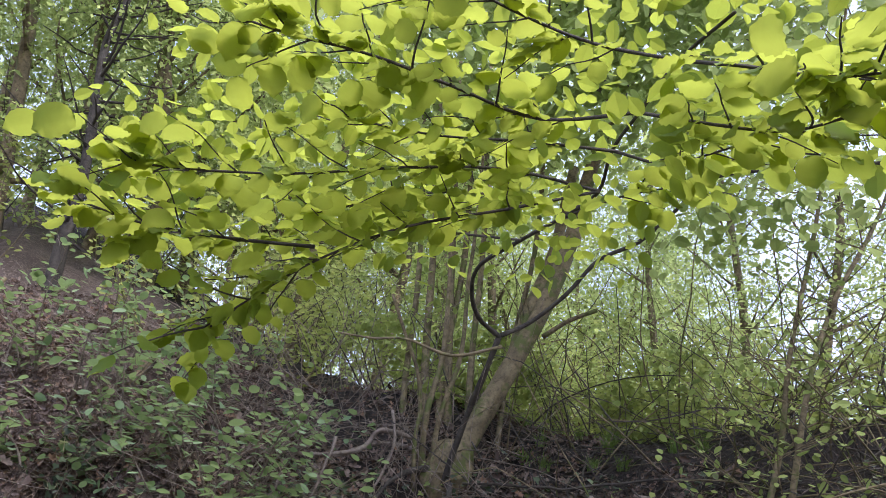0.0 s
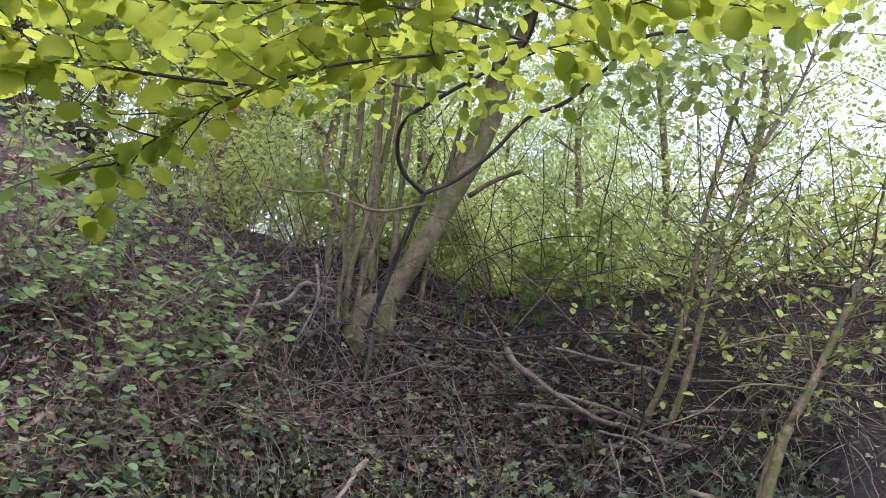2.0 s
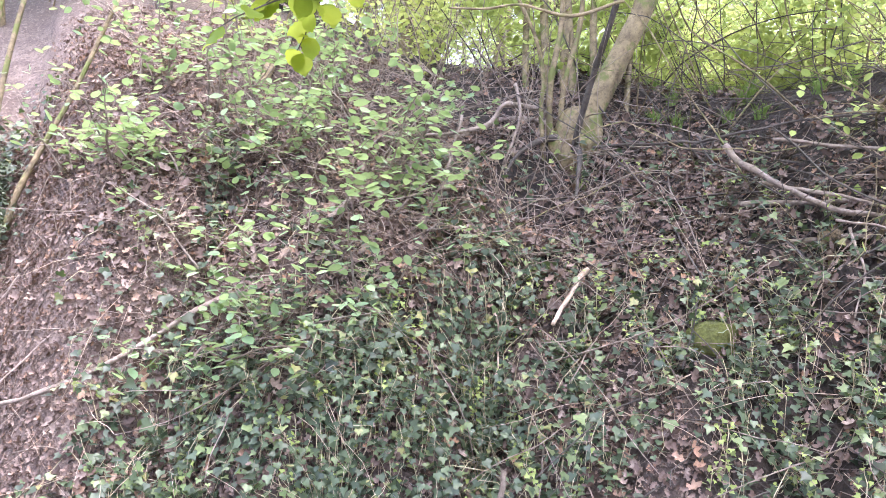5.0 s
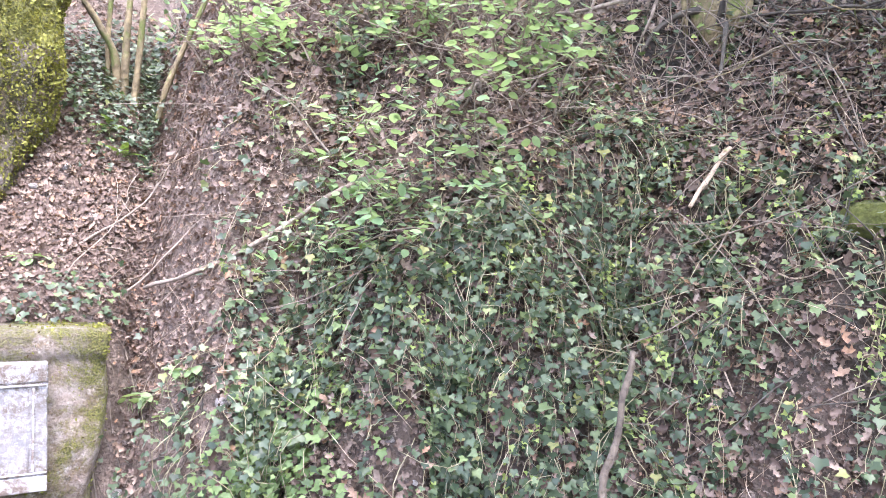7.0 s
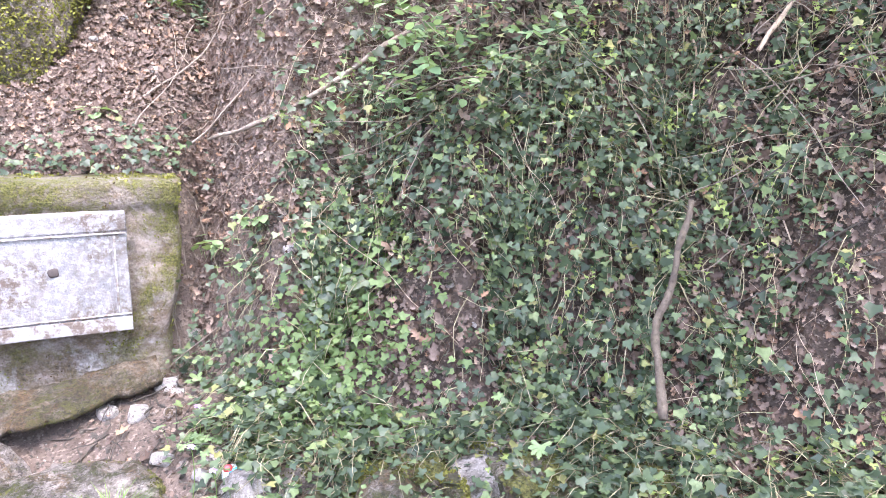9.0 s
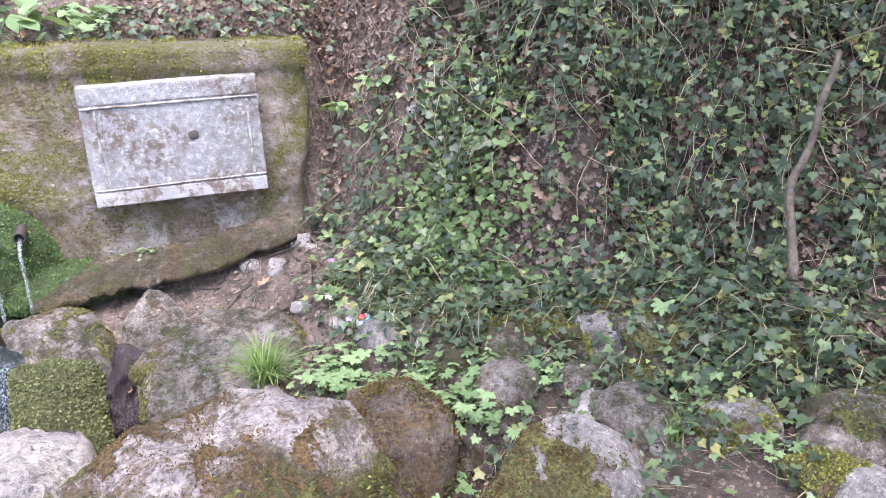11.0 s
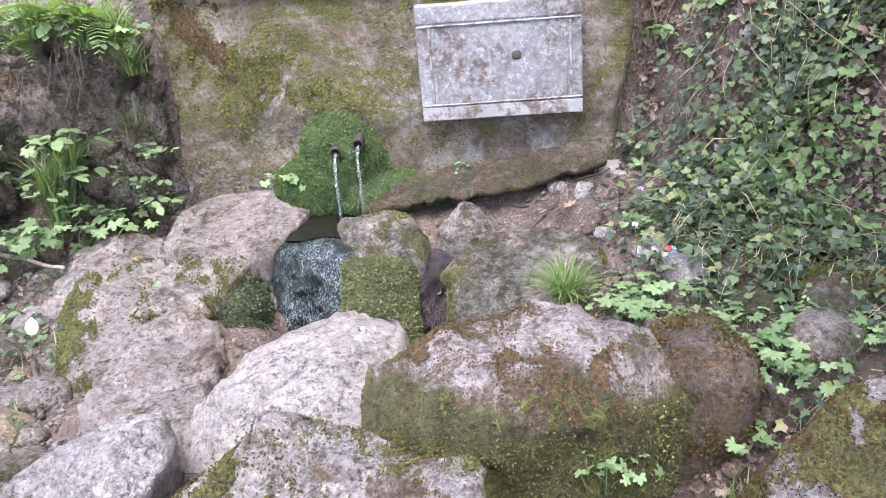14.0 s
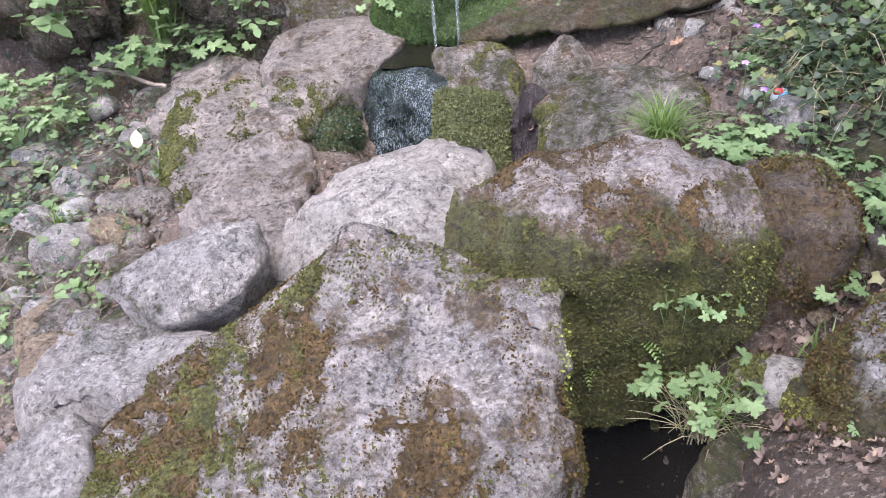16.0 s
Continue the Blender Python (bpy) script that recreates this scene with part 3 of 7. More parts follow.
# ---- the spring's wall ----
def spring_wall():
    nx, nz, ny = 150, 90, 8
    x0, x1, z0, z1, thick = -1.51, 0.56, -0.15, 1.21, 0.3

    def sheet(n, m):
        i, j = np.meshgrid(np.arange(n - 1), np.arange(m - 1), indexing="ij")
        return np.stack([i * m + j, (i + 1) * m + j, (i + 1) * m + j + 1, i * m + j + 1], -1).reshape(-1, 4)
    u, v = np.meshgrid(np.linspace(0, 1, nx), np.linspace(0, 1, nz), indexing="ij")

    def ends(z):
        right = x1 + 0.012 * wave(z, 0 * z, 0.12, 31) - 0.05 * smooth(0.9, 0.5, z) + 0.03 * wave(z, 0 * z, 0.2, 35) * smooth(0.95, 0.7, z)
        left = x0 + 0.03 * wave(z, 0 * z + 3, 0.2, 32)
        return left, right
    z = z0 + (z1 - z0) * v
    top = 0.012 * wave(u * 2, 0 * u, 0.3, 33)
    l, r = ends(z)
    x = l + (r - l) * u
    zz = z + top * v
    rough = 0.018 * wave(x, zz, 0.35, 11) + 0.009 * wave(x, zz, 0.11, 12) + 0.004 * wave(x, zz, 0.04, 13)
    belt = 0.018 * smooth(1.09, 1.12, zz)
    round_ = 0.03 * (np.clip((u - 0.985) / 0.015, 0, 1) ** 2 + np.clip((v - 0.985) / 0.015, 0, 1) ** 2)
    y = WALL_Y + 0.015 - rough - belt + round_ + 0.03 * smooth(0.62, 0.45, zz)
    front = np.stack([x, y, zz], -1).reshape(-1, 3)
    fl = sheet(nx, nz)
    back = np.stack([x, 0 * x + WALL_Y + thick, zz], -1).reshape(-1, 3)
    idx = np.arange(nx * nz).reshape(nx, nz)
    n = nx * nz
    sides = []
    for e in (idx[:, -1], idx[-1, ::-1], idx[0, :]):
        for a, b in zip(e[:-1], e[1:]):
            sides.append((a, b, b + n, a + n))
    return mesh_of("spring_wall", np.concatenate([front, back]), np.concatenate([fl, fl[:, ::-1] + n, np.array(sides)]), CONCRETE)


wall = new("wall_spring", spring_wall())
tagged(wall, "low rendered retaining wall covered in green and brown moss", "wall", kind="structure")

# ---- boulders ----
def ball(level):
    bm = bmesh.new()
    bmesh.ops.create_icosphere(bm, subdivisions=level, radius=1)
    v = np.array([p.co[:] for p in bm.verts])
    f = np.array([[q.index for q in p.verts] for p in bm.faces])
    bm.free()
    return v, f


BALLS = {n: ball(n) for n in (2, 3, 4, 5, 6)}


def rugged(v, rng, sizes):
    """Push points about by soft noise in space: (size, amount) pairs."""
    out = v.copy()
    for size, amount in sizes:
        o = rng.uniform(-50, 50, 6)
        d = np.stack([wave(v[:, 0] + v[:, 2] * 0.73 + o[0], v[:, 1] - v[:, 2] * 0.61 + o[1], size, 7),
                      wave(v[:, 1] + v[:, 2] * 0.67 + o[2], v[:, 0] + v[:, 2] * 0.71 + o[3], size, 8),
                      wave(v[:, 0] - v[:, 1] * 0.69 + o[4], v[:, 2] + v[:, 1] * 0.63 + o[5], size, 9)], -1)
        out += amount * d
    return out


def creased(v, rng, sizes):
    """Push points in and out along creases and ridges."""
    d = v - v.mean(0)
    d = d / (np.linalg.norm(d, axis=1)[:, None] + 1e-9)
    out = v.copy()
    for size, amount in sizes:
        o = rng.uniform(-50, 50, 6)
        w = (wave(v[:, 0] + 0.5 * v[:, 2] + o[0], v[:, 1] + o[1], size, 21) + wave(v[:, 1] - 0.4 * v[:, 0] + o[2], v[:, 2] + o[3], size, 22) + wave(v[:, 2] + 0.6 * v[:, 1] + o[4], v[:, 0] + o[5], size, 23)) / 1.6
        out += d * (amount * (0.35 - 1.6 * np.exp(-(w / 0.13) ** 2)))[:, None] * 0.6
    return out


def broken(v, f, rng, count, strength):
    """Break a surface into flat fractured faces with small steps between them."""
    n = np.zeros_like(v)
    w = np.cross(v[f[:, 1]] - v[f[:, 0]], v[f[:, 2]] - v[f[:, 0]])
    for k in range(3):
        np.add.at(n, f[:, k], w)
    n /= np.linalg.norm(n, axis=1)[:, None] + 1e-12
    seeds = v[rng.choice(len(v), count, replace=False)]
    wob = v + rng.normal(size=3) * 0 + 0.12 * np.ptp(v, axis=0).mean() / count ** 0.5 * np.sin(v[:, [1, 2, 0]] * 11)
    who = np.argmin(((wob[:, None] - seeds[None]) ** 2).sum(-1), axis=1)
    out = v.copy()
    for k in range(count):
        m = who == k
        if m.sum() < 4:
            continue
        c, q = v[m].mean(0), n[m].mean(0) + rng.normal(size=3) * 0.12
        q /= np.linalg.norm(q) + 1e-9
        out[m] -= strength * ((v[m] - c) @ q)[:, None] * q
    return out


def boulder_shape(centre, radii, facets, seed, level=4, turn=0, rough=1.0, cuts=5, chips=18, boxy=0.75, crack=0.4):
    """A block of stone: an ellipsoid hewn by planes, each given by its way out and a point on it, then broken up."""
    rng = np.random.default_rng(seed)
    v, f = BALLS[level]
    v = np.sign(v) * np.abs(v) ** boxy
    v = v * np.array(radii)
    c, s = math.cos(radians(turn)), math.sin(radians(turn))
    v = v @ np.array([[c, s, 0], [-s, c, 0], [0, 0, 1]])
    size = float(np.mean(radii))
    planes = [(np.array(n, float), np.array(p, float) - np.array(centre)) for n, p in facets]
    for _ in range(cuts):
        n = rng.normal(size=3)
        n /= np.linalg.norm(n)
        planes.append((n, n * np.abs(n * np.array(radii)).sum() * rng.uniform(0.6, 0.75)))
    warped = rugged(v, rng, [(size * 0.9, size * 0.07), (size * 0.35, size * 0.035)])
    for n, p in planes:
        n = n / np.linalg.norm(n)
        over = np.clip((warped - p) @ n, 0, None)
        warped = warped - 0.96 * over[:, None] * n
    warped = rugged(warped, rng, [(size * 0.5, size * 0.05 * rough)])
    # chipped corners
    for _ in range(chips):
        n = rng.normal(size=3)
        n[2] = abs(n[2])
        n /= np.linalg.norm(n)
        reach = warped @ n
        over = np.clip(reach - reach.max() + size * rng.uniform(0.03, 0.13), 0, None)
        warped = warped - 0.97 * over[:, None] * n
    if level > 3 and crack:
        warped = broken(warped, f, rng, 22, 0.75 * crack)
        warped = broken(warped, f, rng, 110, 0.3 * crack)
    warped = creased(warped, rng, [(size * 0.75, size * 0.075 * rough), (size * 0.33, size * 0.035 * rough)])
    warped = rugged(warped, rng, [(size * 0.22, size * 0.03 * rough), (size * 0.09, size * 0.02 * rough), (size * 0.04, size * 0.012 * rough), (size * 0.018, size * 0.006 * rough)])
    return warped + np.array(centre), f


def hewn_shape(corners, seed, level=6, rough=1.0, crack=0.4, worn=26):
    """A rock between the given corners (or of several such blocks grown together), its edges worn, its faces broken and creased."""
    rng = np.random.default_rng(seed)
    blocks = corners if isinstance(corners[0], list) else [corners]
    p = np.array(sum(blocks, []), float)
    mid, half = (p.min(0) + p.max(0)) / 2, np.ptp(p, axis=0) / 2
    v, f = BALLS[level]
    d = v * half
    d /= np.linalg.norm(d, axis=1)[:, None]
    reach = np.zeros(len(d))
    for block in blocks:
        bm = bmesh.new()
        for c in block:
            bm.verts.new(c)
        bmesh.ops.convex_hull(bm, input=bm.verts[:])
        bm.normal_update()
        total = sum(q.calc_area() for q in bm.faces)
        inv = np.zeros(len(d))
        for q in bm.faces:
            n = np.array(q.normal)
            h = (np.array(q.calc_center_median()) - mid) @ n
            inv += min(1.0, 4 * q.calc_area() / total) * np.clip(d @ n / max(h, 0.01), 0, None) ** (3 * worn)
        bm.free()
        reach = np.maximum(reach, inv ** (-1 / (3 * worn)))
    out = d * reach[:, None]
    size = 0.85 * float(half.mean())
    out = rugged(out, rng, [(size * 0.8, size * 0.05 * rough), (size * 0.35, size * 0.03 * rough)])
    out = creased(out, rng, [(size * 0.8, size * 0.06 * rough), (size * 0.33, size * 0.04 * rough), (size * 0.15, size * 0.018 * rough)])
    out = rugged(out, rng, [(size * 0.2, size * 0.03 * rough), (size * 0.09, size * 0.02 * rough)])
    if crack:
        out = broken(out, f, rng, 18, 0.7 * crack)
        out = broken(out, f, rng, 70, 1.6 * crack)
        out = broken(out, f, rng, 280, 1.3 * crack)
    out = rugged(out, rng, [(size * 0.06, size * 0.008 * rough), (size * 0.025, size * 0.005 * rough)])
    return out + mid, f


def hewn(name, label, mat, corners, seed, level=6, rough=1.0, crack=0.4, worn=26, category="boulder", group="boulders round the spring"):
    v, f = hewn_shape(corners, seed, level, rough, crack, worn)
    o = np.array([v[:, 0].mean(), v[:, 1].mean(), v[:, 2].min()])
    ob = new(name, mesh_of(name, v - o, f, mat))
    ob.location = o
    return tagged(ob, label, category, group)


def fuzz(ob, n, size, mat, name, label, seed, patch=0.0, up=-1.0, lift=0.003, low=None, below=9.0, bar=0.42, shape=None, category="moss", under=None, toward=None):
    """Tiny moss shoots standing on a surface, in patches of that size."""
    rng = np.random.default_rng(seed)
    me = ob.data
    v = np.zeros(len(me.vertices) * 3)
    me.vertices.foreach_get("co", v)
    v = v.reshape(-1, 3) + np.array(ob.location)
    me.calc_loop_triangles()
    t = np.zeros(len(me.loop_triangles) * 3, np.int32)
    me.loop_triangles.foreach_get("vertices", t)
    t = t.reshape(-1, 3)
    a, b, c = v[t[:, 0]], v[t[:, 1]], v[t[:, 2]]
    nrm = np.cross(b - a, c - a)
    area = np.linalg.norm(nrm, axis=1) + 1e-12
    k = rng.choice(len(t), n, p=area / area.sum())
    u, w = rng.uniform(size=(2, n, 1))
    flip = (u + w) > 1
    u, w = np.where(flip, 1 - u, u), np.where(flip, 1 - w, w)
    pos = a[k] + u * (b[k] - a[k]) + w * (c[k] - a[k])
    g = nrm[k] / area[k][:, None]

    def grows(p, nv, felt=0.0):
        ok = (nv[:, 2] > up) & (p[:, 2] < below + 0.05 * wave(p[:, 0], p[:, 1], 0.1, seed))
        if toward is not None:
            ok &= nv @ np.array(toward) > 0.4 + 0.12 * wave(p[:, 0] + p[:, 1], p[:, 2] + p[:, 1], 0.09, seed)
        if patch:
            w = 0.75 * wave(p[:, 0] + 0.7 * p[:, 2], p[:, 1] - 0.6 * p[:, 2], patch, seed) + 0.6 * wave(p[:, 0] - 0.8 * p[:, 1], p[:, 2] + 0.9 * p[:, 0], patch * 0.4, seed + 1)
            w = w + 0.5 * wave(p[:, 0] + p[:, 1], p[:, 2] - p[:, 0], patch * 0.17, seed + 2) + (0.1 if felt else 0.22) * np.random.default_rng(seed + 7).normal(size=len(p))
            ok &= w - felt > (bar if low is None else bar - 0.6 * smooth(low + 0.12, low - 0.2, p[:, 2]))
        return ok

    keep = grows(pos, g)
    if under is not None:
        # the felt of the moss, a thin cushion on the stone
        vn = np.zeros(len(me.vertices) * 3)
        me.vertices.foreach_get("normal", vn)
        vn = vn.reshape(-1, 3)
        tt = t
        if np.linalg.norm(b - a, axis=1).mean() > 0.011:
            # finer triangles for a ragged edge
            near = np.where(v[:, 2] > v[:, 2].max() - 0.62, 1, 0)
            tt = t[near[t].all(1)]
            e = np.sort(np.concatenate([tt[:, [0, 1]], tt[:, [1, 2]], tt[:, [2, 0]]]), axis=1)
            e, who = np.unique(e, axis=0, return_inverse=True)
            who = who.reshape(3, -1) + len(v)
            v, vn = np.concatenate([v, v[e].mean(1)]), np.concatenate([vn, vn[e].mean(1)])
            tt = np.concatenate([np.stack(q, -1) for q in ((tt[:, 0], who[0], who[2]), (who[0], tt[:, 1], who[1]), (who[2], who[1], tt[:, 2]), (who[0], who[1], who[2]))])
        m = grows(v, vn, 0.14)
        tt = tt[m[tt].all(1)]
        if len(tt):
            used, tt = np.unique(tt, return_inverse=True)
            felt = v[used] + vn[used] * (0.004 + 0.003 * wave(v[used, 0], v[used, 1] + v[used, 2], 0.03, seed))[:, None]
            tagged(new(name, mesh_of(name, felt, tt.reshape(-1, 3), under)), label, category, kind="stuff")
    pos, g = pos[keep], g[keep]
    m = len(pos)
    side = rng.normal(size=(m, 3))
    tipw = g * 0.45 + rng.normal(size=(m, 3)) * 0.6
    vv, ff = scattered(SHOOT if shape is None else shape, pos + g * lift, np.cross(tipw, side), tipw, rng.uniform(0.6, 1.4, m) * size)
    return tagged(new(name, mesh_of(name, vv, ff, mat, False)), label, category, kind="stuff")


CLOD = (np.array([(0.5, 0, 0), (0.1, 0.42, 0.05), (-0.5, 0.1, 0), (-0.1, -0.4, -0.05), (0.05, 0, 0.3), (0, 0, -0.3)], float),
        np.array([(0, 1, 4), (1, 2, 4), (2, 3, 4), (3, 0, 4), (1, 0, 5), (2, 1, 5), (3, 2, 5), (0, 3, 5)]))
SHOOT = (np.array([(-0.36, 0, 0), (0.36, 0, 0), (0.3, 0.7, 0.12), (-0.15, 1.0, 0.25)], float), np.array([(0, 1, 2), (0, 2, 3)]))
MOSS_LEAF = leaf_mat("bright moss shoots", (0.06, 0.105, 0.032), (0.17, 0.255, 0.085), (0.16, 0.26, 0.06), 0.3, 0.05)
OLIVE_LEAF = leaf_mat("olive moss shoots", (0.075, 0.078, 0.022), (0.15, 0.148, 0.05), (0.12, 0.122, 0.035), 0.2, 0.04)
YELLOW_LEAF = leaf_mat("yellow-green moss shoots", (0.09, 0.085, 0.02), (0.34, 0.34, 0.09), (0.3, 0.3, 0.06), 0.25, 0.03)
DEEP_LEAF = leaf_mat("dark moss shoots", (0.08, 0.08, 0.034), (0.155, 0.152, 0.058), (0.13, 0.13, 0.045), 0.25, 0.03)
TUFA_LEAF = leaf_mat("grey-green moss shoots", (0.09, 0.1, 0.042), (0.235, 0.25, 0.115), (0.17, 0.19, 0.07), 0.25, 0.04)
WET_LEAF = leaf_mat("dark wet moss shoots", (0.018, 0.036, 0.018), (0.062, 0.1, 0.05), (0.05, 0.09, 0.03), 0.25, 0.12)
WALL_MOSS = moss_mat("yellow-green moss felt", (0.06, 0.066, 0.017), (0.31, 0.3, 0.07), 75)
RUST_MOSS = moss_mat("brown moss felt", (0.05, 0.03, 0.013), (0.3, 0.18, 0.068), 75)
OLIVE_MOSS = moss_mat("olive moss felt", (0.04, 0.044, 0.013), (0.27, 0.252, 0.068), 75)
RUST_LEAF = leaf_mat("brown moss shoots", (0.06, 0.04, 0.018), (0.135, 0.086, 0.034), (0.12, 0.08, 0.03), 0.2, 0.04)


def boulder(name, label, mat, centre, radii, facets=(), seed=1, level=4, turn=0, rough=1.0, cuts=5, category="boulder", group="boulders round the spring", boxy=0.75, crack=0.4):
    v, f = boulder_shape(centre, radii, facets, seed, level, turn, rough, cuts, 18, boxy, crack)
    o = np.array([centre[0], centre[1], v[:, 2].min()])
    ob = new(name, mesh_of(name, v - o, f, mat))
    ob.location = o
    return tagged(ob, label, category, group)


front_boulder = hewn("boulder", "big tilted limestone boulder with white lichen and brown moss", LICHEN,
        [[(-0.9, 1.5, 0.13), (-0.6, 1.52, 0.25), (-0.35, 1.56, 0.26), (-0.12, 1.52, 0.29), (-0.05, 1.44, 0.27), (-0.04, 1.2, 0.16), (-1.1, 1.35, 0.06), (-1.26, 1.15, -0.05), (-1.22, 0.95, -0.14), (-0.57, 0.9, 0.03), (-0.08, 0.95, 0.06),
          (-0.02, 1.3, -0.55), (0.0, 0.85, -0.55), (-1.2, 0.85, -0.5), (-0.9, 1.66, -0.5), (-0.1, 1.66, -0.5)],
         [(-0.84, 1.55, 0.2), (-0.73, 1.61, 0.33), (-0.61, 1.66, 0.42), (-0.47, 1.66, 0.39), (-0.3, 1.6, 0.31), (-0.82, 1.5, 0.13), (-0.62, 1.53, 0.2), (-0.42, 1.53, 0.22), (-0.9, 0.95, -0.3), (-0.3, 0.95, -0.3), (-0.85, 1.7, -0.5), (-0.3, 1.7, -0.5), (-0.6, 1.0, -0.5)]], 3, 6, 0.75, 0.35, 34)
mossy_boulder = hewn("boulder", "large boulder with a dark mossy face and brown lichen top", CAPPED,
        [(-0.43, 1.9, 0.28), (-0.26, 2.01, 0.34), (-0.07, 2.08, 0.37), (0.11, 2.11, 0.415), (0.2, 2.06, 0.385), (0.28, 1.99, 0.35), (0.37, 1.92, 0.32), (0.45, 1.89, 0.29), (-0.44, 1.75, 0.22), (-0.24, 1.69, 0.27), (-0.02, 1.7, 0.32),
         (0.14, 1.69, 0.3), (0.3, 1.74, 0.28), (0.5, 1.84, -0.1), (0.28, 1.74, -0.27), (0.03, 1.68, -0.4), (-0.36, 1.6, -0.3), (0.42, 2.2, 0.1), (-0.3, 2.25, 0.1), (0.36, 2.2, -0.5), (-0.36, 2.2, -0.5)], 8, 6, 0.8, 0.55, 60)
hewn("boulder", "smooth pale limestone boulder below the pool", PALE,
        [(-0.77, 2.33, 0.2), (-0.67, 2.39, 0.185), (-0.47, 2.37, 0.15), (-0.3, 2.31, 0.15), (-0.85, 2.2, 0.18), (-0.96, 2.05, 0.13), (-1.02, 1.93, 0.06), (-0.6, 2.0, 0.22), (-0.4, 1.95, 0.18), (-0.98, 1.72, -0.12), (-0.38, 1.7, -0.1),
         (-0.95, 1.65, -0.5), (-0.32, 1.65, -0.5), (-0.95, 2.35, -0.5), (-0.3, 2.45, -0.5)], 5, 6, 0.65, 0.5, 16)
hewn("boulder", "angular white limestone block with mossy side", WHITE,
        [(-1.28, 1.76, 0.14), (-1.21, 1.83, 0.17), (-1.13, 1.87, 0.195), (-1.0, 1.85, 0.19), (-0.95, 1.76, 0.18), (-0.94, 1.66, 0.14), (-0.99, 1.6, 0.1), (-1.14, 1.51, 0.06), (-1.26, 1.51, 0.06), (-1.37, 1.56, 0.06), (-1.38, 1.6, 0.11),
         (-1.35, 1.68, 0.13), (-1.02, 1.64, -0.02), (-1.16, 1.58, -0.08), (-1.3, 1.62, -0.1), (-1.3, 1.82, -0.15), (-1.0, 1.84, -0.15)], 12, 6, 0.75, 0.5, 34)
hewn("boulder", "pale grey limestone block half under its neighbour", WHITE,
        [(-1.36, 1.57, 0.03), (-1.24, 1.57, 0.035), (-1.0, 1.52, 0.05), (-1.53, 1.48, 0.0), (-1.59, 1.36, -0.06), (-1.6, 1.3, -0.08), (-1.46, 1.23, -0.06), (-1.31, 1.24, -0.01), (-1.1, 1.26, 0.02), (-1.0, 1.3, 0.02),
         (-1.5, 1.25, -0.4), (-1.0, 1.25, -0.4), (-1.0, 1.6, -0.4), (-1.55, 1.5, -0.4)], 15, 6, 0.75, 0.5, 30)
hewn("boulder", "small pale limestone block", WHITE,
        [(-1.33, 1.22, 0.01), (-1.22, 1.17, 0.015), (-1.17, 1.1, -0.01), (-1.18, 1.0, -0.05), (-1.3, 0.95, -0.09), (-1.42, 0.95, -0.11), (-1.48, 1.12, -0.06), (-1.2, 1.0, -0.4), (-1.45, 1.0, -0.4), (-1.45, 1.2, -0.4), (-1.22, 1.2, -0.4)], 17, 5, 0.8, 0.5, 30)
brown_boulder = hewn("boulder", "rounded brown boulder furred with moss", BROWN,
        [(0.35, 2.0, 0.28), (0.38, 2.06, 0.315), (0.46, 2.14, 0.335), (0.56, 2.14, 0.335), (0.64, 2.07, 0.315), (0.68, 2.0, 0.28), (0.7, 1.95, 0.08), (0.58, 1.88, -0.03), (0.44, 1.86, 0.03), (0.42, 1.9, 0.24), (0.6, 1.91, 0.24), (0.4, 1.9, -0.4), (0.68, 1.9, -0.4), (0.66, 2.2, -0.4), (0.4, 2.2, -0.4)],
        21, 5, 1.5, 0.5, 6)
pointed_boulder = hewn("boulder", "pointed grey boulder with olive moss flanks", OLIVE_STONE,
        [(0.66, 1.66, 0.2), (0.83, 1.75, 0.3), (0.97, 1.78, 0.36), (1.03, 1.76, 0.34), (1.22, 1.72, 0.2), (1.42, 1.6, 0.02), (0.98, 1.5, 0.26), (0.58, 1.45, 0.05), (0.55, 1.2, -0.25), (1.3, 1.3, -0.1), (0.9, 1.2, -0.1), (0.6, 1.8, -0.2), (1.3, 1.85, -0.1), (0.6, 1.2, -0.5), (1.35, 1.3, -0.5), (0.95, 1.95, 0.1)],
        23, 6, 0.7, 0.3, 30)
hewn("stone", "wedge of grey stone lying on earth", GREY, [(0.74, 2.04, 0.17), (0.86, 2.1, 0.17), (0.95, 2.06, 0.12), (0.97, 2.0, 0.1), (0.84, 1.94, 0.08), (0.77, 1.95, 0.1), (0.78, 1.98, 0.02), (0.94, 2.02, 0.02), (0.8, 2.12, 0.02)], 27, 4, 0.7, 0.3, 34)
# the worn rim of the basin
hewn("rock_ledge", "smooth water-worn limestone ledge wet with spring water", RIM,
        [(-1.48, 3.32, 0.21), (-1.3, 3.44, 0.255), (-1.02, 3.46, 0.27), (-0.87, 3.31, 0.215), (-1.0, 3.1, 0.205), (-0.97, 2.9, 0.175), (-1.27, 2.93, 0.15), (-1.45, 3.04, 0.165), (-1.45, 3.0, -0.3), (-1.0, 2.95, -0.3), (-0.95, 3.4, -0.3), (-1.48, 3.4, -0.3)],
        31, 6, 0.4, 0.0, 30, "rock")
left_ridge = hewn("rock_ledge", "pale worn limestone ridge beside the pool", RIM,
        [(-1.3, 3.0, 0.16), (-0.98, 2.96, 0.175), (-1.08, 2.75, 0.13), (-1.14, 2.6, 0.11), (-1.38, 2.55, 0.11), (-1.46, 2.88, 0.15), (-1.02, 2.95, -0.2), (-1.2, 2.6, -0.3), (-1.42, 2.5, -0.3), (-1.46, 2.95, -0.3)], 33, 6, 1.0, 0.5, 20, "rock")
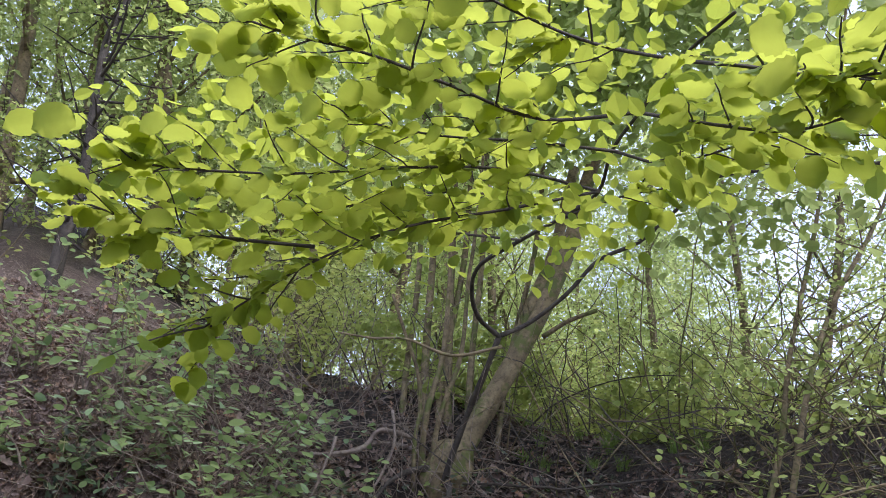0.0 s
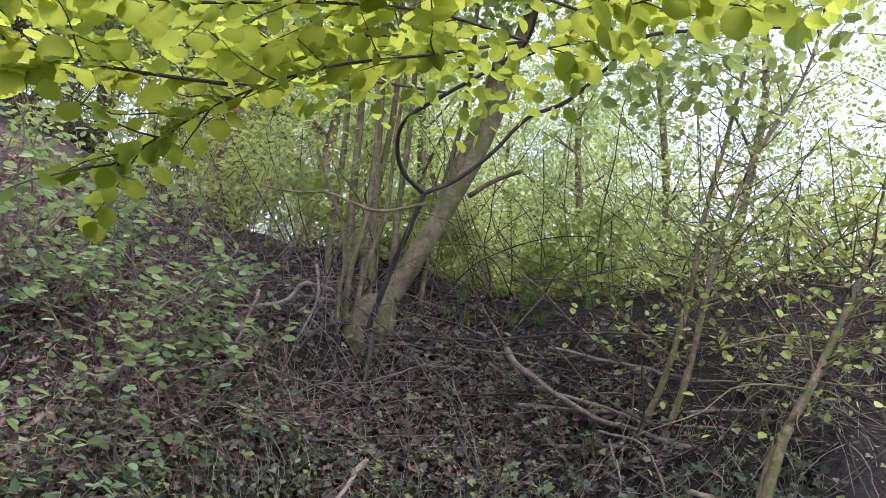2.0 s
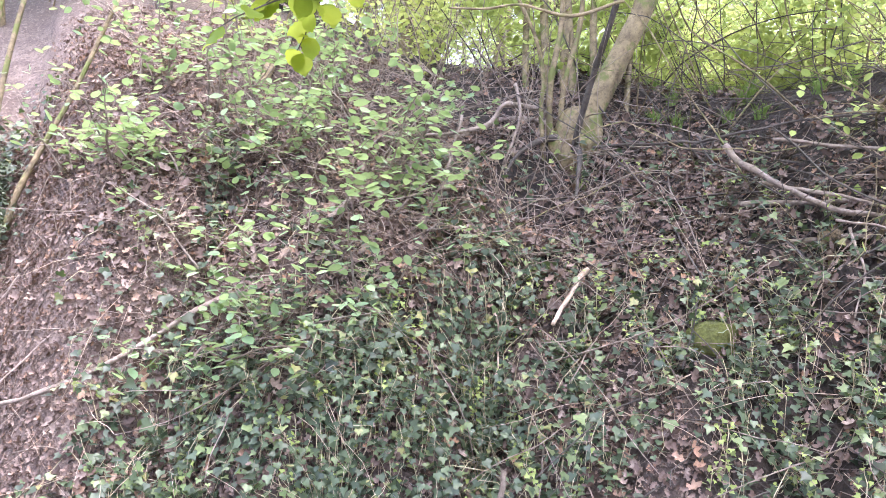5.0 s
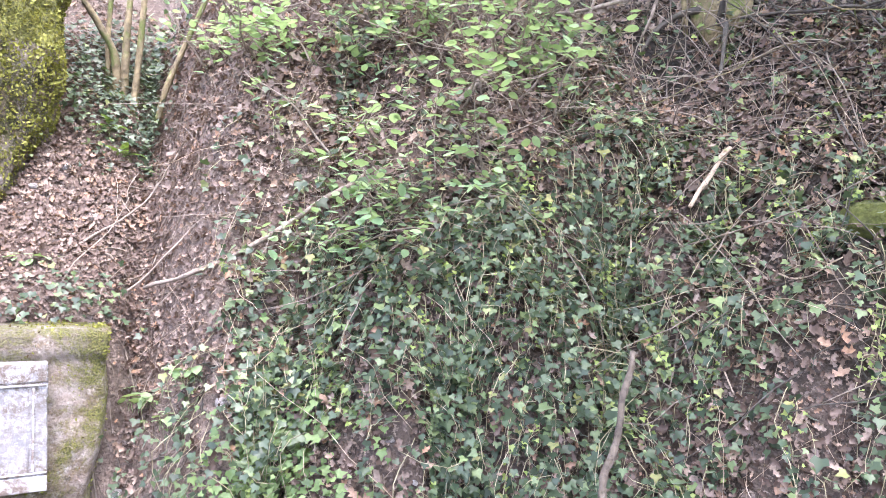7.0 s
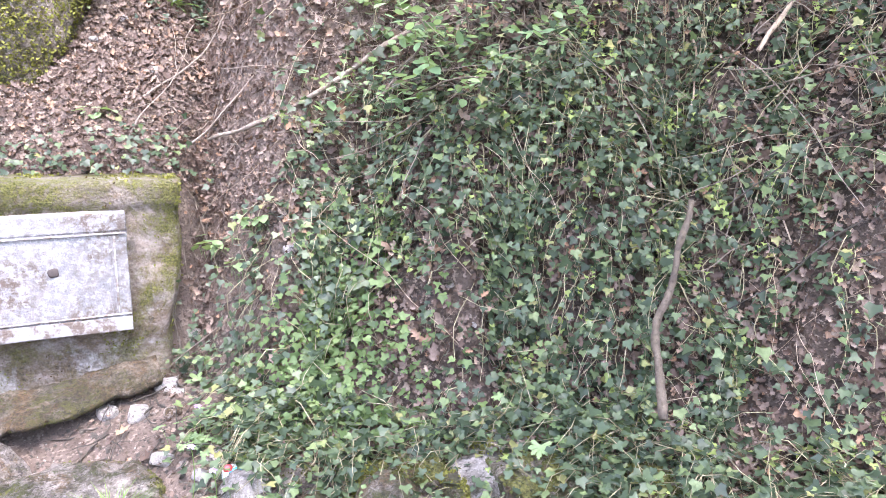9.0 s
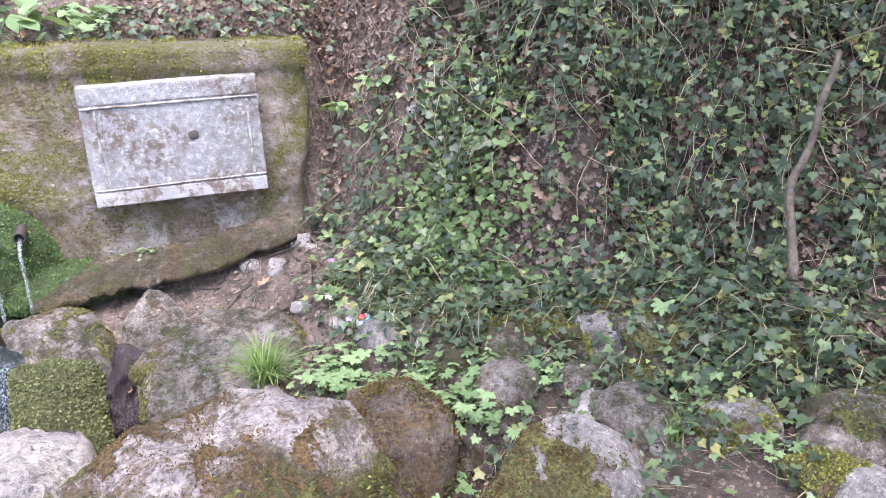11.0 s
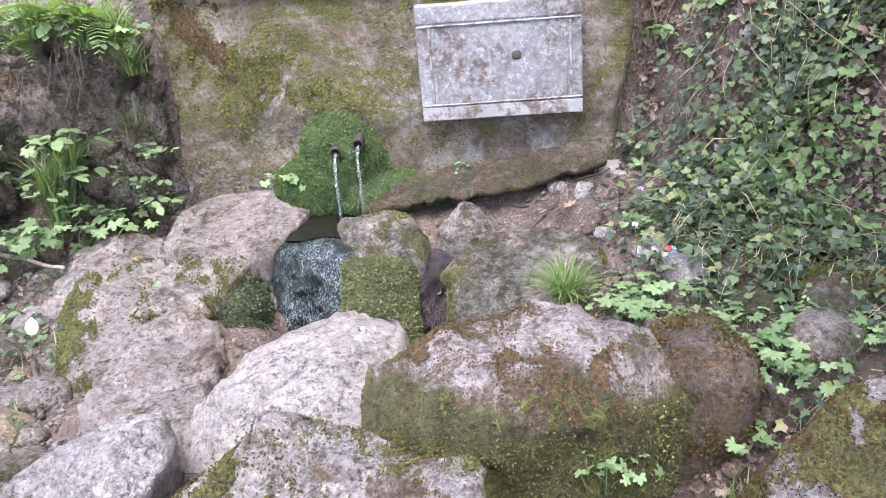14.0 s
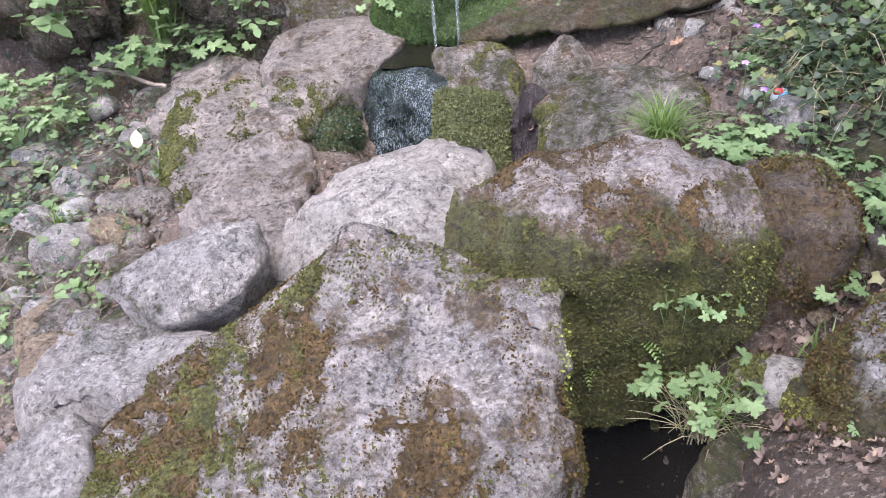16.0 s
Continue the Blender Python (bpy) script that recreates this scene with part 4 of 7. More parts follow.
hewn("rock_ledge", "low crumbling limestone shelf", RIM,
        [(-1.15, 2.66, 0.11), (-1.1, 2.45, 0.09), (-1.01, 2.37, 0.07), (-0.99, 2.24, 0.04), (-1.16, 2.14, -0.01), (-1.42, 2.1, -0.02), (-1.44, 2.3, 0.04), (-1.38, 2.62, 0.115), (-1.02, 2.2, -0.35), (-1.42, 2.08, -0.35), (-1.42, 2.62, -0.35), (-1.12, 2.6, -0.35)], 35, 6, 1.3, 0.6, 20, "rock")
hewn("rock_ledge", "crumbling limestone step below the shelf", RIM,
        [(-1.0, 2.2, 0.03), (-1.1, 2.2, 0.04), (-1.3, 2.12, 0.0), (-1.36, 1.95, -0.04), (-1.1, 1.85, 0.03), (-0.92, 1.95, 0.05), (-0.95, 1.8, -0.3), (-1.35, 1.85, -0.3), (-1.35, 2.15, -0.3), (-0.95, 2.2, -0.3)], 38, 6, 1.4, 0.6, 18, "rock")
boulder("rock_ledge", "low flat limestone shelf merging into rubble", RIM, (-1.72, 3.16, -0.2), (0.36, 0.3, 0.32), [((-0.1, -0.25, 0.96), (-1.6, 3.1, 0.04))], 36, 5, turn=12, rough=1.3, cuts=2, category="rock")
flank = hewn("rock_ledge", "limestone flank with dark wet moss", RIM,
        [(-1.74, 2.86, 0.13), (-1.66, 2.95, 0.15), (-1.42, 2.97, 0.15), (-1.36, 2.6, 0.12), (-1.42, 2.3, 0.03), (-1.6, 2.36, -0.02), (-1.7, 2.5, 0.02), (-1.73, 2.72, 0.1), (-1.62, 2.3, -0.3), (-1.38, 2.3, -0.3), (-1.74, 2.9, -0.3), (-1.4, 2.95, -0.3)], 37, 5, 1.1, 0.4, 20, "rock")
undercut = boulder("rock_ledge", "dripping mossy undercut beside the fall", DARK_MOSS, (-1.05, 2.8, -0.1), (0.08, 0.2, 0.22), [((0.8, -0.4, 0.1), (-0.97, 2.7, 0.0))], 39, 5, boxy=0.6, rough=1.6, cuts=1, category="rock")
tufa = hewn("rock_ledge", "mossy lump of tufa between two falls of water", GREY,
        [(-0.72, 3.16, 0.22), (-0.58, 3.22, 0.26), (-0.43, 3.18, 0.25), (-0.31, 3.02, 0.2), (-0.37, 2.89, 0.15), (-0.68, 2.93, 0.175), (-0.7, 2.95, -0.4), (-0.34, 2.9, -0.4), (-0.34, 3.2, -0.4), (-0.7, 3.2, -0.4)], 41, 5, 1.1, 0.4, 6, "rock")
bulge = hewn("rock_ledge", "bulge of pale green moss below the tufa", DARK_MOSS,
        [(-0.66, 2.93, 0.15), (-0.38, 2.9, 0.13), (-0.52, 2.84, 0.12), (-0.35, 2.7, -0.09), (-0.5, 2.68, -0.04), (-0.64, 2.73, -0.05), (-0.34, 2.64, -0.4), (-0.66, 2.68, -0.4), (-0.66, 3.0, -0.4), (-0.34, 3.0, -0.4)], 42, 5, 1.0, 0.0, 4, "rock")
platform = hewn("rock_ledge", "broad brown rock platform with patches of moss", GREY,
        [(-0.22, 2.96, 0.2), (0.03, 3.07, 0.255), (0.28, 3.02, 0.255), (0.4, 2.9, 0.22), (0.34, 2.65, 0.18), (0.12, 2.47, 0.14), (-0.08, 2.45, 0.13), (-0.22, 2.55, 0.06), (-0.18, 2.8, 0.17), (-0.2, 2.5, -0.4), (0.12, 2.4, -0.4), (0.42, 2.6, -0.4), (0.4, 3.0, -0.4), (-0.2, 3.0, -0.4)], 43, 6, 1.0, 0.45, 22, "rock")
hewn("stone", "pale pointed stone at the head of the rock platform", GREY, [(-0.29, 3.06, 0.2), (-0.18, 3.16, 0.315), (-0.11, 3.14, 0.305), (-0.03, 3.06, 0.22), (-0.18, 2.98, 0.18), (-0.05, 3.0, 0.05), (-0.28, 3.02, 0.05), (-0.1, 3.2, 0.1), (-0.28, 3.16, 0.1)], 45, 4, 0.8, 0.3, 22)
boulder("stone", "brown triangular stone under the ivy", BROWN, (0.64, 3.02, 0.28), (0.11, 0.09, 0.15), [((-0.7, -0.3, 0.6), (0.65, 3.02, 0.4)), ((0.7, -0.3, 0.6), (0.65, 3.02, 0.4))], 47, 4)
hewn("stone", "brown mossy stone below the boulder", MOSSY, [(0.3, 1.5, -0.2), (0.42, 1.56, -0.14), (0.55, 1.5, -0.16), (0.58, 1.36, -0.22), (0.36, 1.3, -0.28), (0.26, 1.36, -0.36), (0.3, 1.3, -0.6), (0.58, 1.3, -0.6), (0.55, 1.55, -0.6), (0.32, 1.55, -0.6)], 49, 5, 0.9, 0.45, 24)
hewn("stone", "dark mossy stone in the gully", MOSSY, [(0.2, 1.4, -0.42), (0.3, 1.44, -0.36), (0.34, 1.3, -0.4), (0.2, 1.2, -0.48), (0.2, 1.2, -0.8), (0.36, 1.2, -0.8), (0.34, 1.44, -0.8), (0.2, 1.44, -0.8)], 51, 4, 0.9, 0.4, 20)
slope_boulder = hewn("boulder", "great boulder covered in yellow-green moss up the slope", MOSSY,
        [(0.36, 4.62, 2.45), (0.33, 4.5, 2.22), (0.25, 4.4, 2.1), (0.22, 4.35, 1.83), (0.1, 4.3, 1.64), (-0.02, 4.25, 1.44), (0.4, 4.8, 3.0), (0.1, 4.5, 3.1), (-0.6, 4.5, 3.0), (-0.7, 4.3, 2.2), (-0.4, 4.2, 1.5), (-0.6, 5.2, 3.0), (0.4, 5.3, 3.0), (0.3, 5.2, 1.8), (-0.6, 5.2, 1.6)], 53, 6, 1.3, 0.5, 16)
boulder("stone", "mossy stone jutting from the bank", moss_mat("olive moss", (0.1, 0.12, 0.02), (0.22, 0.24, 0.05), 70), (3.14, 1.96, 1.8), (0.13, 0.11, 0.08), (), 55, 4, cuts=9, group="stones in the bank")
for _n, (_x, _y, _z) in enumerate([(3.81, 1.3, 2.33), (3.55, 0.85, 1.86), (3.67, 1.7, 2.32)]):
    boulder("stone", "ochre stone bedded in the bank", stone_mat("ochre stone", (0.26, 0.19, 0.105), (0.15, 0.105, 0.06), moss=0.2, lichen=0.1), (_x, _y, _z - 0.02), (0.06, 0.05, 0.035), (), 57 + _n, 3, cuts=9, group="stones in the bank")
for _n, (_x, _y, _s) in enumerate([(0.8, 2.34, 0.1), (0.93, 2.12, 0.12), (1.33, 2.2, 0.13), (1.45, 2.04, 0.13), (1.68, 1.47, 0.12), (1.62, 1.32, 0.1), (1.04, 2.3, 0.12), (1.24, 1.84, 0.16), (0.62, 2.55, 0.1), (1.18, 2.05, 0.1)]):
    boulder("stone", "grey stone capped with moss at the bank's foot", (MOSSY, GREY, WHITE)[_n % 3], (_x, _y, float(height(_x, _y)) + 0.1 * _s), (_s, 0.8 * _s, 0.6 * _s), (), 70 + _n, 4, cuts=8, turn=37 * _n, group="stones at the bank's foot")

FOOT_STONES = []
for _n, (_x, _y, _s) in enumerate([(1.49, 2.08, 0.15), (1.45, 2.35, 0.1), (1.15, 2.36, 0.11), (1.29, 2.18, 0.09), (1.77, 1.5, 0.13), (1.46, 1.63, 0.1), (0.8, 2.51, 0.07), (1.57, 1.4, 0.1), (1.81, 1.86, 0.1), (0.62, 1.6, 0.1), (0.47, 1.72, 0.09), (1.02, 2.42, 0.07), (1.36, 1.98, 0.08)]):
    _z, _q = float(height(_x, _y)), np.random.default_rng(170 + _n)
    _c = [(_x + _s * _a * _q.uniform(0.7, 1.2), _y + 0.8 * _s * _b * _q.uniform(0.7, 1.2), _z + _s * _h * _q.uniform(0.6, 1.2)) for _a in (-1, 1) for _b in (-1, 1) for _h in (-0.5, 0.6)]
    _o = hewn("stone", "angular mossy stone at the foot of the ivy bank", (MOSSY, OLIVE_STONE, GREY, MOSSY)[_n % 4], _c + [(_x, _y, _z + 0.75 * _s)], 150 + _n, 4, 0.8, 0.4, 20, "stone", "stones at the bank's foot")
    FOOT_STONES.append(_o)

# the raw earth bank beside the wall, undercut and held by roots
EARTH = stone_mat("raw earth with roots and moss", (0.48, 0.38, 0.3), (0.22, 0.165, 0.125), moss=0.5, moss_colour=(0.08, 0.09, 0.025), brown=0.4, lichen=0.15, up=False)
for _n, (_c, _r) in enumerate([((-2.1, 3.84, 0.72), (0.62, 0.36, 0.34)), ((-2.9, 3.72, 0.6), (0.6, 0.5, 0.55)), ((-1.8, 3.7, 0.12), (0.22, 0.16, 0.28)), ((-2.2, 3.74, 0.12), (0.75, 0.28, 0.5)), ((-1.86, 3.7, 0.56), (0.27, 0.24, 0.48))]):
    _v, _f = boulder_shape(_c, _r, (), 90 + _n, 5, rough=2.6, cuts=3)
    _v = rugged(_v, np.random.default_rng(190 + _n), [(0.09, 0.035), (0.045, 0.02), (0.02, 0.01)])
    _b = tagged(new("bank", mesh_of("bank", _v, _f, EARTH)), "dark undercut earth bank with moss", "bank", kind="structure")
    fuzz(_b, 1500, 0.024, EARTH, "earth_clods", "crumbling clods and gravel in the earth bank", 290 + _n, shape=CLOD, category="earth")
    fuzz(_b, 11000, 0.009, OLIVE_LEAF, "moss", "olive moss on the earth bank", 390 + _n, 0.2, bar=0.25)

fuzz(front_boulder, 100000, 0.007, RUST_LEAF, "moss", "brown moss in cushions on the tilted boulder", 1, 0.2, 0.0, low=0.2, bar=0.6, under=RUST_MOSS)
fuzz(front_boulder, 90000, 0.007, OLIVE_LEAF, "moss", "olive moss in cushions on the tilted boulder", 5, 0.15, 0.0, low=0.14, bar=0.6, under=OLIVE_MOSS)
fuzz(mossy_boulder, 70000, 0.006, DEEP_LEAF, "moss", "dark olive moss over the boulder's face", 10, 0.0, -0.6, below=0.2)
fuzz(mossy_boulder, 60000, 0.006, OLIVE_LEAF, "moss", "olive moss on the dark face", 9, 0.16, -0.8, below=0.34, bar=0.0, under=OLIVE_MOSS, toward=(0.1, -0.95, -0.1))
fuzz(mossy_boulder, 64800, 0.006, RUST_LEAF, "moss", "brown moss on top of the boulder", 13, 0.22, 0.3, bar=0.25, under=RUST_MOSS)
fuzz(brown_boulder, 30000, 0.009, RUST_LEAF, "moss", "brown moss on the rounded boulder", 17, 0.25, bar=-0.3, under=RUST_MOSS)
fuzz(brown_boulder, 16000, 0.008, OLIVE_LEAF, "moss", "olive moss on the rounded boulder", 18, 0.12, bar=0.3, under=OLIVE_MOSS)
fuzz(pointed_boulder, 90000, 0.007, RUST_LEAF, "moss", "olive-brown moss on the flank of the pointed boulder", 21, 0.25, bar=-0.6, under=OLIVE_MOSS, toward=(-0.75, -0.25, 0.3))
fuzz(pointed_boulder, 40000, 0.007, OLIVE_LEAF, "moss", "olive moss in spots on the pointed boulder", 22, 0.14, bar=0.6, under=OLIVE_MOSS)
for _n, _o in enumerate(FOOT_STONES):
    fuzz(_o, 5000, 0.008, YELLOW_LEAF if _n % 2 else OLIVE_LEAF, "moss", "yellow-green moss capping a stone", 430 + _n, 0.12, 0.1, bar=0.05, under=OLIVE_MOSS)
fuzz(bulge, 20000, 0.009, TUFA_LEAF, "moss", "pale green moss on the tufa", 25)
fuzz(tufa, 12960, 0.007, OLIVE_LEAF, "moss", "olive moss creeping over the tufa", 26, 0.16, bar=0.1, under=OLIVE_MOSS)
fuzz(undercut, 7000, 0.009, WET_LEAF, "moss", "dark green dripping moss in the undercut", 29)
fuzz(slope_boulder, 60000, 0.014, YELLOW_LEAF, "moss", "yellow-green moss on the great boulder", 33, 0.4, bar=-0.45, under=WALL_MOSS)
fuzz(left_ridge, 32400, 0.007, OLIVE_LEAF, "moss", "moss on the side of the limestone ridge", 38, 0.2, -1.0, below=0.15, bar=-0.05, under=OLIVE_MOSS)
fuzz(flank, 27540, 0.0075, OLIVE_LEAF, "moss", "wet moss on the limestone flank", 37, 0.2, bar=-0.2, under=OLIVE_MOSS)
fuzz(platform, 32400, 0.007, OLIVE_LEAF, "moss", "moss on the rock platform", 41, 0.2, under=OLIVE_MOSS)
fuzz(wall, 48600, 0.009, YELLOW_LEAF, "moss", "yellow-green moss on the rendered wall", 45, 0.35, bar=0.4, under=WALL_MOSS)
fuzz(wall, 32400, 0.009, RUST_LEAF, "moss", "brown moss on the rendered wall", 49, 0.3, bar=0.48, under=RUST_MOSS)

# ---- the spring: tablet, pipes, water ----
def box(x0, x1, y0, y1, z0, z1, bevel=0.004, segs=2, cuts=0):
    bm = bmesh.new()
    bmesh.ops.create_cube(bm, size=1)
    for p in bm.verts:
        p.co = ((x0 + x1) / 2 + p.co.x * (x1 - x0), (y0 + y1) / 2 + p.co.y * (y1 - y0), (z0 + z1) / 2 + p.co.z * (z1 - z0))
    bmesh.ops.bevel(bm, geom=bm.edges[:], offset=bevel, segments=segs, affect="EDGES", profile=0.6)
    return bm


def from_bm(name, bm, mat, chip=0.0, seed=0):
    me = bpy.data.meshes.new(name)
    if chip:
        bmesh.ops.subdivide_edges(bm, edges=[e for e in bm.edges if e.calc_length() > 0.05], cuts=6, use_grid_fill=True)
        for p in bm.verts:
            p.co += chip * Vector((noise.noise(p.co * 24 + Vector((seed, 0, 0))), 0.6 * noise.noise(p.co * 24 + Vector((0, seed, 9))), noise.noise(p.co * 24 + Vector((5, 0, seed)))))
    bm.to_mesh(me)
    bm.free()
    for p in me.polygons:
        p.use_smooth = chip > 0
    me.materials.append(mat)
    return me


tablet = thing("stone_tablet", (0, WALL_Y, 0.57), "weathered white marble tablet with a thin carved border on the wall", "tablet")
Y = WALL_Y
LEAN = Matrix.Translation((-0.008, 0, 0.832)) @ Matrix.Rotation(radians(-2.3), 4, "Y")


def carved(name, x0, x1, y0, z0, z1, mat, seed, bevel=0.003, chip=0.0015, label=""):
    """A piece of the tablet, by its place about the tablet's middle."""
    me = from_bm(name, box(x0, x1, Y - y0, Y + (0.02 if name == "slab" else -0.05), z0, z1, bevel), mat, chip, seed)
    me.transform(LEAN)
    return part(name, me, tablet, label)


carved("slab", -0.35, 0.35, 0.055, -0.247, 0.247, PLAQUE, 1, 0.006, 0.003)
carved("top_border", -0.349, 0.349, 0.059, 0.172, 0.246, PLAQUE, 2, 0.004, 0.002, "pale top border with dark stains")
carved("top_fillet", -0.345, 0.345, 0.063, 0.157, 0.165, PLAQUE_EDGE, 3, 0.003, 0.003)
carved("base_border", -0.349, 0.349, 0.06, -0.246, -0.186, PLAQUE_EDGE, 4, 0.004, 0.003, "bottom border stained dark brown")
carved("base_fillet", -0.345, 0.345, 0.063, -0.179, -0.172, PLAQUE_EDGE, 5, 0.003, 0.003)
for x in (-0.295, 0.3):
    carved("side_fillet", x - 0.0045, x + 0.0045, 0.061, -0.168, 0.153, PLAQUE_EDGE, 6)
for x in (-0.275, 0.282):
    carved("inner_fillet", x - 0.003, x + 0.003, 0.06, -0.168, 0.153, PLAQUE, 7, 0.002)
_kv, _kf = boulder_shape((0.06, Y - 0.054, 0.855), (0.024, 0.007, 0.02), (), 4, 3)
part("boss", mesh_of("boss", _kv, _kf, DARK), tablet, "dark worn boss")


def mound(centre, radii, seed, mat, name, label, category, level=5):
    rng = np.random.default_rng(seed)
    v, f = BALLS[level]
    v = rugged(v * np.array(radii), rng, [(0.16, 0.03), (0.06, 0.014), (0.025, 0.007)]) + np.array(centre)
    ob = new(name, mesh_of(name, v, f, mat))
    tagged(ob, label, category, kind="stuff")
    fuzz(ob, 15000 if level == 5 else 7000, 0.007, MOSS_LEAF, "moss", "bright green moss shoots by the pipes", seed)
    return ob


mound((-0.72, 3.43, 0.36), (0.22, 0.11, 0.27), 61, MOSS, "moss", "bright green cushion of wet moss round the pipes", "moss")
mound((-0.88, 3.42, 0.26), (0.18, 0.1, 0.16), 62, MOSS, "moss", "bright green wet moss at the wall's foot", "moss")
mound((-0.5, 3.38, 0.25), (0.26, 0.12, 0.09), 63, MOSS, "moss", "low green moss along the wall's foot", "moss", 4)


def spout(x, z, y_out):
    t = thing("water_pipe", (x, y_out, z), "short rusty iron pipe jutting from the moss", "pipe", "spring pipes")
    a = np.arange(16) * 2 * np.pi / 16
    rings = []
    for y, r in ((Y + 0.05, 0.023), (y_out, 0.023), (y_out - 0.001, 0.0225), (y_out - 0.001, 0.0185), (y_out, 0.018), (y_out + 0.16, 0.018)):
        rings.append(np.stack([x + r * np.cos(a), 0 * a + y, z + 0.12 * (y - y_out) + r * np.sin(a)], -1))
    v = np.concatenate(rings)
    f = [(i * 16 + k, i * 16 + (k + 1) % 16, (i + 1) * 16 + (k + 1) % 16, (i + 1) * 16 + k) for i in range(5) for k in range(16)]
    part("barrel", mesh_of("barrel", v, f, IRON), t)
    fall = [(x, y_out + 0.1, z), (x, y_out, z - 0.012), (x, y_out - 0.04, z - 0.05), (x + 0.008, y_out - 0.065, z - 0.15), (x + 0.014, y_out - 0.08, 0.2)]
    v, f = tube(fall, 0.009, 0.006, 10, 8, 0.2, np.random.default_rng(int(z * 100)))
    jet = new("water_jet", mesh_of("water_jet", v, f, JET))
    tagged(jet, "thin clear jet of water falling from a pipe", "water jet", "spring jets")


spout(-0.727, 0.487, 3.29)
spout(-0.625, 0.522, 3.29)


def patch(nx, ny, shape):
    u, v = np.meshgrid(np.linspace(0, 1, nx), np.linspace(0, 1, ny), indexing="ij")
    p = shape(u, v).reshape(-1, 3)
    i, j = np.meshgrid(np.arange(nx - 1), np.arange(ny - 1), indexing="ij")
    return p, np.stack([i * ny + j, (i + 1) * ny + j, (i + 1) * ny + j + 1, i * ny + j + 1], -1).reshape(-1, 4)


def pool(u, v):
    x = -1.06 + 0.46 * u
    lip = 3.05 + 0.03 * wave(x, 0 * x, 0.11, 70) + 0.01 * wave(x, 0 * x, 0.04, 69)
    y = lip + (3.4 - lip) * v
    return np.stack([x, y, 0.185 + 0.003 * wave(x, y, 0.05, 71)], -1)


def cascade(x0, x1, z0, z1, seed):
    def shape(u, v):
        x = x0 + (x1 - x0) * u
        z = z0 - (z0 - z1) * np.clip(v - 0.12, 0, 1) ** 1.25 / 0.88 ** 1.25
        y = 3.06 + 0.03 * wave(x, 0 * x, 0.11, 70) + 0.01 * wave(x, 0 * x, 0.04, 69) - 0.5 * np.clip(v, 0, 0.16) - 0.2 * np.clip(v - 0.16, 0, 1) ** 0.7 - 0.03 * wave(x, z, 0.09, seed) - 0.015 * wave(x, z, 0.035, seed + 1)
        return np.stack([x, y, z], -1)
    return shape


pv, pf = patch(40, 36, pool)
tagged(new("water", mesh_of("water", pv, pf, POOL)), "shallow clear pool under the pipes", "water", kind="structure")
pv, pf = patch(60, 60, cascade(-1.04, -0.62, 0.18, -0.2, 73))
fall = tagged(new("water", mesh_of("water", pv, pf, CASCADE)), "water sheeting down dark stone below the pool", "water", kind="structure")
fuzz(fall, 22000, 0.009, WET_LEAF, "moss", "dark moss combed by the falling water", 75, 0.12, bar=0.12)
pv, pf = patch(30, 50, cascade(-0.37, -0.19, 0.14, -0.2, 78))
tagged(new("water", mesh_of("water", pv, pf, TRICKLE)), "thin trickle over black stone", "water", kind="structure")


def gutter():
    """A thin sagging slab along the wall's foot, its lip broken and overhanging."""
    line = curve_through([(0.44, 3.46, 0.47), (0.2, 3.46, 0.42), (-0.1, 3.45, 0.37), (-0.35, 3.44, 0.34), (-0.6, 3.42, 0.31)], 18)
    n, k = len(line), 9
    top, low = [], []
    for i, p in enumerate(line):
        wide = (0.11 + 0.1 * smooth(0, 30, i)) * (1 + 0.22 * float(wave(i / 7, 0, 1, 81)) + 0.15 * float(wave(i / 2.2, 0, 1, 82)))
        for j in range(k):
            s = j / (k - 1)
            drop = 0.035 * s + 0.03 * s ** 3
            top.append((p[0], p[1] - wide * s, p[2] + 0.012 - drop))
            low.append((p[0], p[1] - wide * s * 0.98, p[2] - 0.022 - drop + 0.012 * s))
    v = rugged(np.array(top + low), np.random.default_rng(83), [(0.12, 0.014), (0.05, 0.008), (0.02, 0.005)])
    m = n * k
    f = []
    for i in range(n - 1):
        for j in range(k - 1):
            a, b, c, d = i * k + j, i * k + j + 1, (i + 1) * k + j + 1, (i + 1) * k + j
            f += [(a, b, c, d), (m + d, m + c, m + b, m + a)]
        a, d = i * k + k - 1, (i + 1) * k + k - 1
        f.append((a, m + a, m + d, d))
    for e in (0, n - 1):
        f += [(e * k + j, e * k + j + 1, m + e * k + j + 1, m + e * k + j) for j in range(k - 1)]
    return mesh_of("stone_gutter", v, f, stone_mat("mossy broken concrete", (0.3, 0.24, 0.18), (0.13, 0.1, 0.07), moss=0.62, moss_colour=(0.10, 0.10, 0.025), brown=0.7, lichen=0.1, up=False))


gutter_stone = tagged(new("stone_gutter", gutter()), "sagging broken stone gutter covered in brown moss", "gutter")
fuzz(gutter_stone, 16000, 0.007, OLIVE_LEAF, "moss", "olive moss on the stone gutter", 85, 0.16, bar=0.1)

# ---- trees ----
def limb(name, pts, r0, r1, mat, parent, sides=8, label="", knots=0.06, seed=0, steps=5):
    v, f = tube(pts, r0, r1, sides, steps, knots, np.random.default_rng(seed))
    return part(name, mesh_of(name, v, f, mat), parent, label)


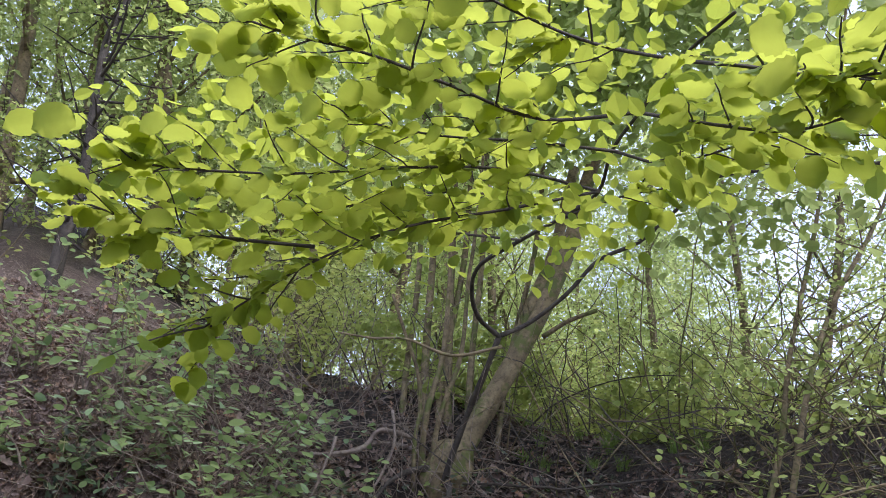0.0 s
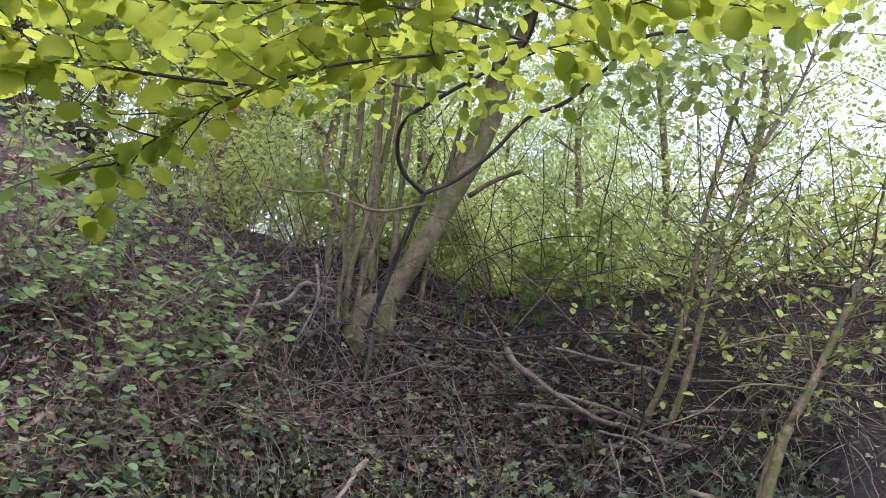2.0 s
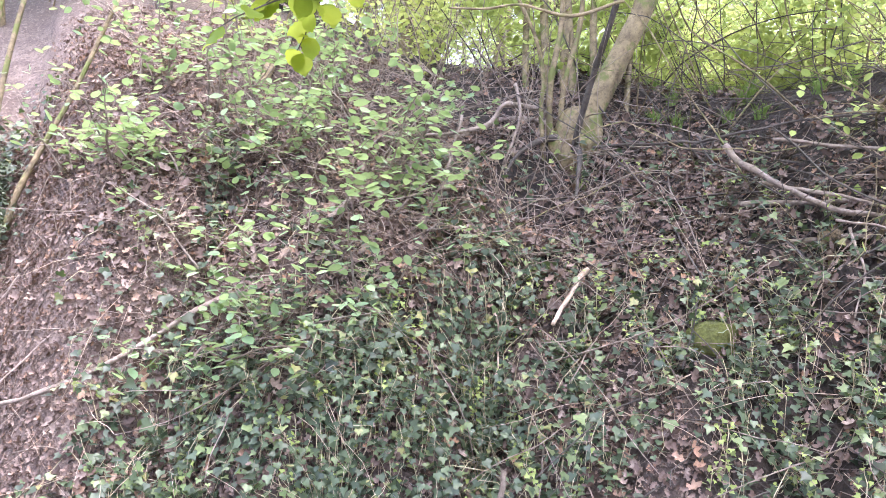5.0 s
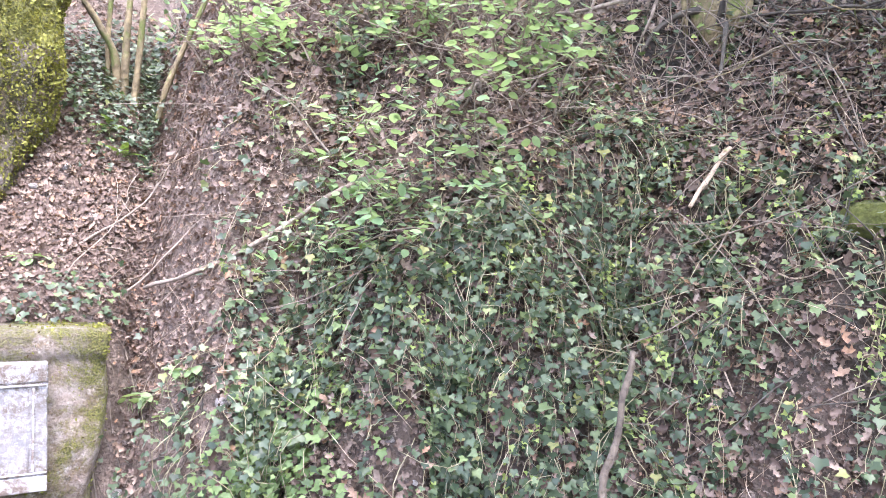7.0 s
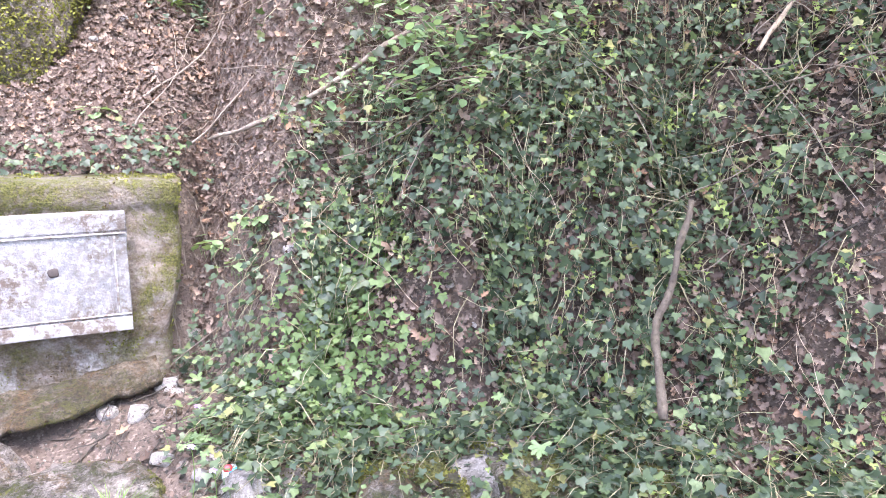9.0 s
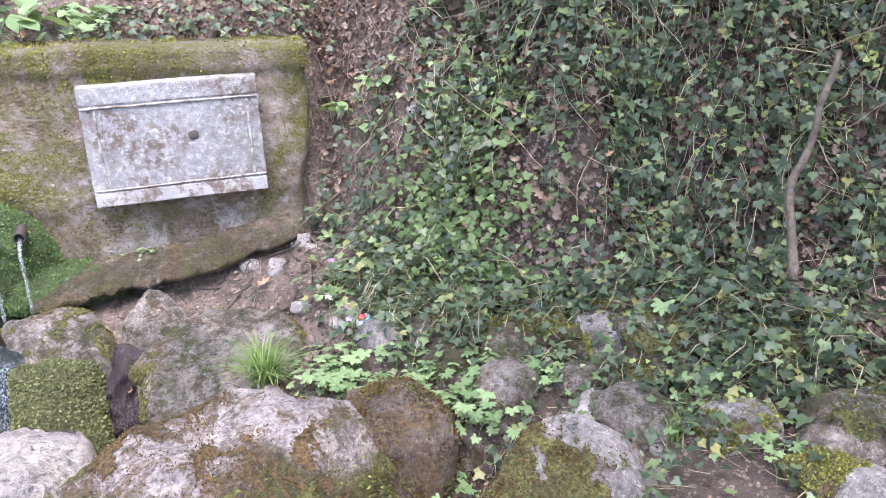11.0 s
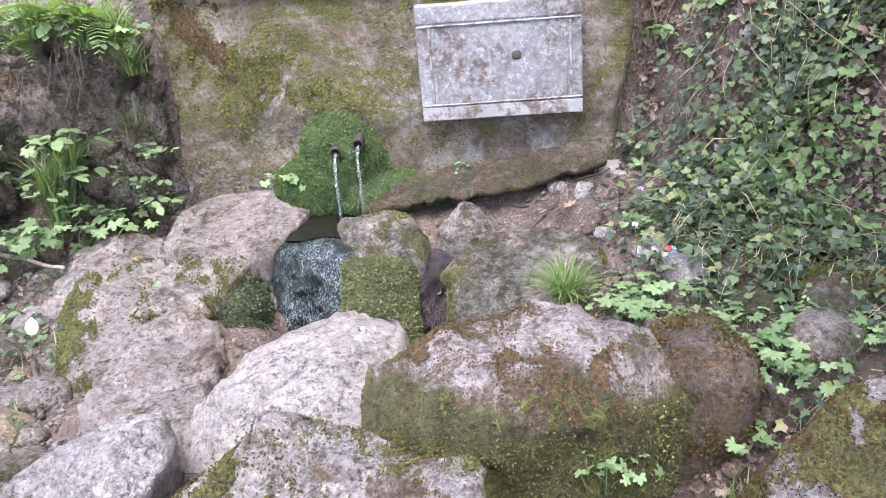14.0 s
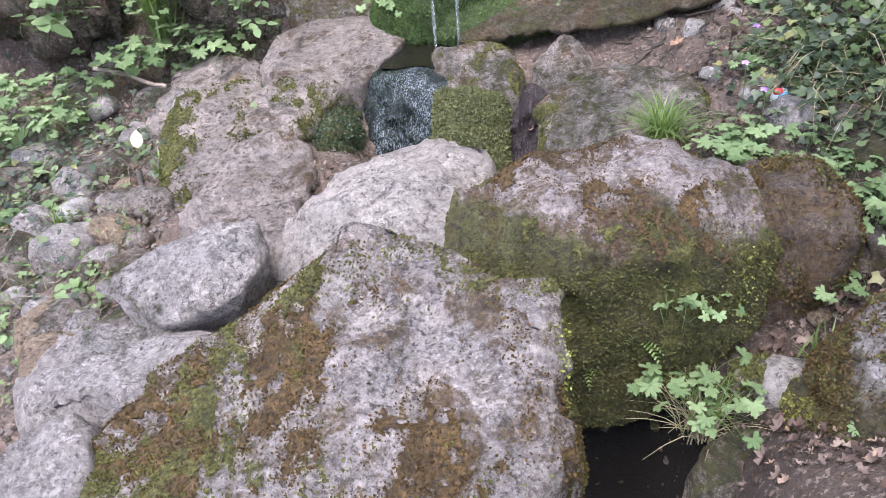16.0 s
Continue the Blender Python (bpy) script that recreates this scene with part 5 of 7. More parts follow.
def twig_of(rng, start, way, length, bend=0.35, droop=0.0, n=5):
    """A wandering line from start."""
    p = [np.array(start, float)]
    d = np.array(way, float)
    d /= np.linalg.norm(d)
    for _ in range(n):
        d = d + bend * rng.normal(size=3) * 0.5 + np.array([0, 0, -droop])
        d /= np.linalg.norm(d)
        p.append(p[-1] + d * length / n)
    return p


# the hazel on the bank, whose leafy boughs hang over the hollow
hazel = thing("hazel_tree", (3.46, 3.02, 2.85), "leaning hazel tree with fresh yellow-green leaves on the bank", "tree")
TRUNK = [(3.40, 3.14, 2.62), (3.47, 3.02, 2.99), (3.57, 2.90, 3.34), (3.68, 2.76, 3.73), (3.77, 2.63, 4.10), (3.89, 2.55, 4.56), (4.00, 2.46, 5.22), (4.14, 2.33, 5.91)]
trunk = limb("trunk", TRUNK, 0.078, 0.045, BARK, hazel, 12, "leaning olive-brown trunk", 0.05, 1)
limb("limb", [(3.55, 3.18, 2.75), (3.64, 3.13, 3.05), (3.86, 3.01, 3.62), (4.03, 2.95, 4.22), (4.21, 2.88, 4.79), (4.36, 2.83, 5.6)], 0.055, 0.04, BARK, hazel, 9, "", 0.05, 2)
limb("limb", [(4.14, 2.33, 5.91), (4.02, 2.54, 6.21), (3.98, 2.69, 6.83), (3.97, 2.79, 7.24), (3.95, 2.89, 7.90)], 0.055, 0.035, DARK_BARK, hazel, 7, "", 0.05, 3)
limb("limb", [(4.14, 2.33, 5.91), (4.05, 2.38, 6.21), (4.07, 2.34, 6.65), (4.13, 2.25, 7.04), (4.18, 2.16, 7.67)], 0.05, 0.03, DARK_BARK, hazel, 7, "", 0.05, 4)
limb("limb", [(4.14, 2.33, 5.91), (4.22, 2.28, 6.30), (4.38, 2.20, 6.84), (4.52, 2.13, 7.34), (4.59, 1.98, 7.91)], 0.065, 0.04, DARK_BARK, hazel, 7, "", 0.05, 5)
limb("limb", [(3.42, 3.02, 2.75), (3.34, 2.95, 2.91), (3.24, 2.75, 3.21), (3.13, 2.57, 3.37), (3.09, 2.46, 3.55)], 0.02, 0.016, DARK_BARK, hazel, 8, "dark crooked bough", 0.1, 6)
# the swollen, mossy foot of the tree, with a dark hollow under it
_v, _f = hewn_shape([(3.3, 3.12, 2.92), (3.36, 2.96, 2.88), (3.5, 2.9, 2.92), (3.58, 3.0, 2.95), (3.5, 3.14, 2.98), (3.38, 3.0, 3.1), (3.5, 2.92, 3.13), (3.53, 3.02, 3.14), (3.42, 3.1, 3.14), (3.44, 3.02, 2.72), (3.34, 3.06, 2.75)], 11, 5, 1.2, 0.0, 6)
part("root_collar", mesh_of("root_collar", _v, _f, BARK), hazel, "swollen mossy foot of the trunk")
for k, pts in enumerate([[(3.4, 3.02, 2.92), (3.32, 2.9, 2.82), (3.22, 2.82, 2.66), (3.18, 2.8, 2.5)], [(3.34, 3.08, 2.95), (3.2, 3.1, 2.9), (3.05, 3.1, 2.8), (2.92, 3.08, 2.65)], [(3.5, 2.95, 2.92), (3.58, 2.8, 2.86), (3.62, 2.62, 2.8)]]):
    limb("root", pts, 0.022, 0.007, DARK_BARK, hazel, 7, "", 0.12, 60 + k)
for k, pts in enumerate([[(3.34, 3.12, 2.9), (3.29, 3.11, 3.04), (3.24, 3.06, 3.26), (3.26, 3.01, 3.58), (3.21, 2.97, 3.95), (3.13, 2.93, 4.31), (3.0, 2.9, 5.2)], [(3.36, 3.08, 2.9), (3.33, 3.06, 3.04), (3.33, 3.03, 3.28), (3.36, 2.95, 3.64), (3.31, 2.91, 4.1), (3.26, 2.85, 4.44), (3.2, 2.8, 5.4)],
                         [(3.28, 3.13, 2.8), (3.21, 3.1, 3.08), (3.21, 3.09, 3.26), (3.12, 3.07, 3.47), (3.0, 3.08, 3.64), (2.85, 3.09, 3.85)]]):
    limb("stem", pts, 0.026 - 0.006 * k, 0.01, BARK, hazel, 7, "slender stem from the tree's foot", 0.08, 66 + k)
BOUGH = [(3.09, 2.46, 3.55), (2.86, 2.43, 3.56), (2.68, 2.34, 3.62), (2.54, 2.18, 3.65), (2.34, 1.80, 3.57), (2.19, 1.48, 3.51), (2.00, 1.22, 3.42), (1.85, 1.08, 3.45), (1.72, 0.91, 3.45), (1.54, 0.70, 3.41), (1.36, 0.47, 3.31)]
limb("bough", BOUGH, 0.0135, 0.0045, DARK_BARK, hazel, 8, "dark crooked bough", 0.12, 7)
limb("bough", [(3.09, 2.46, 3.55), (3.19, 2.33, 3.65), (3.21, 2.12, 3.78), (3.21, 1.92, 3.94), (3.22, 1.69, 3.99), (3.13, 1.43, 4.06), (3.01, 1.20, 4.09), (3.02, 0.84, 4.02), (3.00, 0.48, 3.90)], 0.0135, 0.008, DARK_BARK, hazel, 8, "dark crooked bough", 0.1, 8)
limb("bough", [(3.10, 2.45, 3.49), (2.86, 2.58, 3.37), (2.69, 2.76, 3.43), (2.60, 2.92, 3.43), (2.49, 3.08, 3.45)], 0.010, 0.005, BARK, hazel, 6, "bare grey branch", 0.15, 9)
limb("bough", [(3.77, 2.64, 3.86), (3.77, 2.46, 3.93), (3.77, 2.26, 3.96)], 0.018, 0.012, BARK, hazel, 7, "broken stub", 0.1, 10)
for k, pts in enumerate([[(3.51, 3.28, 2.9), (3.60, 3.47, 3.83), (3.70, 3.65, 5.11), (3.80, 3.97, 7.23)], [(3.61, 3.17, 2.9), (3.70, 3.36, 3.93), (3.79, 3.56, 5.30), (3.92, 3.86, 7.49)],
                         [(3.55, 3.23, 2.9), (3.69, 3.37, 3.81), (3.88, 3.46, 4.95), (4.02, 3.75, 7.00)], [(3.68, 3.09, 2.95), (3.81, 3.24, 3.79), (3.96, 3.36, 4.91), (4.13, 3.63, 6.95)],
                         [(3.41, 3.38, 2.85), (3.52, 3.55, 3.62), (3.65, 3.70, 4.64), (3.74, 4.03, 6.57)], [(3.78, 2.96, 3.0), (3.97, 3.04, 3.87), (4.22, 3.04, 5.10), (4.45, 3.23, 7.22)]]):
    limb("stem", pts, 0.035 - 0.003 * k, 0.02, BARK, hazel, 6, "slender pale stem", 0.05, 20 + k)

# leafy twigs of the bough, in flat layers
SPRAYS = [[(1.92, 1.17, 3.36), (1.59, 1.29, 3.14), (1.30, 1.43, 2.96), (1.11, 1.56, 2.79), (1.02, 1.70, 2.66), (0.96, 1.78, 2.57)],
          [(1.92, 1.17, 3.36), (1.53, 1.26, 3.24), (1.16, 1.32, 3.04), (0.91, 1.47, 2.92), (0.70, 1.62, 2.86), (0.55, 1.71, 2.83)],
          [(1.57, 0.84, 3.31), (1.31, 0.99, 3.17), (1.01, 1.05, 3.09), (0.78, 1.08, 3.02), (0.61, 1.15, 2.98), (0.51, 1.21, 2.98)],
          [(1.41, 0.64, 3.28), (1.15, 0.74, 3.18), (0.94, 0.83, 3.16), (0.79, 0.88, 3.16)],
          [(1.41, 0.64, 3.28), (1.28, 0.43, 3.05), (1.20, 0.27, 2.88), (1.16, 0.15, 2.80)],
          [(1.57, 0.84, 3.31), (1.47, 0.59, 3.09), (1.39, 0.39, 2.93), (1.34, 0.22, 2.88)],
          [(1.09, 1.56, 2.82), (0.90, 1.70, 2.79), (0.73, 1.80, 2.77), (0.59, 1.85, 2.77)],
          [(2.12, 1.43, 3.45), (1.69, 1.52, 3.34), (1.41, 1.62, 3.19), (1.20, 1.74, 3.05)],
          [(2.27, 1.75, 3.52), (1.84, 1.86, 3.36), (1.54, 1.96, 3.19), (1.28, 2.07, 3.10)],
          [(1.74, 1.01, 3.35), (1.46, 1.13, 3.25), (1.23, 1.28, 3.18), (0.99, 1.39, 3.12)],
          [(1.74, 1.01, 3.35), (1.76, 0.85, 3.25), (1.73, 0.69, 3.21), (1.68, 0.57, 3.17)],
          [(2.12, 1.43, 3.45), (2.04, 1.15, 3.40), (2.04, 0.94, 3.37)]]


def hazel_leaf():
    """A broad, toothed, softly quilted leaf with a drawn-out tip."""
    half = [(0, 0.0), (0.14, -0.05), (0.29, 0.0), (0.36, 0.12), (0.435, 0.22), (0.43, 0.34), (0.475, 0.45), (0.44, 0.56), (0.44, 0.66), (0.36, 0.74), (0.31, 0.84), (0.2, 0.88), (0.1, 0.95), (0, 1.06)]
    rows = []
    for x, y in half:
        rows.append([(s * x, y + (0.03 * abs(s) if x else 0), 0.10 * abs(s * x) + 0.025 * math.sin(y * 26 + abs(s) * 5) * abs(s) * (1 if x else 0) - 0.13 * (y - 0.4) ** 2) for s in (-1, -0.5, 0, 0.5, 1)])
    v = np.array(rows).reshape(-1, 3)
    f = [(i * 5 + j, i * 5 + j + 1, (i + 1) * 5 + j + 1, (i + 1) * 5 + j) for i in range(len(half) - 1) for j in range(4)]
    return v, np.array(f)


HAZEL_LEAF_V, HAZEL_LEAF_F = hazel_leaf()
hazel_meshes = [mesh_of("leaf", HAZEL_LEAF_V * np.array([w, 1, 1.2 * b]), HAZEL_LEAF_F, HAZEL) for w, b in ((0.92, 1), (1.05, 2.0), (0.85, -1.2))]
rng = np.random.default_rng(5)
leaf_spots = []
for k, line in enumerate(SPRAYS):
    spray = limb("spray", line, 0.006, 0.0025, DARK_BARK, hazel, 5, "thin leafy spray", 0.1, 40 + k)
    c = curve_through(line, 8)
    run = np.linalg.norm(np.diff(c, axis=0), axis=1).sum()
    pieces = []
    for i in range(5, len(c)):
        leaf_spots.append((c[i], c[min(i + 1, len(c) - 1)] - c[i - 1], spray))
        if i % 2 == 0:
            d = c[min(i + 1, len(c) - 1)] - c[i - 1]
            d /= np.linalg.norm(d)
            side = np.cross(d, (0, 0, 1)) * (1 if (i // 2) % 2 else -1)
            t = twig_of(rng, c[i], side * 0.9 + d * 0.8 + np.array([0, 0, rng.uniform(-0.2, 0.4)]), rng.uniform(0.12, 0.28), 0.2, 0.0)
            pieces.append(tube(t, 0.0032, 0.0014, 4, 2))
            tc = curve_through(t, 2)
            for j in range(2, len(tc), 2):
                leaf_spots.append((tc[j], tc[j] - tc[j - 2], spray))
    v, f = join(pieces)
    tagged(part("twig_mass", mesh_of("twig_mass", v, f, DARK_BARK), spray), kind="stuff")
order = rng.permutation(len(leaf_spots))
for n, i in enumerate(order[:800]):
    p, d, spray = leaf_spots[i]
    d = d / np.linalg.norm(d)
    side = np.cross(d, (0, 0, 1)) * rng.choice([-1, 1])
    tip = d * rng.uniform(0.2, 0.9) + side * rng.uniform(0.5, 1.1) + np.array([0, 0, rng.uniform(-0.6, 0.1)])
    nrm = np.array([0, 0, 1.0]) + rng.normal(size=3) * 0.34
    y = Vector(tip).normalized()
    x = y.cross(Vector(nrm)).normalized()
    z = x.cross(y)
    s = rng.uniform(0.048, 0.088)
    m = Matrix((x, y, z)).transposed().to_4x4()
    ob = part("leaf", hazel_meshes[int(rng.integers(3))], spray)
    ob.matrix_parent_inverse = Matrix.Identity(4)
    ob.matrix_basis = spray.matrix_world.inverted() @ Matrix.Translation(Vector(p) + y * 0.012) @ m @ Matrix.Scale(s, 4)


SMALL_LEAF = (np.array([(0, 0, 0), (0.32, 0.45, 0.1), (0, 1.0, 0), (-0.32, 0.45, 0.1)], float), np.array([(0, 1, 2), (0, 2, 3)]))


def cloud(rng, centre, radii, n, size, up=0.6, template=OVAL_LEAF):
    """Leaves in loose tufts within an ellipsoid."""
    tufts = max(6, n // 40)
    d = rng.normal(size=(tufts, 3))
    d /= np.linalg.norm(d, axis=1)[:, None]
    seeds = np.array(centre) + d * np.array(radii) * rng.uniform(0.35, 1.0, (tufts, 1)) ** 0.5
    who = rng.integers(0, tufts, n)
    spread = np.array(radii) * 0.22
    pos = seeds[who] + rng.normal(size=(n, 3)) * spread * np.array([1, 1, 0.5])
    nrm = rng.normal(size=(n, 3)) * 0.6 + np.array([0, 0, up])
    tip = rng.normal(size=(n, 3)) + np.array([0, 0, -0.5])
    return scattered(template, pos, nrm, tip, rng.uniform(0.7, 1.3, n) * size)


def crown_part(pieces, parent, mat=CROWN):
    v, f = join(pieces)
    return tagged(part("crown", mesh_of("crown", v, f, mat, False), parent), kind="stuff")


# leaves of the boughs behind the nearest sprays, and the hazel's own high crown
def near_cloud(centre, radii, n, size):
    return cloud(rng, centre, radii, n, size, 0.9)


HAZEL_FAR = leaf_mat("hazel leaves farther off", (0.11, 0.195, 0.028), (0.2, 0.3, 0.045), (0.55, 0.64, 0.095), 0.6, 0.02)
crown_part([near_cloud((1.5, 1.3, 3.3), (0.8, 0.6, 0.2), 480, 0.062), near_cloud((1.9, 0.7, 3.6), (0.6, 0.6, 0.3), 420, 0.065), near_cloud((1.2, 1.9, 3.2), (0.5, 0.5, 0.15), 300, 0.064),
            near_cloud((1.4, 0.35, 3.1), (0.3, 0.35, 0.25), 80, 0.075)], hazel, HAZEL_FAR)
# the layer 7.4 m up is added out of view to shade the bank
crown_part([cloud(rng, (3.6, 2.2, 6.3), (1.6, 1.6, 1.0), 5200, 0.075), cloud(rng, (3.0, 2.4, 5.6), (1.1, 1.4, 0.4), 2600, 0.075), cloud(rng, (3.3, 1.4, 7.4), (1.5, 1.8, 0.6), 7000, 0.1), cloud(rng, (2.6, 1.2, 4.9), (1.0, 1.2, 0.5), 800, 0.075), cloud(rng, (4.0, 3.5, 6.6), (1.3, 1.3, 1.4), 2200, 0.075),
            cloud(rng, (3.1, 0.7, 4.2), (0.5, 1.0, 0.45), 600, 0.075)], hazel)


def sapling(at, pts, r, label, leaves, seed, mat=BARK, group="thin saplings on the bank"):
    t = thing("sapling", at, label, "sapling", group)
    rg = np.random.default_rng(seed)
    limb("trunk", pts, r, r * 0.4, mat, t, 7, "", 0.06, seed)
    c = curve_through(pts, 6)
    pieces, crown = [], []
    for i in range(len(c) // 3, len(c)):
        for _ in range(2):
            w = rg.normal(size=3) * np.array([1, 1, 0.4]) + np.array([0, 0, 0.5])
            tw = twig_of(rg, c[i], w, rg.uniform(0.4, 1.0), 0.3)
            pieces.append(tube(tw, r * 0.22, r * 0.06, 4, 2))
            e = np.array(tw[1:])
            k = rg.integers(0, len(e), leaves)
            pos = e[k] + rg.normal(size=(leaves, 3)) * 0.07
            crown.append(scattered(OVAL_LEAF, pos, rg.normal(size=(leaves, 3)) * 0.5 + np.array([0, 0, 0.8]), rg.normal(size=(leaves, 3)) + np.array([0, 0, -0.4]), rg.uniform(0.026, 0.055, leaves)))
    v, f = join(pieces)
    tagged(part("twig_mass", mesh_of("twig_mass", v, f, mat), t), kind="stuff")
    crown_part(crown, t)
    return t


sapling((3.71, 1.5, 2.25), [(3.68, 1.55, 2.1), (3.71, 1.50, 2.32), (3.76, 1.38, 2.62), (3.89, 1.29, 3.07), (3.92, 1.21, 3.54), (4.07, 1.02, 4.41), (4.22, 0.84, 5.43), (4.36, 0.63, 6.49)], 0.022, "thin grey sapling leaning on the bank", 12, 71)
sapling((3.76, 1.36, 2.3), [(3.72, 1.45, 2.12), (3.76, 1.36, 2.38), (3.80, 1.26, 2.70), (3.84, 1.12, 3.31), (3.98, 0.98, 3.81), (4.25, 0.67, 4.58), (4.5, 0.5, 5.6)], 0.022, "thin grey sapling leaning on the bank", 12, 72)
sapling((3.35, 0.8, 2.05), [(3.33, 0.85, 1.95), (3.37, 0.75, 2.28), (3.4, 0.65, 2.48), (3.51, 0.55, 2.74), (3.55, 0.43, 3.01), (3.6, 0.34, 3.17), (3.8, 0.0, 4.4)], 0.024, "olive sapling stem leaning out at the bank's end", 10, 73)
sapling((3.4, 0.84, 2.05), [(3.37, 0.88, 1.95), (3.42, 0.8, 2.25), (3.5, 0.66, 2.5), (3.62, 0.52, 2.8), (3.7, 0.4, 3.2), (3.85, 0.2, 4.1)], 0.016, "thin olive sapling stem leaning out at the bank's end", 8, 75)
sapling((1.94, 5.68, 3.7), [(1.97, 5.68, 3.5), (1.94, 5.68, 3.90), (1.89, 5.69, 4.49), (1.84, 5.71, 5.15), (1.72, 5.75, 5.85), (1.67, 5.87, 6.53), (1.77, 5.94, 7.6)], 0.07, "dark forked trunk on the slope", 12, 74, DARK_BARK)


# ---- the wood on and behind the bank ----
def wood_tree(seed, tall, lean, n_leaves, leaf=0.055):
    rg = np.random.default_rng(seed)
    t = thing("tree", (0, 0, 0), "slender woodland tree with light green spring foliage", "tree", "trees of the wood behind the bank")
    top = np.array([lean, 0.15 * lean, tall])
    pts = [(0, 0, -0.4)] + [tuple(top * k + rg.normal(size=3) * np.array([0.12, 0.12, 0]) * (0.3 + k)) for k in (0.0, 0.25, 0.5, 0.75, 1.0)]
    limb("trunk", pts, 0.09, 0.025, BARK, t, 7, "", 0.05, seed)
    c = curve_through(pts, 6)
    crown = []
    for i in range(9, len(c), 2):
        h = i / len(c)
        for _ in range(2):
            a = rg.uniform(0, 2 * np.pi)
            tw = twig_of(rg, c[i], (math.cos(a), math.sin(a), 0.7), rg.uniform(0.8, 1.6) * (1.3 - 0.6 * h), 0.25)
            limb("limb", tw, 0.028 * (1.2 - 0.6 * h), 0.006, BARK, t, 4, "", 0.05, seed + i, 2)
            end = np.array(tw[-1])
            crown.append(cloud(rg, end, (0.75, 0.75, 0.45), n_leaves // 31, leaf, 0.6, SMALL_LEAF))
            crown.append(cloud(rg, np.array(tw[2]), (0.6, 0.6, 0.35), n_leaves // 50, leaf, 0.6, SMALL_LEAF))
    crown_part(crown, t)
    return t


kinds = [wood_tree(101, 6.5, 0.9, 10000), wood_tree(102, 8.0, -0.6, 12000), wood_tree(103, 5.0, 1.4, 8500)]
spots = []
tg = np.random.default_rng(77)
# those at 104 to 129 degrees within 11 m: unseen, added for shade
for a, r in [(52, 9.2), (69, 10.5), (90, 7.6), (48, 10.5), (43, 8.4), (38, 10.5), (33, 8.6), (28, 7.6), (23, 9.0), (18, 7.5), (12, 8.8), (9, 7.2), (16, 9.8), (21, 7.7), (56, 13), (66, 15), (92, 12), (46, 14), (30, 13), (20, 13), (100, 9),
              (-70, 13), (-100, 15), (-130, 17), (115, 14), (104, 7.2), (117, 8.2), (129, 9.5), (110, 10.5), (135, 17), (61, 20), (72, 24), (88, 15), (52, 18), (40, 18), (56, 11), (60.5, 13), (65, 11.5), (63, 17), (73, 9.3), (36, 7.0), (25, 7.0), (15, 6.6)]:
    spots.append((a + tg.uniform(-1, 1), r))
first = {}
for n, (a, r) in enumerate(spots):
    x, y = r * math.sin(radians(a)), r * math.cos(radians(a))
    k = n % 3
    m = pose(x, y, float(height(x, y)) - 0.05, 0, 0, tg.uniform(0, 360))
    if k not in first:
        first[k] = kinds[k]
        kinds[k].matrix_basis = m
    else:
        copy_thing(kinds[k], m)

# taller trees farther off close the view between the stems
for n, (a, r, big) in enumerate([(26, 17, 1.6), (34, 22, 2.0), (40, 26, 2.2), (45, 20, 1.8), (49, 27, 2.3), (54, 22, 1.9), (58, 28, 2.3), (63, 23, 1.9), (67, 30, 2.3), (18, 18, 1.6), (9, 16, 1.5), (37, 14, 1.4), (51, 15, 1.5)]):
    x, y = r * math.sin(radians(a)), r * math.cos(radians(a))
    copy_thing(kinds[n % 3], pose(x, y, float(height(x, y)) - 1.2, 0, 0, 70 * n) @ Matrix.Scale(big, 4))
for n, (a, r) in enumerate([(70, 17), (84, 17), (88, 12), (75, 20), (80, 19)]):
    x, y = r * math.sin(radians(a)), r * math.cos(radians(a))
    copy_thing(kinds[2], pose(x, y, float(height(x, y)) - 0.3, 0, 0, 130 * n))
# ---- ground cover ----
def polar(rng, n, a0, a1, r0, r1):
    a = np.radians(rng.uniform(a0, a1, n))
    r = np.sqrt(rng.uniform(r0 ** 2, r1 ** 2, n))
    return r * np.sin(a), r * np.cos(a)


def on_bank(x, y):
    a, r = np.degrees(np.arctan2(x, y)), np.hypot(x, y)
    foot = np.interp(a, [9, 12, 16, 29, 42, 60, 75, 95], [3.6, 3.3, 3.05, 2.82, 2.92, 2.95, 2.9, 3.0])
    return a, r, r - foot


def cover(a, r, s):
    """How thickly ivy grows: all over the steep face, thinner up the slope and towards the bare earth."""
    west = smooth(12.5 + 2.5 * smooth(0.1, 0.6, s), 15 + 3 * smooth(0.1, 0.6, s), a)
    top = np.interp(a, [14, 20, 30, 45, 84], [0.4, 0.6, 0.85, 1.0, 0.9])
    face = (1 - 0.75 * smooth(top - 0.25, top + 0.25, s)) * (1 - smooth(top + 0.55, top + 1.1, s))
    return west * face * smooth(-0.5, -0.05, s) * (1 - 0.3 * smooth(50, 66, a))


def spots_for(rng, n, share, a0, a1, r0=1.6, r1=5.2):
    x, y = polar(rng, n, a0, a1, r0, r1)
    a, r, s = on_bank(x, y)
    dense = share(a, r, s) * (0.9 + 0.8 * wave(x, y, 0.45, 91) + 0.65 * wave(x, y, 0.19, 92))
    keep = dense > rng.uniform(0.08, 0.9, n)
    return x[keep], y[keep]


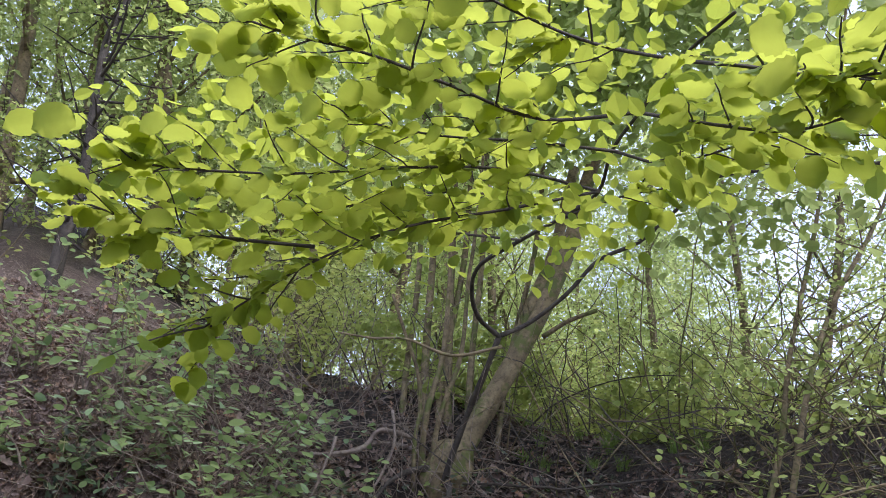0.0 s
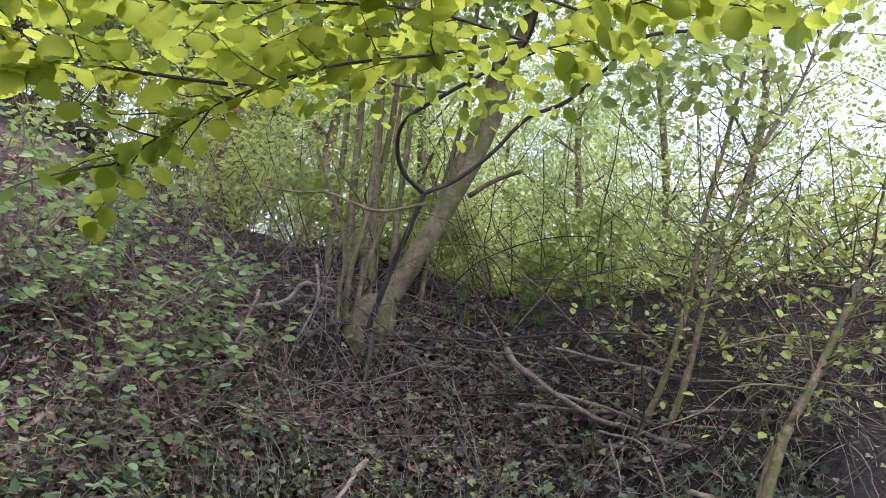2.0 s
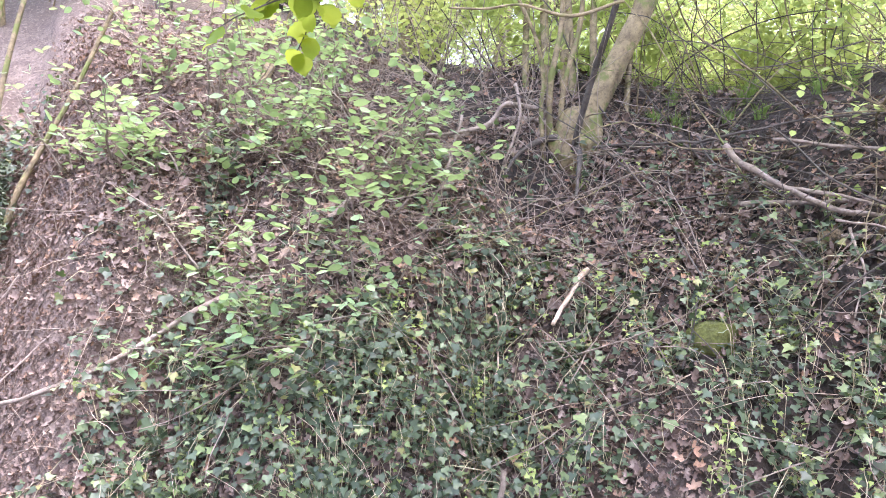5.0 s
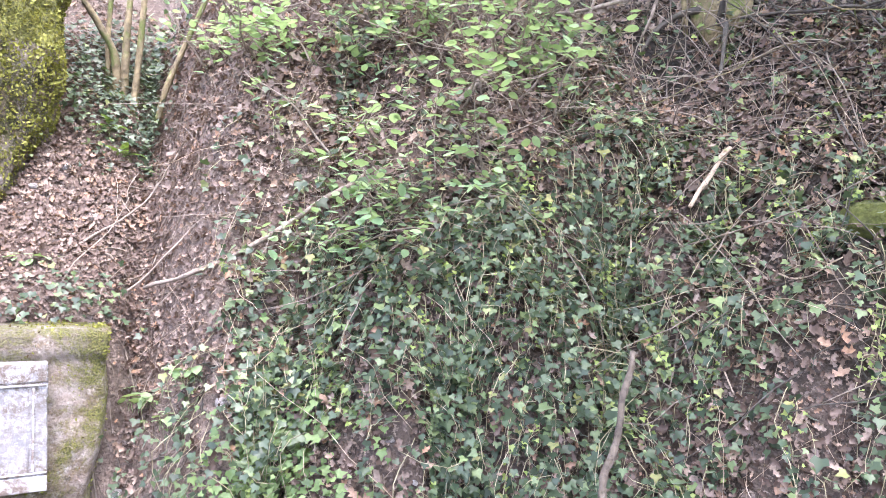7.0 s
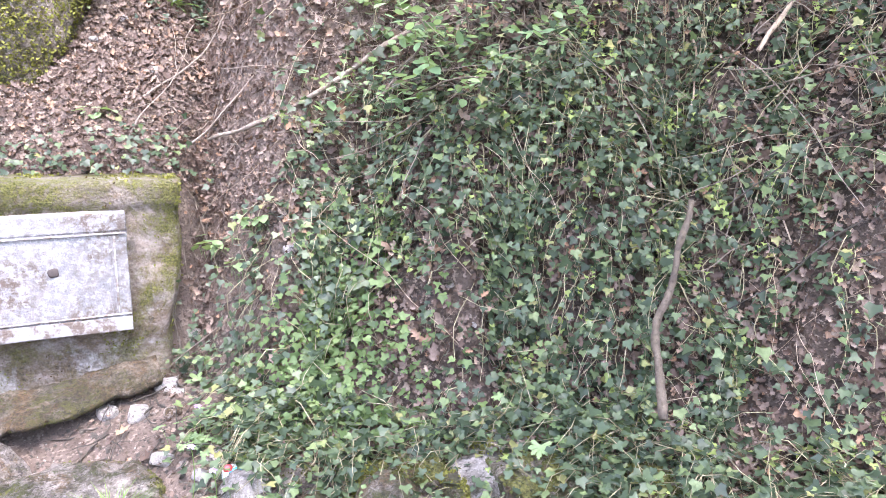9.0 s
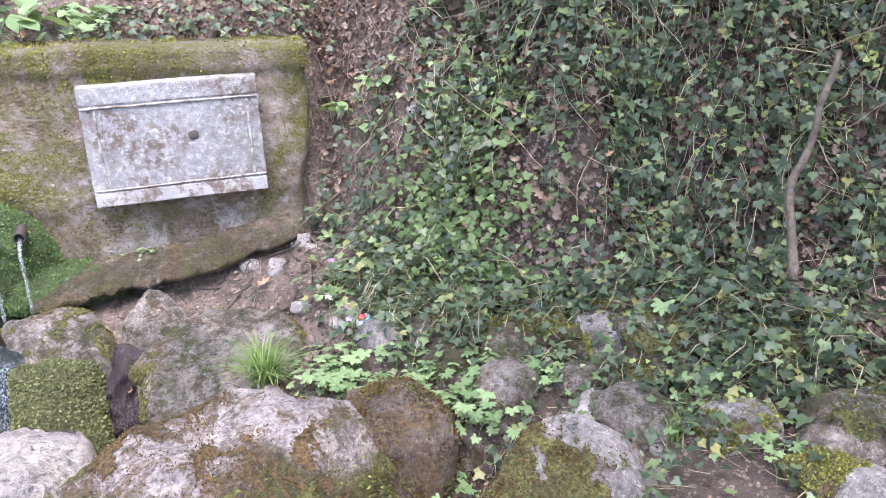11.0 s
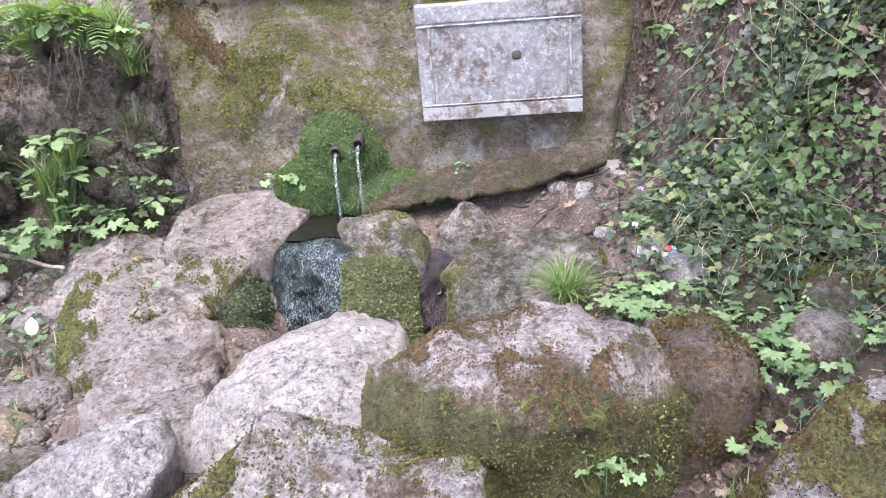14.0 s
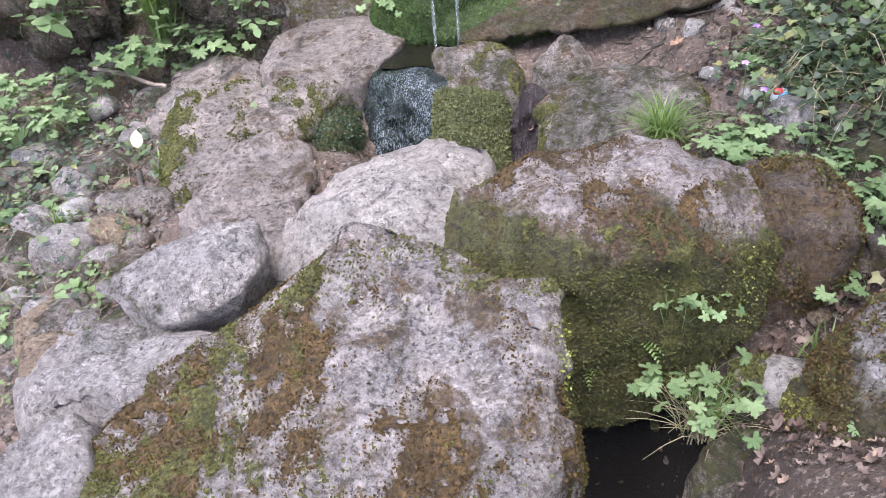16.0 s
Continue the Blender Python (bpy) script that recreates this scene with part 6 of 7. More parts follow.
def ivy_leaves(pos, g, rng, size, mat, label, spread=0.42):
    n = len(pos)
    nrm = g * 0.6 + np.array([0, -0.05, 0.55]) + rng.normal(size=(n, 3)) * spread
    tip = np.tile([[0.0, 0, -1]], (n, 1)) + rng.normal(size=(n, 3)) * 0.6 + g * 0.35
    v, f = scattered(IVY_LEAF, pos, nrm, tip, rng.uniform(*size, n) * np.where(rng.uniform(size=n) > 0.94, 1.5, 1.0))
    tagged(new("ivy", mesh_of("ivy", v, f, mat)), label, "ivy", kind="stuff")


def ivy_trails(n, seed, share, a0, a1, steps, size, label, mat, high=0.1, step=0.024):
    """Ivy shoots that hang down the bank, with leaves to either side of a thin stem."""
    rng = np.random.default_rng(seed)
    x, y = spots_for(rng, n, share, a0, a1)
    n = len(x)
    turn = rng.normal(size=n) * 0.9
    rise = rng.uniform(0.2, 1.0, n) ** 1.5 * high
    line, ups, ways = [], [], []
    for k in range(steps):
        g = normal_at(x, y)
        d = np.arctan2(g[:, 0], g[:, 1]) + turn
        turn = 0.92 * turn + rng.normal(size=n) * 0.4
        w = np.stack([np.sin(d), np.cos(d)], -1)
        lift = 0.012 + rise * np.sin(np.pi * (k + 0.5) / steps)
        line.append(np.stack([x, y, height(x, y)], -1) + g * lift[:, None])
        ups.append(g)
        move = step * np.clip(g[:, 2], 0.35, 1)
        x, y = x + w[:, 0] * move, y + w[:, 1] * move
    line, ups = np.stack(line, 1), np.stack(ups, 1)
    way = np.gradient(line, axis=1)
    way /= np.linalg.norm(way, axis=2)[..., None] + 1e-9
    side = np.cross(way, ups)
    # stems
    rad = rng.uniform(0.0011, 0.0022, n)[:, None, None]
    ring = np.stack([line + rad * (math.cos(q) * side + math.sin(q) * ups) for q in (0.5, 2.6, 4.7)], 2)
    ring = ring[:, ::2]
    m = ring.shape[1]
    v = ring.reshape(-1, 3)
    t, k, q = np.meshgrid(np.arange(n), np.arange(m - 1), np.arange(3), indexing="ij")
    b, q2 = (t * m + k) * 3, (q + 1) % 3
    tagged(new("vines", mesh_of("vines", v, np.stack([b + q, b + q2, b + 3 + q2, b + 3 + q], -1).reshape(-1, 4), VINE)), "thin pale stems of trailing ivy", "vines", kind="stuff")
    # leaves
    pos, up, sd = line[:, 1:].reshape(-1, 3), ups[:, 1:].reshape(-1, 3), side[:, 1:].reshape(-1, 3)
    keep = rng.uniform(size=len(pos)) > 0.22
    pos, up, sd = pos[keep], up[keep], sd[keep]
    m = len(pos)
    pos = pos + sd * (rng.choice([-1, 1], m) * rng.uniform(0.004, 0.035, m))[:, None] + up * rng.uniform(0.002, 0.03, m)[:, None]
    ivy_leaves(pos, up, rng, size, mat, label)


ivy_trails(6600, 201, cover, 10, 86, 12, (0.022, 0.044), "trailing ivy hanging in tangles down the bank", IVY, 0.2, 0.032)
ivy_trails(1000, 202, cover, 16, 86, 15, (0.015, 0.028), "young yellow-green ivy shoots over the older leaves", YOUNG_IVY, 0.14, 0.02)
def low_face(a, r, s):
    return cover(a, r, s) * (1 - smooth(0.6, 0.95, s))


ivy_trails(2600, 206, low_face, 13, 50, 12, (0.022, 0.042), "dense dark ivy on the steep face", IVY, 0.16, 0.03)
# a lower layer whose dark leaf colour stands for shade in the gaps
_r = np.random.default_rng(203)
_x, _y = spots_for(_r, 11000, cover, 10, 86)
_g = normal_at(_x, _y)
ivy_leaves(np.stack([_x, _y, height(_x, _y)], -1) + _g * _r.uniform(0.005, 0.03, len(_x))[:, None], _g, _r, (0.03, 0.055), DARK_IVY, "ivy leaves close on the earth, shade painted into their colour")


def foot_of(a, r, s):
    return 0.9 * smooth(20, 30, a) * smooth(-1.6, -1.1, s) * (1 - smooth(-0.2, 0.1, s))


def stony(a, r, s):
    return 0.62 * smooth(-34, -38, a) * smooth(1.8, 2.3, r) * (1 - smooth(3.7, 4.1, r))


ivy_trails(1700, 205, stony, -64, -31, 8, (0.009, 0.021), "small-leaved creeping weeds over the stony ground", GROUND_WEED, 0.05, 0.02)
ivy_trails(1900, 204, foot_of, 20, 75, 11, (0.022, 0.04), "ivy creeping over stones at the bank's foot", IVY, 0.06)


def litter(a0, a1, r0, r1, n, seed, label, size=(0.016, 0.036), lift=0.025):
    rng = np.random.default_rng(seed)
    x, y = polar(rng, n, a0, a1, r0, r1)
    path = np.degrees(np.arctan2(x, y)) + 2 * wave(x, y, 0.2, 97) < 14.5 - 6 * smooth(3.6, 4.2, np.hypot(x, y))
    bare = (np.degrees(np.arctan2(x, y)) > 22) & (wave(x, y, 0.6, 98) + 0.6 * wave(x, y, 0.25, 99) > 0.45)
    few = rng.uniform(size=n) > np.where(path & (np.hypot(x, y) < 3.6) & (x > -0.2), 0.85, np.where(bare, 0.6, 0.0))
    x, y = x[few], y[few]
    z = height(x, y)
    g = normal_at(x, y)
    ok = (y < WALL_Y - 0.02) | (y > WALL_Y + 0.25) | (x > 0.6) | (x < -1.6)
    x, y, z, g = x[ok], y[ok], z[ok], g[ok]
    n = len(x)
    pos = np.stack([x, y, z], -1) + g * rng.uniform(0.002, lift, n)[:, None]
    nrm = g + rng.normal(size=(n, 3)) * 0.33
    v, f = scattered(DRY_LEAF, pos, nrm, rng.normal(size=(n, 3)), rng.uniform(*size, n) * rng.choice([0.7, 1, 1.5], n, p=[0.4, 0.45, 0.15]))
    tagged(new("leaf_litter", mesh_of("leaf_litter", v, f, LITTER)), label, "dead leaves", kind="stuff")


litter(2, 60, 2.6, 6.0, 27000, 211, "brown dead leaves strewn over the bank", (0.02, 0.042))
litter(54, 92, 2.6, 5.5, 3500, 214, "sparse dead leaves on dark humus")
litter(-60, 75, 1.2, 3.6, 4500, 212, "brown dead leaves among the stones", (0.014, 0.034))
litter(95, 300, 0.8, 8.0, 5000, 217, "scattered dead leaves on trodden earth", (0.02, 0.045))
litter(-35, 70, 0.5, 1.6, 350, 218, "a few dead leaves on trodden earth")
litter(16, 70, 2.7, 4.7, 13000, 219, "curled reddish dead leaves caught in the ivy", (0.024, 0.05), 0.07)
litter(-3, 26, 3.45, 5.6, 27000, 216, "brown dead leaves thick beside the wall", (0.014, 0.034))
litter(8, 36, 1.4, 2.1, 900, 215, "dead leaves caught between boulders")
litter(-60, 0, 3.7, 6, 5000, 213, "dead leaves above the wall")


def brush(name, label, a0, a1, r0, r1, n, seed, mat, length=(0.25, 0.9), thick=(0.002, 0.006), stand=0.35):
    rng = np.random.default_rng(seed)
    x, y = polar(rng, n, a0, a1, r0, r1)
    pieces = []
    for i in range(n):
        p = np.array([x[i], y[i], float(height(x[i], y[i])) + rng.uniform(0.0, 0.05)])
        g = normal_at(x[i:i + 1], y[i:i + 1])[0]
        w = rng.normal(size=3)
        w = w - g * (w @ g) * 0.9 + g * stand * rng.uniform(0, 1) + np.array([0, 0, -0.15])
        t = twig_of(rng, p, w, rng.uniform(*length), 0.35, 0.04)
        for q in t:
            q[2] = max(q[2], float(height(q[0], q[1])) + 0.008)
        r = rng.uniform(*thick)
        pieces.append(tube(t, r, r * 0.5, 3, 2))
    if name == "brushwood":
        heap = thing(name, (float(x.mean()), float(y.mean()), float(height(x.mean(), y.mean()))), label, "brushwood")
        for v, f in pieces:
            part("branch", mesh_of("branch", v, f, mat), heap)
        return
    v, f = join(pieces)
    tagged(new(name, mesh_of(name, v, f, mat)), label, "twigs", kind="stuff")


brush("twigs", "tangle of dead grey-brown twigs on the bank", 26, 56, 3.4, 5.6, 330, 221, TWIG, (0.3, 1.0), (0.0015, 0.0042))
brush("twigs", "dark tangle of dead twigs over black humus", 52, 90, 3.2, 5.6, 420, 231, DARK_BARK, (0.3, 1.0), (0.0015, 0.005), 0.5)
brush("twigs", "fallen twigs lying on the leaf-strewn slope", 4, 34, 3.4, 5.6, 170, 222, TWIG, (0.2, 0.8), (0.002, 0.005), 0.15)
brush("twigs", "fallen twigs on the steep leafy slope", 8, 24, 3.6, 4.8, 150, 232, TWIG, (0.1, 0.5), (0.0015, 0.004), 0.1)
brush("vines", "thin hanging ivy vines and roots", 16, 84, 2.85, 4.3, 330, 223, PALE_TWIG, (0.25, 0.8), (0.001, 0.0022), 0.5)
brush("brushwood", "dark brushwood heaped along the bank's crest", 52, 90, 3.9, 5.4, 240, 224, DARK_BARK, (0.4, 1.4), (0.002, 0.008), 0.9)

brush("twigs", "pale dead stems tangled over the ivy bank", 22, 60, 3.3, 4.7, 60, 233, PALE_TWIG, (0.25, 0.7), (0.0012, 0.0026), 0.5)
brush("twigs", "tangle of dead grey twigs below the crest", 46, 84, 3.3, 4.7, 130, 234, TWIG, (0.4, 1.1), (0.0015, 0.005), 0.6)
brush("brushwood", "bare thin grey shoots standing on the slope", 30, 52, 3.9, 5.3, 190, 225, TWIG, (0.5, 1.3), (0.002, 0.005), 2.2)
brush("brushwood", "thin upright shoots along the crest", 52, 88, 4.3, 6.5, 150, 226, BARK, (0.7, 1.9), (0.003, 0.008), 3.0)
brush("twigs", "twigs and bark on the stony ground", -60, -25, 1.6, 3.6, 120, 227, TWIG, (0.08, 0.3), (0.0015, 0.005), 0.1)
brush("twigs", "twigs and bark strewn on the path", 2, 24, 2.5, 3.6, 290, 228, DARK_BARK, (0.06, 0.25), (0.0015, 0.005), 0.1)

# ---- single plants ----
def palmate(lobes=5, teeth=True):
    """A lobed, notched herb leaf on its stalk, rising from the origin."""
    out = []
    for i in range(lobes):
        mid = radians(-118 + 236 * i / (lobes - 1))
        half = radians(236 / (lobes - 1) / 2)
        for k, r in ((-0.95, 0.56), (-0.68, 0.86), (-0.45, 0.8), (-0.15, 1.0), (0.15, 0.99), (0.45, 0.8), (0.68, 0.86)):
            a = mid + k * half
            long_ = 1.0 if i == lobes // 2 else 0.9
            out.append((0.36 * r * long_ * math.sin(a), 0.36 * r * long_ * math.cos(a), 0.05 * r - 0.07 * r * r + 0.02 * math.sin(9 * a)))
    out.append((0.0, -0.03, 0.0))
    v, f = fan(out, (0, 0.02, -0.015))
    tilt = radians(-18)
    v = np.stack([v[:, 0], v[:, 1] * math.cos(tilt) - v[:, 2] * math.sin(tilt), v[:, 1] * math.sin(tilt) + v[:, 2] * math.cos(tilt)], -1) + np.array([0, 0.52, 0.78])
    sv, sf = tube([(0, 0, 0), (0, 0.12, 0.4), (0, 0.34, 0.68), (0, 0.52, 0.78)], 0.012, 0.008, 4, 3)
    return join([(v, f), (sv, sf)])


def oval_on_stalk():
    v, f = OVAL_LEAF
    tilt = radians(-25)
    v = v * 0.75
    v = np.stack([v[:, 0], v[:, 1] * math.cos(tilt) - v[:, 2] * math.sin(tilt), v[:, 1] * math.sin(tilt) + v[:, 2] * math.cos(tilt)], -1) + np.array([0, 0.3, 0.75])
    sv, sf = tube([(0, 0, 0), (0, 0.05, 0.45), (0, 0.3, 0.75)], 0.014, 0.008, 4, 2)
    return join([(v, f), (sv, sf)])


HERB_LEAVES = [mesh_of("leaf", *palmate(5), HERB), mesh_of("leaf", *palmate(7), HERB), mesh_of("leaf", *oval_on_stalk(), HERB)]


def herb(x, y, size, n, seed, label="low green herb with lobed leaves", shapes=(0, 1), z=None, lean=(0, 0), group="herbs among the stones"):
    rg = np.random.default_rng(seed)
    z = float(height(x, y)) if z is None else z
    t = thing("herb", (x, y, z), label, "plant", group)
    for i in range(int(2.6 * n)):
        m = Matrix.Translation((x + rg.normal() * size * 0.45, y + rg.normal() * size * 0.36, z - 0.01)) @ Euler((radians(rg.uniform(-25, 22) + lean[0]), radians(rg.uniform(-18, 18) + lean[1]), rg.uniform(0, 6.28))).to_matrix().to_4x4()
        s = size * rg.uniform(0.3, 0.72)
        ob = part("leaf", HERB_LEAVES[shapes[int(rg.integers(len(shapes)))]], t)
        ob.matrix_basis = m @ Matrix.Scale(s, 4)
    return t


for k, (x, y, s, n) in enumerate([(0.43, 2.38, 0.15, 14), (0.53, 2.24, 0.13, 10), (0.86, 2.06, 0.16, 16), (0.95, 2.2, 0.13, 10), (0.71, 1.92, 0.12, 9), (1.02, 2.14, 0.12, 9), (0.54, 2.91, 0.12, 9), (0.74, 2.25, 0.15, 12),
                                  (0.70, 2.62, 0.12, 9), (0.86, 2.72, 0.12, 9), (1.77, 2.3, 0.2, 14), (1.5, 2.42, 0.13, 8), (1.46, 2.12, 0.13, 9), (1.2, 2.3, 0.12, 8), (1.0, 2.55, 0.12, 9), (1.35, 1.75, 0.13, 8), (0.62, 2.42, 0.13, 8), (0.45, 2.45, 0.14, 10), (0.58, 2.25, 0.14, 10), (0.76, 2.09, 0.15, 12), (1.13, 2.08, 0.12, 9), (0.61, 3.01, 0.13, 9), (1.61, 2.46, 0.13, 9), (1.56, 1.83, 0.13, 9), (1.54, 1.5, 0.13, 9), (0.6, 1.66, 0.09, 8), (0.72, 1.5, 0.1, 8)]):
    herb(x, y, s, int(1.6 * n), 300 + k)
for k, (x, y, s, n) in enumerate([(0.79, 3.45, 0.13, 10), (0.75, 3.62, 0.14, 12), (0.87, 3.42, 0.13, 10), (0.66, 3.42, 0.12, 8), (0.62, 3.3, 0.1, 6)]):
    herb(x, y, s, n, 320 + k, "pale green herb beside the wall's end", (2, 0), group="herbs by the wall")
for k in range(10):
    x = -1.5 + 0.125 * k
    herb(x, 3.86 + 0.12 * ((k * 7) % 5) / 4, 0.19 + 0.04 * (k % 3), 11 if k < 10 else 6, 340 + k, "bushy green weed growing above the wall", (0, 1, 2), group="weeds above the wall")
for k, (x, y, s_) in enumerate([(1.41, 3.53, 0.13), (1.48, 3.44, 0.12), (1.37, 3.58, 0.11), (1.54, 3.48, 0.13), (1.64, 3.26, 0.12), (0.27, 4.02, 0.1), (0.86, 4.67, 0.09)]):
    herb(x, y, s_, 9, 500 + k, "light green herb on the leafy slope", (2, 0), group="herbs on the slope")
herb(-0.98, 3.36, 0.13, 9, 361, "small bright herb in the moss by the pipes", (0,), z=0.33)
herb(-0.2, 3.4, 0.07, 6, 362, "tiny herb on the mossy gutter", (0,), z=0.37)
herb(0.27, 1.62, 0.17, 14, 363, "lobed bright green herb on the boulder's foot", (0, 1), z=-0.16)
herb(0.26, 1.7, 0.12, 8, 364, "lobed herb growing from a cleft in the mossy boulder", (0,), z=0.1)
for k, (x, y, s, n) in enumerate([(-1.72, 1.87, 0.12, 9), (-2.5, 3.0, 0.16, 14), (-2.06, 2.3, 0.13, 10), (-2.2, 2.6, 0.13, 12), (-2.35, 2.3, 0.14, 12), (-2.05, 1.95, 0.12, 10), (-2.5, 2.6, 0.14, 10), (-1.62, 2.36, 0.09, 7), (-2.1, 2.9, 0.1, 7), (-1.0, 2.22, 0.06, 4), (-1.13, 1.1, 0.06, 5), (-1.98, 3.44, 0.13, 8), (-1.72, 3.47, 0.1, 6), (-2.3, 3.4, 0.13, 9), (-2.6, 2.1, 0.14, 11), (-2.2, 2.05, 0.12, 10), (-1.9, 1.7, 0.11, 9), (-2.7, 2.9, 0.14, 11), (-2.45, 3.2, 0.12, 9), (-1.95, 2.75, 0.09, 7), (-2.4, 1.7, 0.13, 10)]):
    herb(x, y, s, n, 370 + k, "low green weed among pebbles", (0, 2, 2), group="weeds on the stony ground")


def blades(n, length, seed, droop=1.0, width=0.004):
    rg = np.random.default_rng(seed)
    pieces = []
    for _ in range(n):
        a = rg.uniform(0, 6.28)
        l = length * rg.uniform(0.5, 1.1)
        o = rg.normal(size=2) * length * 0.12
        out = rg.uniform(0.15, 0.75) * droop
        rows = []
        for k in range(5):
            t = k / 4
            r = l * out * t ** 1.6
            z = l * (t - 0.45 * out * t * t)
            w = width * (1 - t ** 2) + 0.0003
            rows += [(o[0] + r * math.cos(a) - w * math.sin(a), o[1] + r * math.sin(a) + w * math.cos(a), z), (o[0] + r * math.cos(a) + w * math.sin(a), o[1] + r * math.sin(a) - w * math.cos(a), z)]
        pieces.append((np.array(rows), np.array([(2 * k, 2 * k + 1, 2 * k + 3) for k in range(4)] + [(2 * k, 2 * k + 3, 2 * k + 2) for k in range(4)])))
    return join(pieces)


def tuft(x, y, z, n, length, seed, mat=GRASS, label="tuft of fresh green grass", droop=1.0, width=0.0035):
    v, f = blades(n, length, seed, droop, width)
    ob = new("grass_tuft", mesh_of("grass_tuft", v, f, mat))
    ob.location = (x, y, (float(height(x, y)) if z is None else z) - 0.01)
    return tagged(ob, label, "grass", "grass tufts")


tuft(0.2, 2.5, 0.2, 210, 0.19, 1, droop=1.7, width=0.0026)
tuft(0.62, 1.75, None, 34, 0.17, 2, width=0.004)
tuft(-2.05, 3.36, 0.2, 60, 0.24, 3, width=0.006)
tuft(0.32, 1.6, -0.26, 110, 0.2, 5, STRAW, "tuft of dry and green grass hanging into the gully", 1.5, 0.002)
tuft(0.33, 1.62, -0.22, 90, 0.17, 6, GRASS, "grass hanging below the mossy boulder", 1.4, 0.002)
tuft(-1.75, 3.66, 0.8, 120, 0.26, 7, GRASS, "long grass hanging over the earth bank", 1.5)
tuft(-1.67, 2.5, None, 50, 0.17, 8)
tuft(0.74, 1.38, None, 24, 0.18, 9, width=0.006)
tuft(-2.3, 3.55, 0.75, 90, 0.22, 10, GRASS, "grass on the lip of the earth bank", 1.4)
tuft(1.28, 1.7, None, 40, 0.12, 11)


tuft(-2.55, 3.32, 0.95, 120, 0.3, 12, GRASS, "long grass hanging over the earth bank", 1.6)
tuft(-2.05, 3.5, 1.0, 120, 0.26, 13, GRASS, "long grass hanging over the earth bank", 1.5)
tuft(-1.66, 3.5, 0.55, 70, 0.2, 14, GRASS, "grass growing from the earth beside the wall", 1.4)
tuft(-2.0, 2.2, None, 60, 0.13, 16, GRASS)
tuft(-1.7, 2.15, None, 60, 0.12, 17, GRASS)
for k, (x, y, z) in enumerate([(-1.72, 3.52, 0.98), (-1.9, 3.5, 1.02), (-2.15, 3.46, 1.02), (-2.4, 3.4, 1.0), (-2.7, 3.3, 1.08), (-2.95, 3.2, 1.1), (-1.95, 3.36, 0.2), (-2.1, 3.34, 0.3), (-2.5, 3.2, 0.55), (-1.68, 3.42, 0.3), (-2.75, 3.1, 0.7)]):
    herb(x, y, 0.12 + 0.03 * (k % 3), 10, 420 + k, "green weed rooted in the earth bank", (0, 2, 1), z=z, lean=(18, 0), group="weeds on the earth bank")


for k, (x, y, z) in enumerate([(-2.26, 3.25, 0.06), (-2.45, 3.1, 0.0), (-2.1, 3.3, 0.1), (-2.65, 3.0, 0.0), (-1.85, 3.42, 0.1), (-2.35, 2.85, -0.05), (-2.6, 2.7, -0.05)]):
    herb(x, y, 0.2, 12, 450 + k, "bushy bright green weed at the foot of the earth bank", (0, 1), z=z, group="weeds on the stony ground")


def fern(x, y, z, n, length, seed, turn, group="small ferns"):
    rg = np.random.default_rng(seed)
    t = thing("fern", (x, y, z), "small fern with toothed fronds", "fern", group)
    for i in range(n):
        pieces = []
        for k in range(12):
            u = k / 11
            for s in (-1, 1):
                w = 0.2 * (1 - u) ** 0.7 + 0.03
                pieces.append((np.array([(0, u, 0.25 * u - 0.5 * u * u), (s * w, u + 0.05, 0.25 * u - 0.5 * u * u - 0.03), (s * w * 0.9, u + 0.10, 0.25 * u - 0.5 * u * u - 0.03), (0, u + 0.06, 0.25 * u - 0.5 * u * u)]), np.array([(0, 1, 2), (0, 2, 3)])))
        v, f = join(pieces)
        ob = part("frond", mesh_of("frond", v, f, GRASS, False), t)
        ob.matrix_basis = Matrix.Translation((x, y, z)) @ Euler((radians(rg.uniform(-10, 40)), 0, radians(turn + rg.uniform(-80, 80)))).to_matrix().to_4x4() @ Matrix.Scale(length * rg.uniform(0.7, 1.1), 4)


fern(0.12, 1.73, -0.02, 5, 0.12, 1, 180)
fern(-0.02, 1.72, -0.12, 5, 0.1, 2, 180)
fern(0.69, 4.82, float(height(0.69, 4.82)), 6, 0.15, 3, 180)
fern(0.72, 4.7, float(height(0.72, 4.7)), 5, 0.13, 4, 180)


def succulent_patch(x, y, z, rx, rz, n, seed, label):
    """A mat of tiny round yellow-green leaves on the boulder's face."""
    rg = np.random.default_rng(seed)
    px, pz = rg.normal(size=n) * rx * 0.5, rg.normal(size=n) * rz * 0.5
    pos = np.stack([x + px, y - rg.uniform(0.0, 0.02, n), z + pz], -1)
    v, f = scattered(OVAL_LEAF, pos, rg.normal(size=(n, 3)) * 0.5 + np.array([0, -0.8, 0.5]), rg.normal(size=(n, 3)), rg.uniform(0.005, 0.01, n))
    tagged(new("stonecrop", mesh_of("stonecrop", v, f, STONECROP)), label, "plant", kind="stuff")


STONECROP = leaf_mat("stonecrop leaves", (0.15, 0.17, 0.04), (0.3, 0.32, 0.09), (0.25, 0.3, 0.05), 0.2, 0.08)
succulent_patch(0.2, 1.755, 0.2, 0.12, 0.06, 420, 1, "yellow-green stonecrop on the mossy face")
succulent_patch(0.37, 1.775, 0.12, 0.045, 0.16, 260, 2, "trailing stonecrop on the mossy face")
succulent_patch(0.0, 1.745, -0.04, 0.04, 0.14, 200, 3, "small stonecrop low on the mossy face")
succulent_patch(-0.06, 1.33, 0.05, 0.015, 0.22, 320, 4, "line of stonecrop down the boulder's edge")


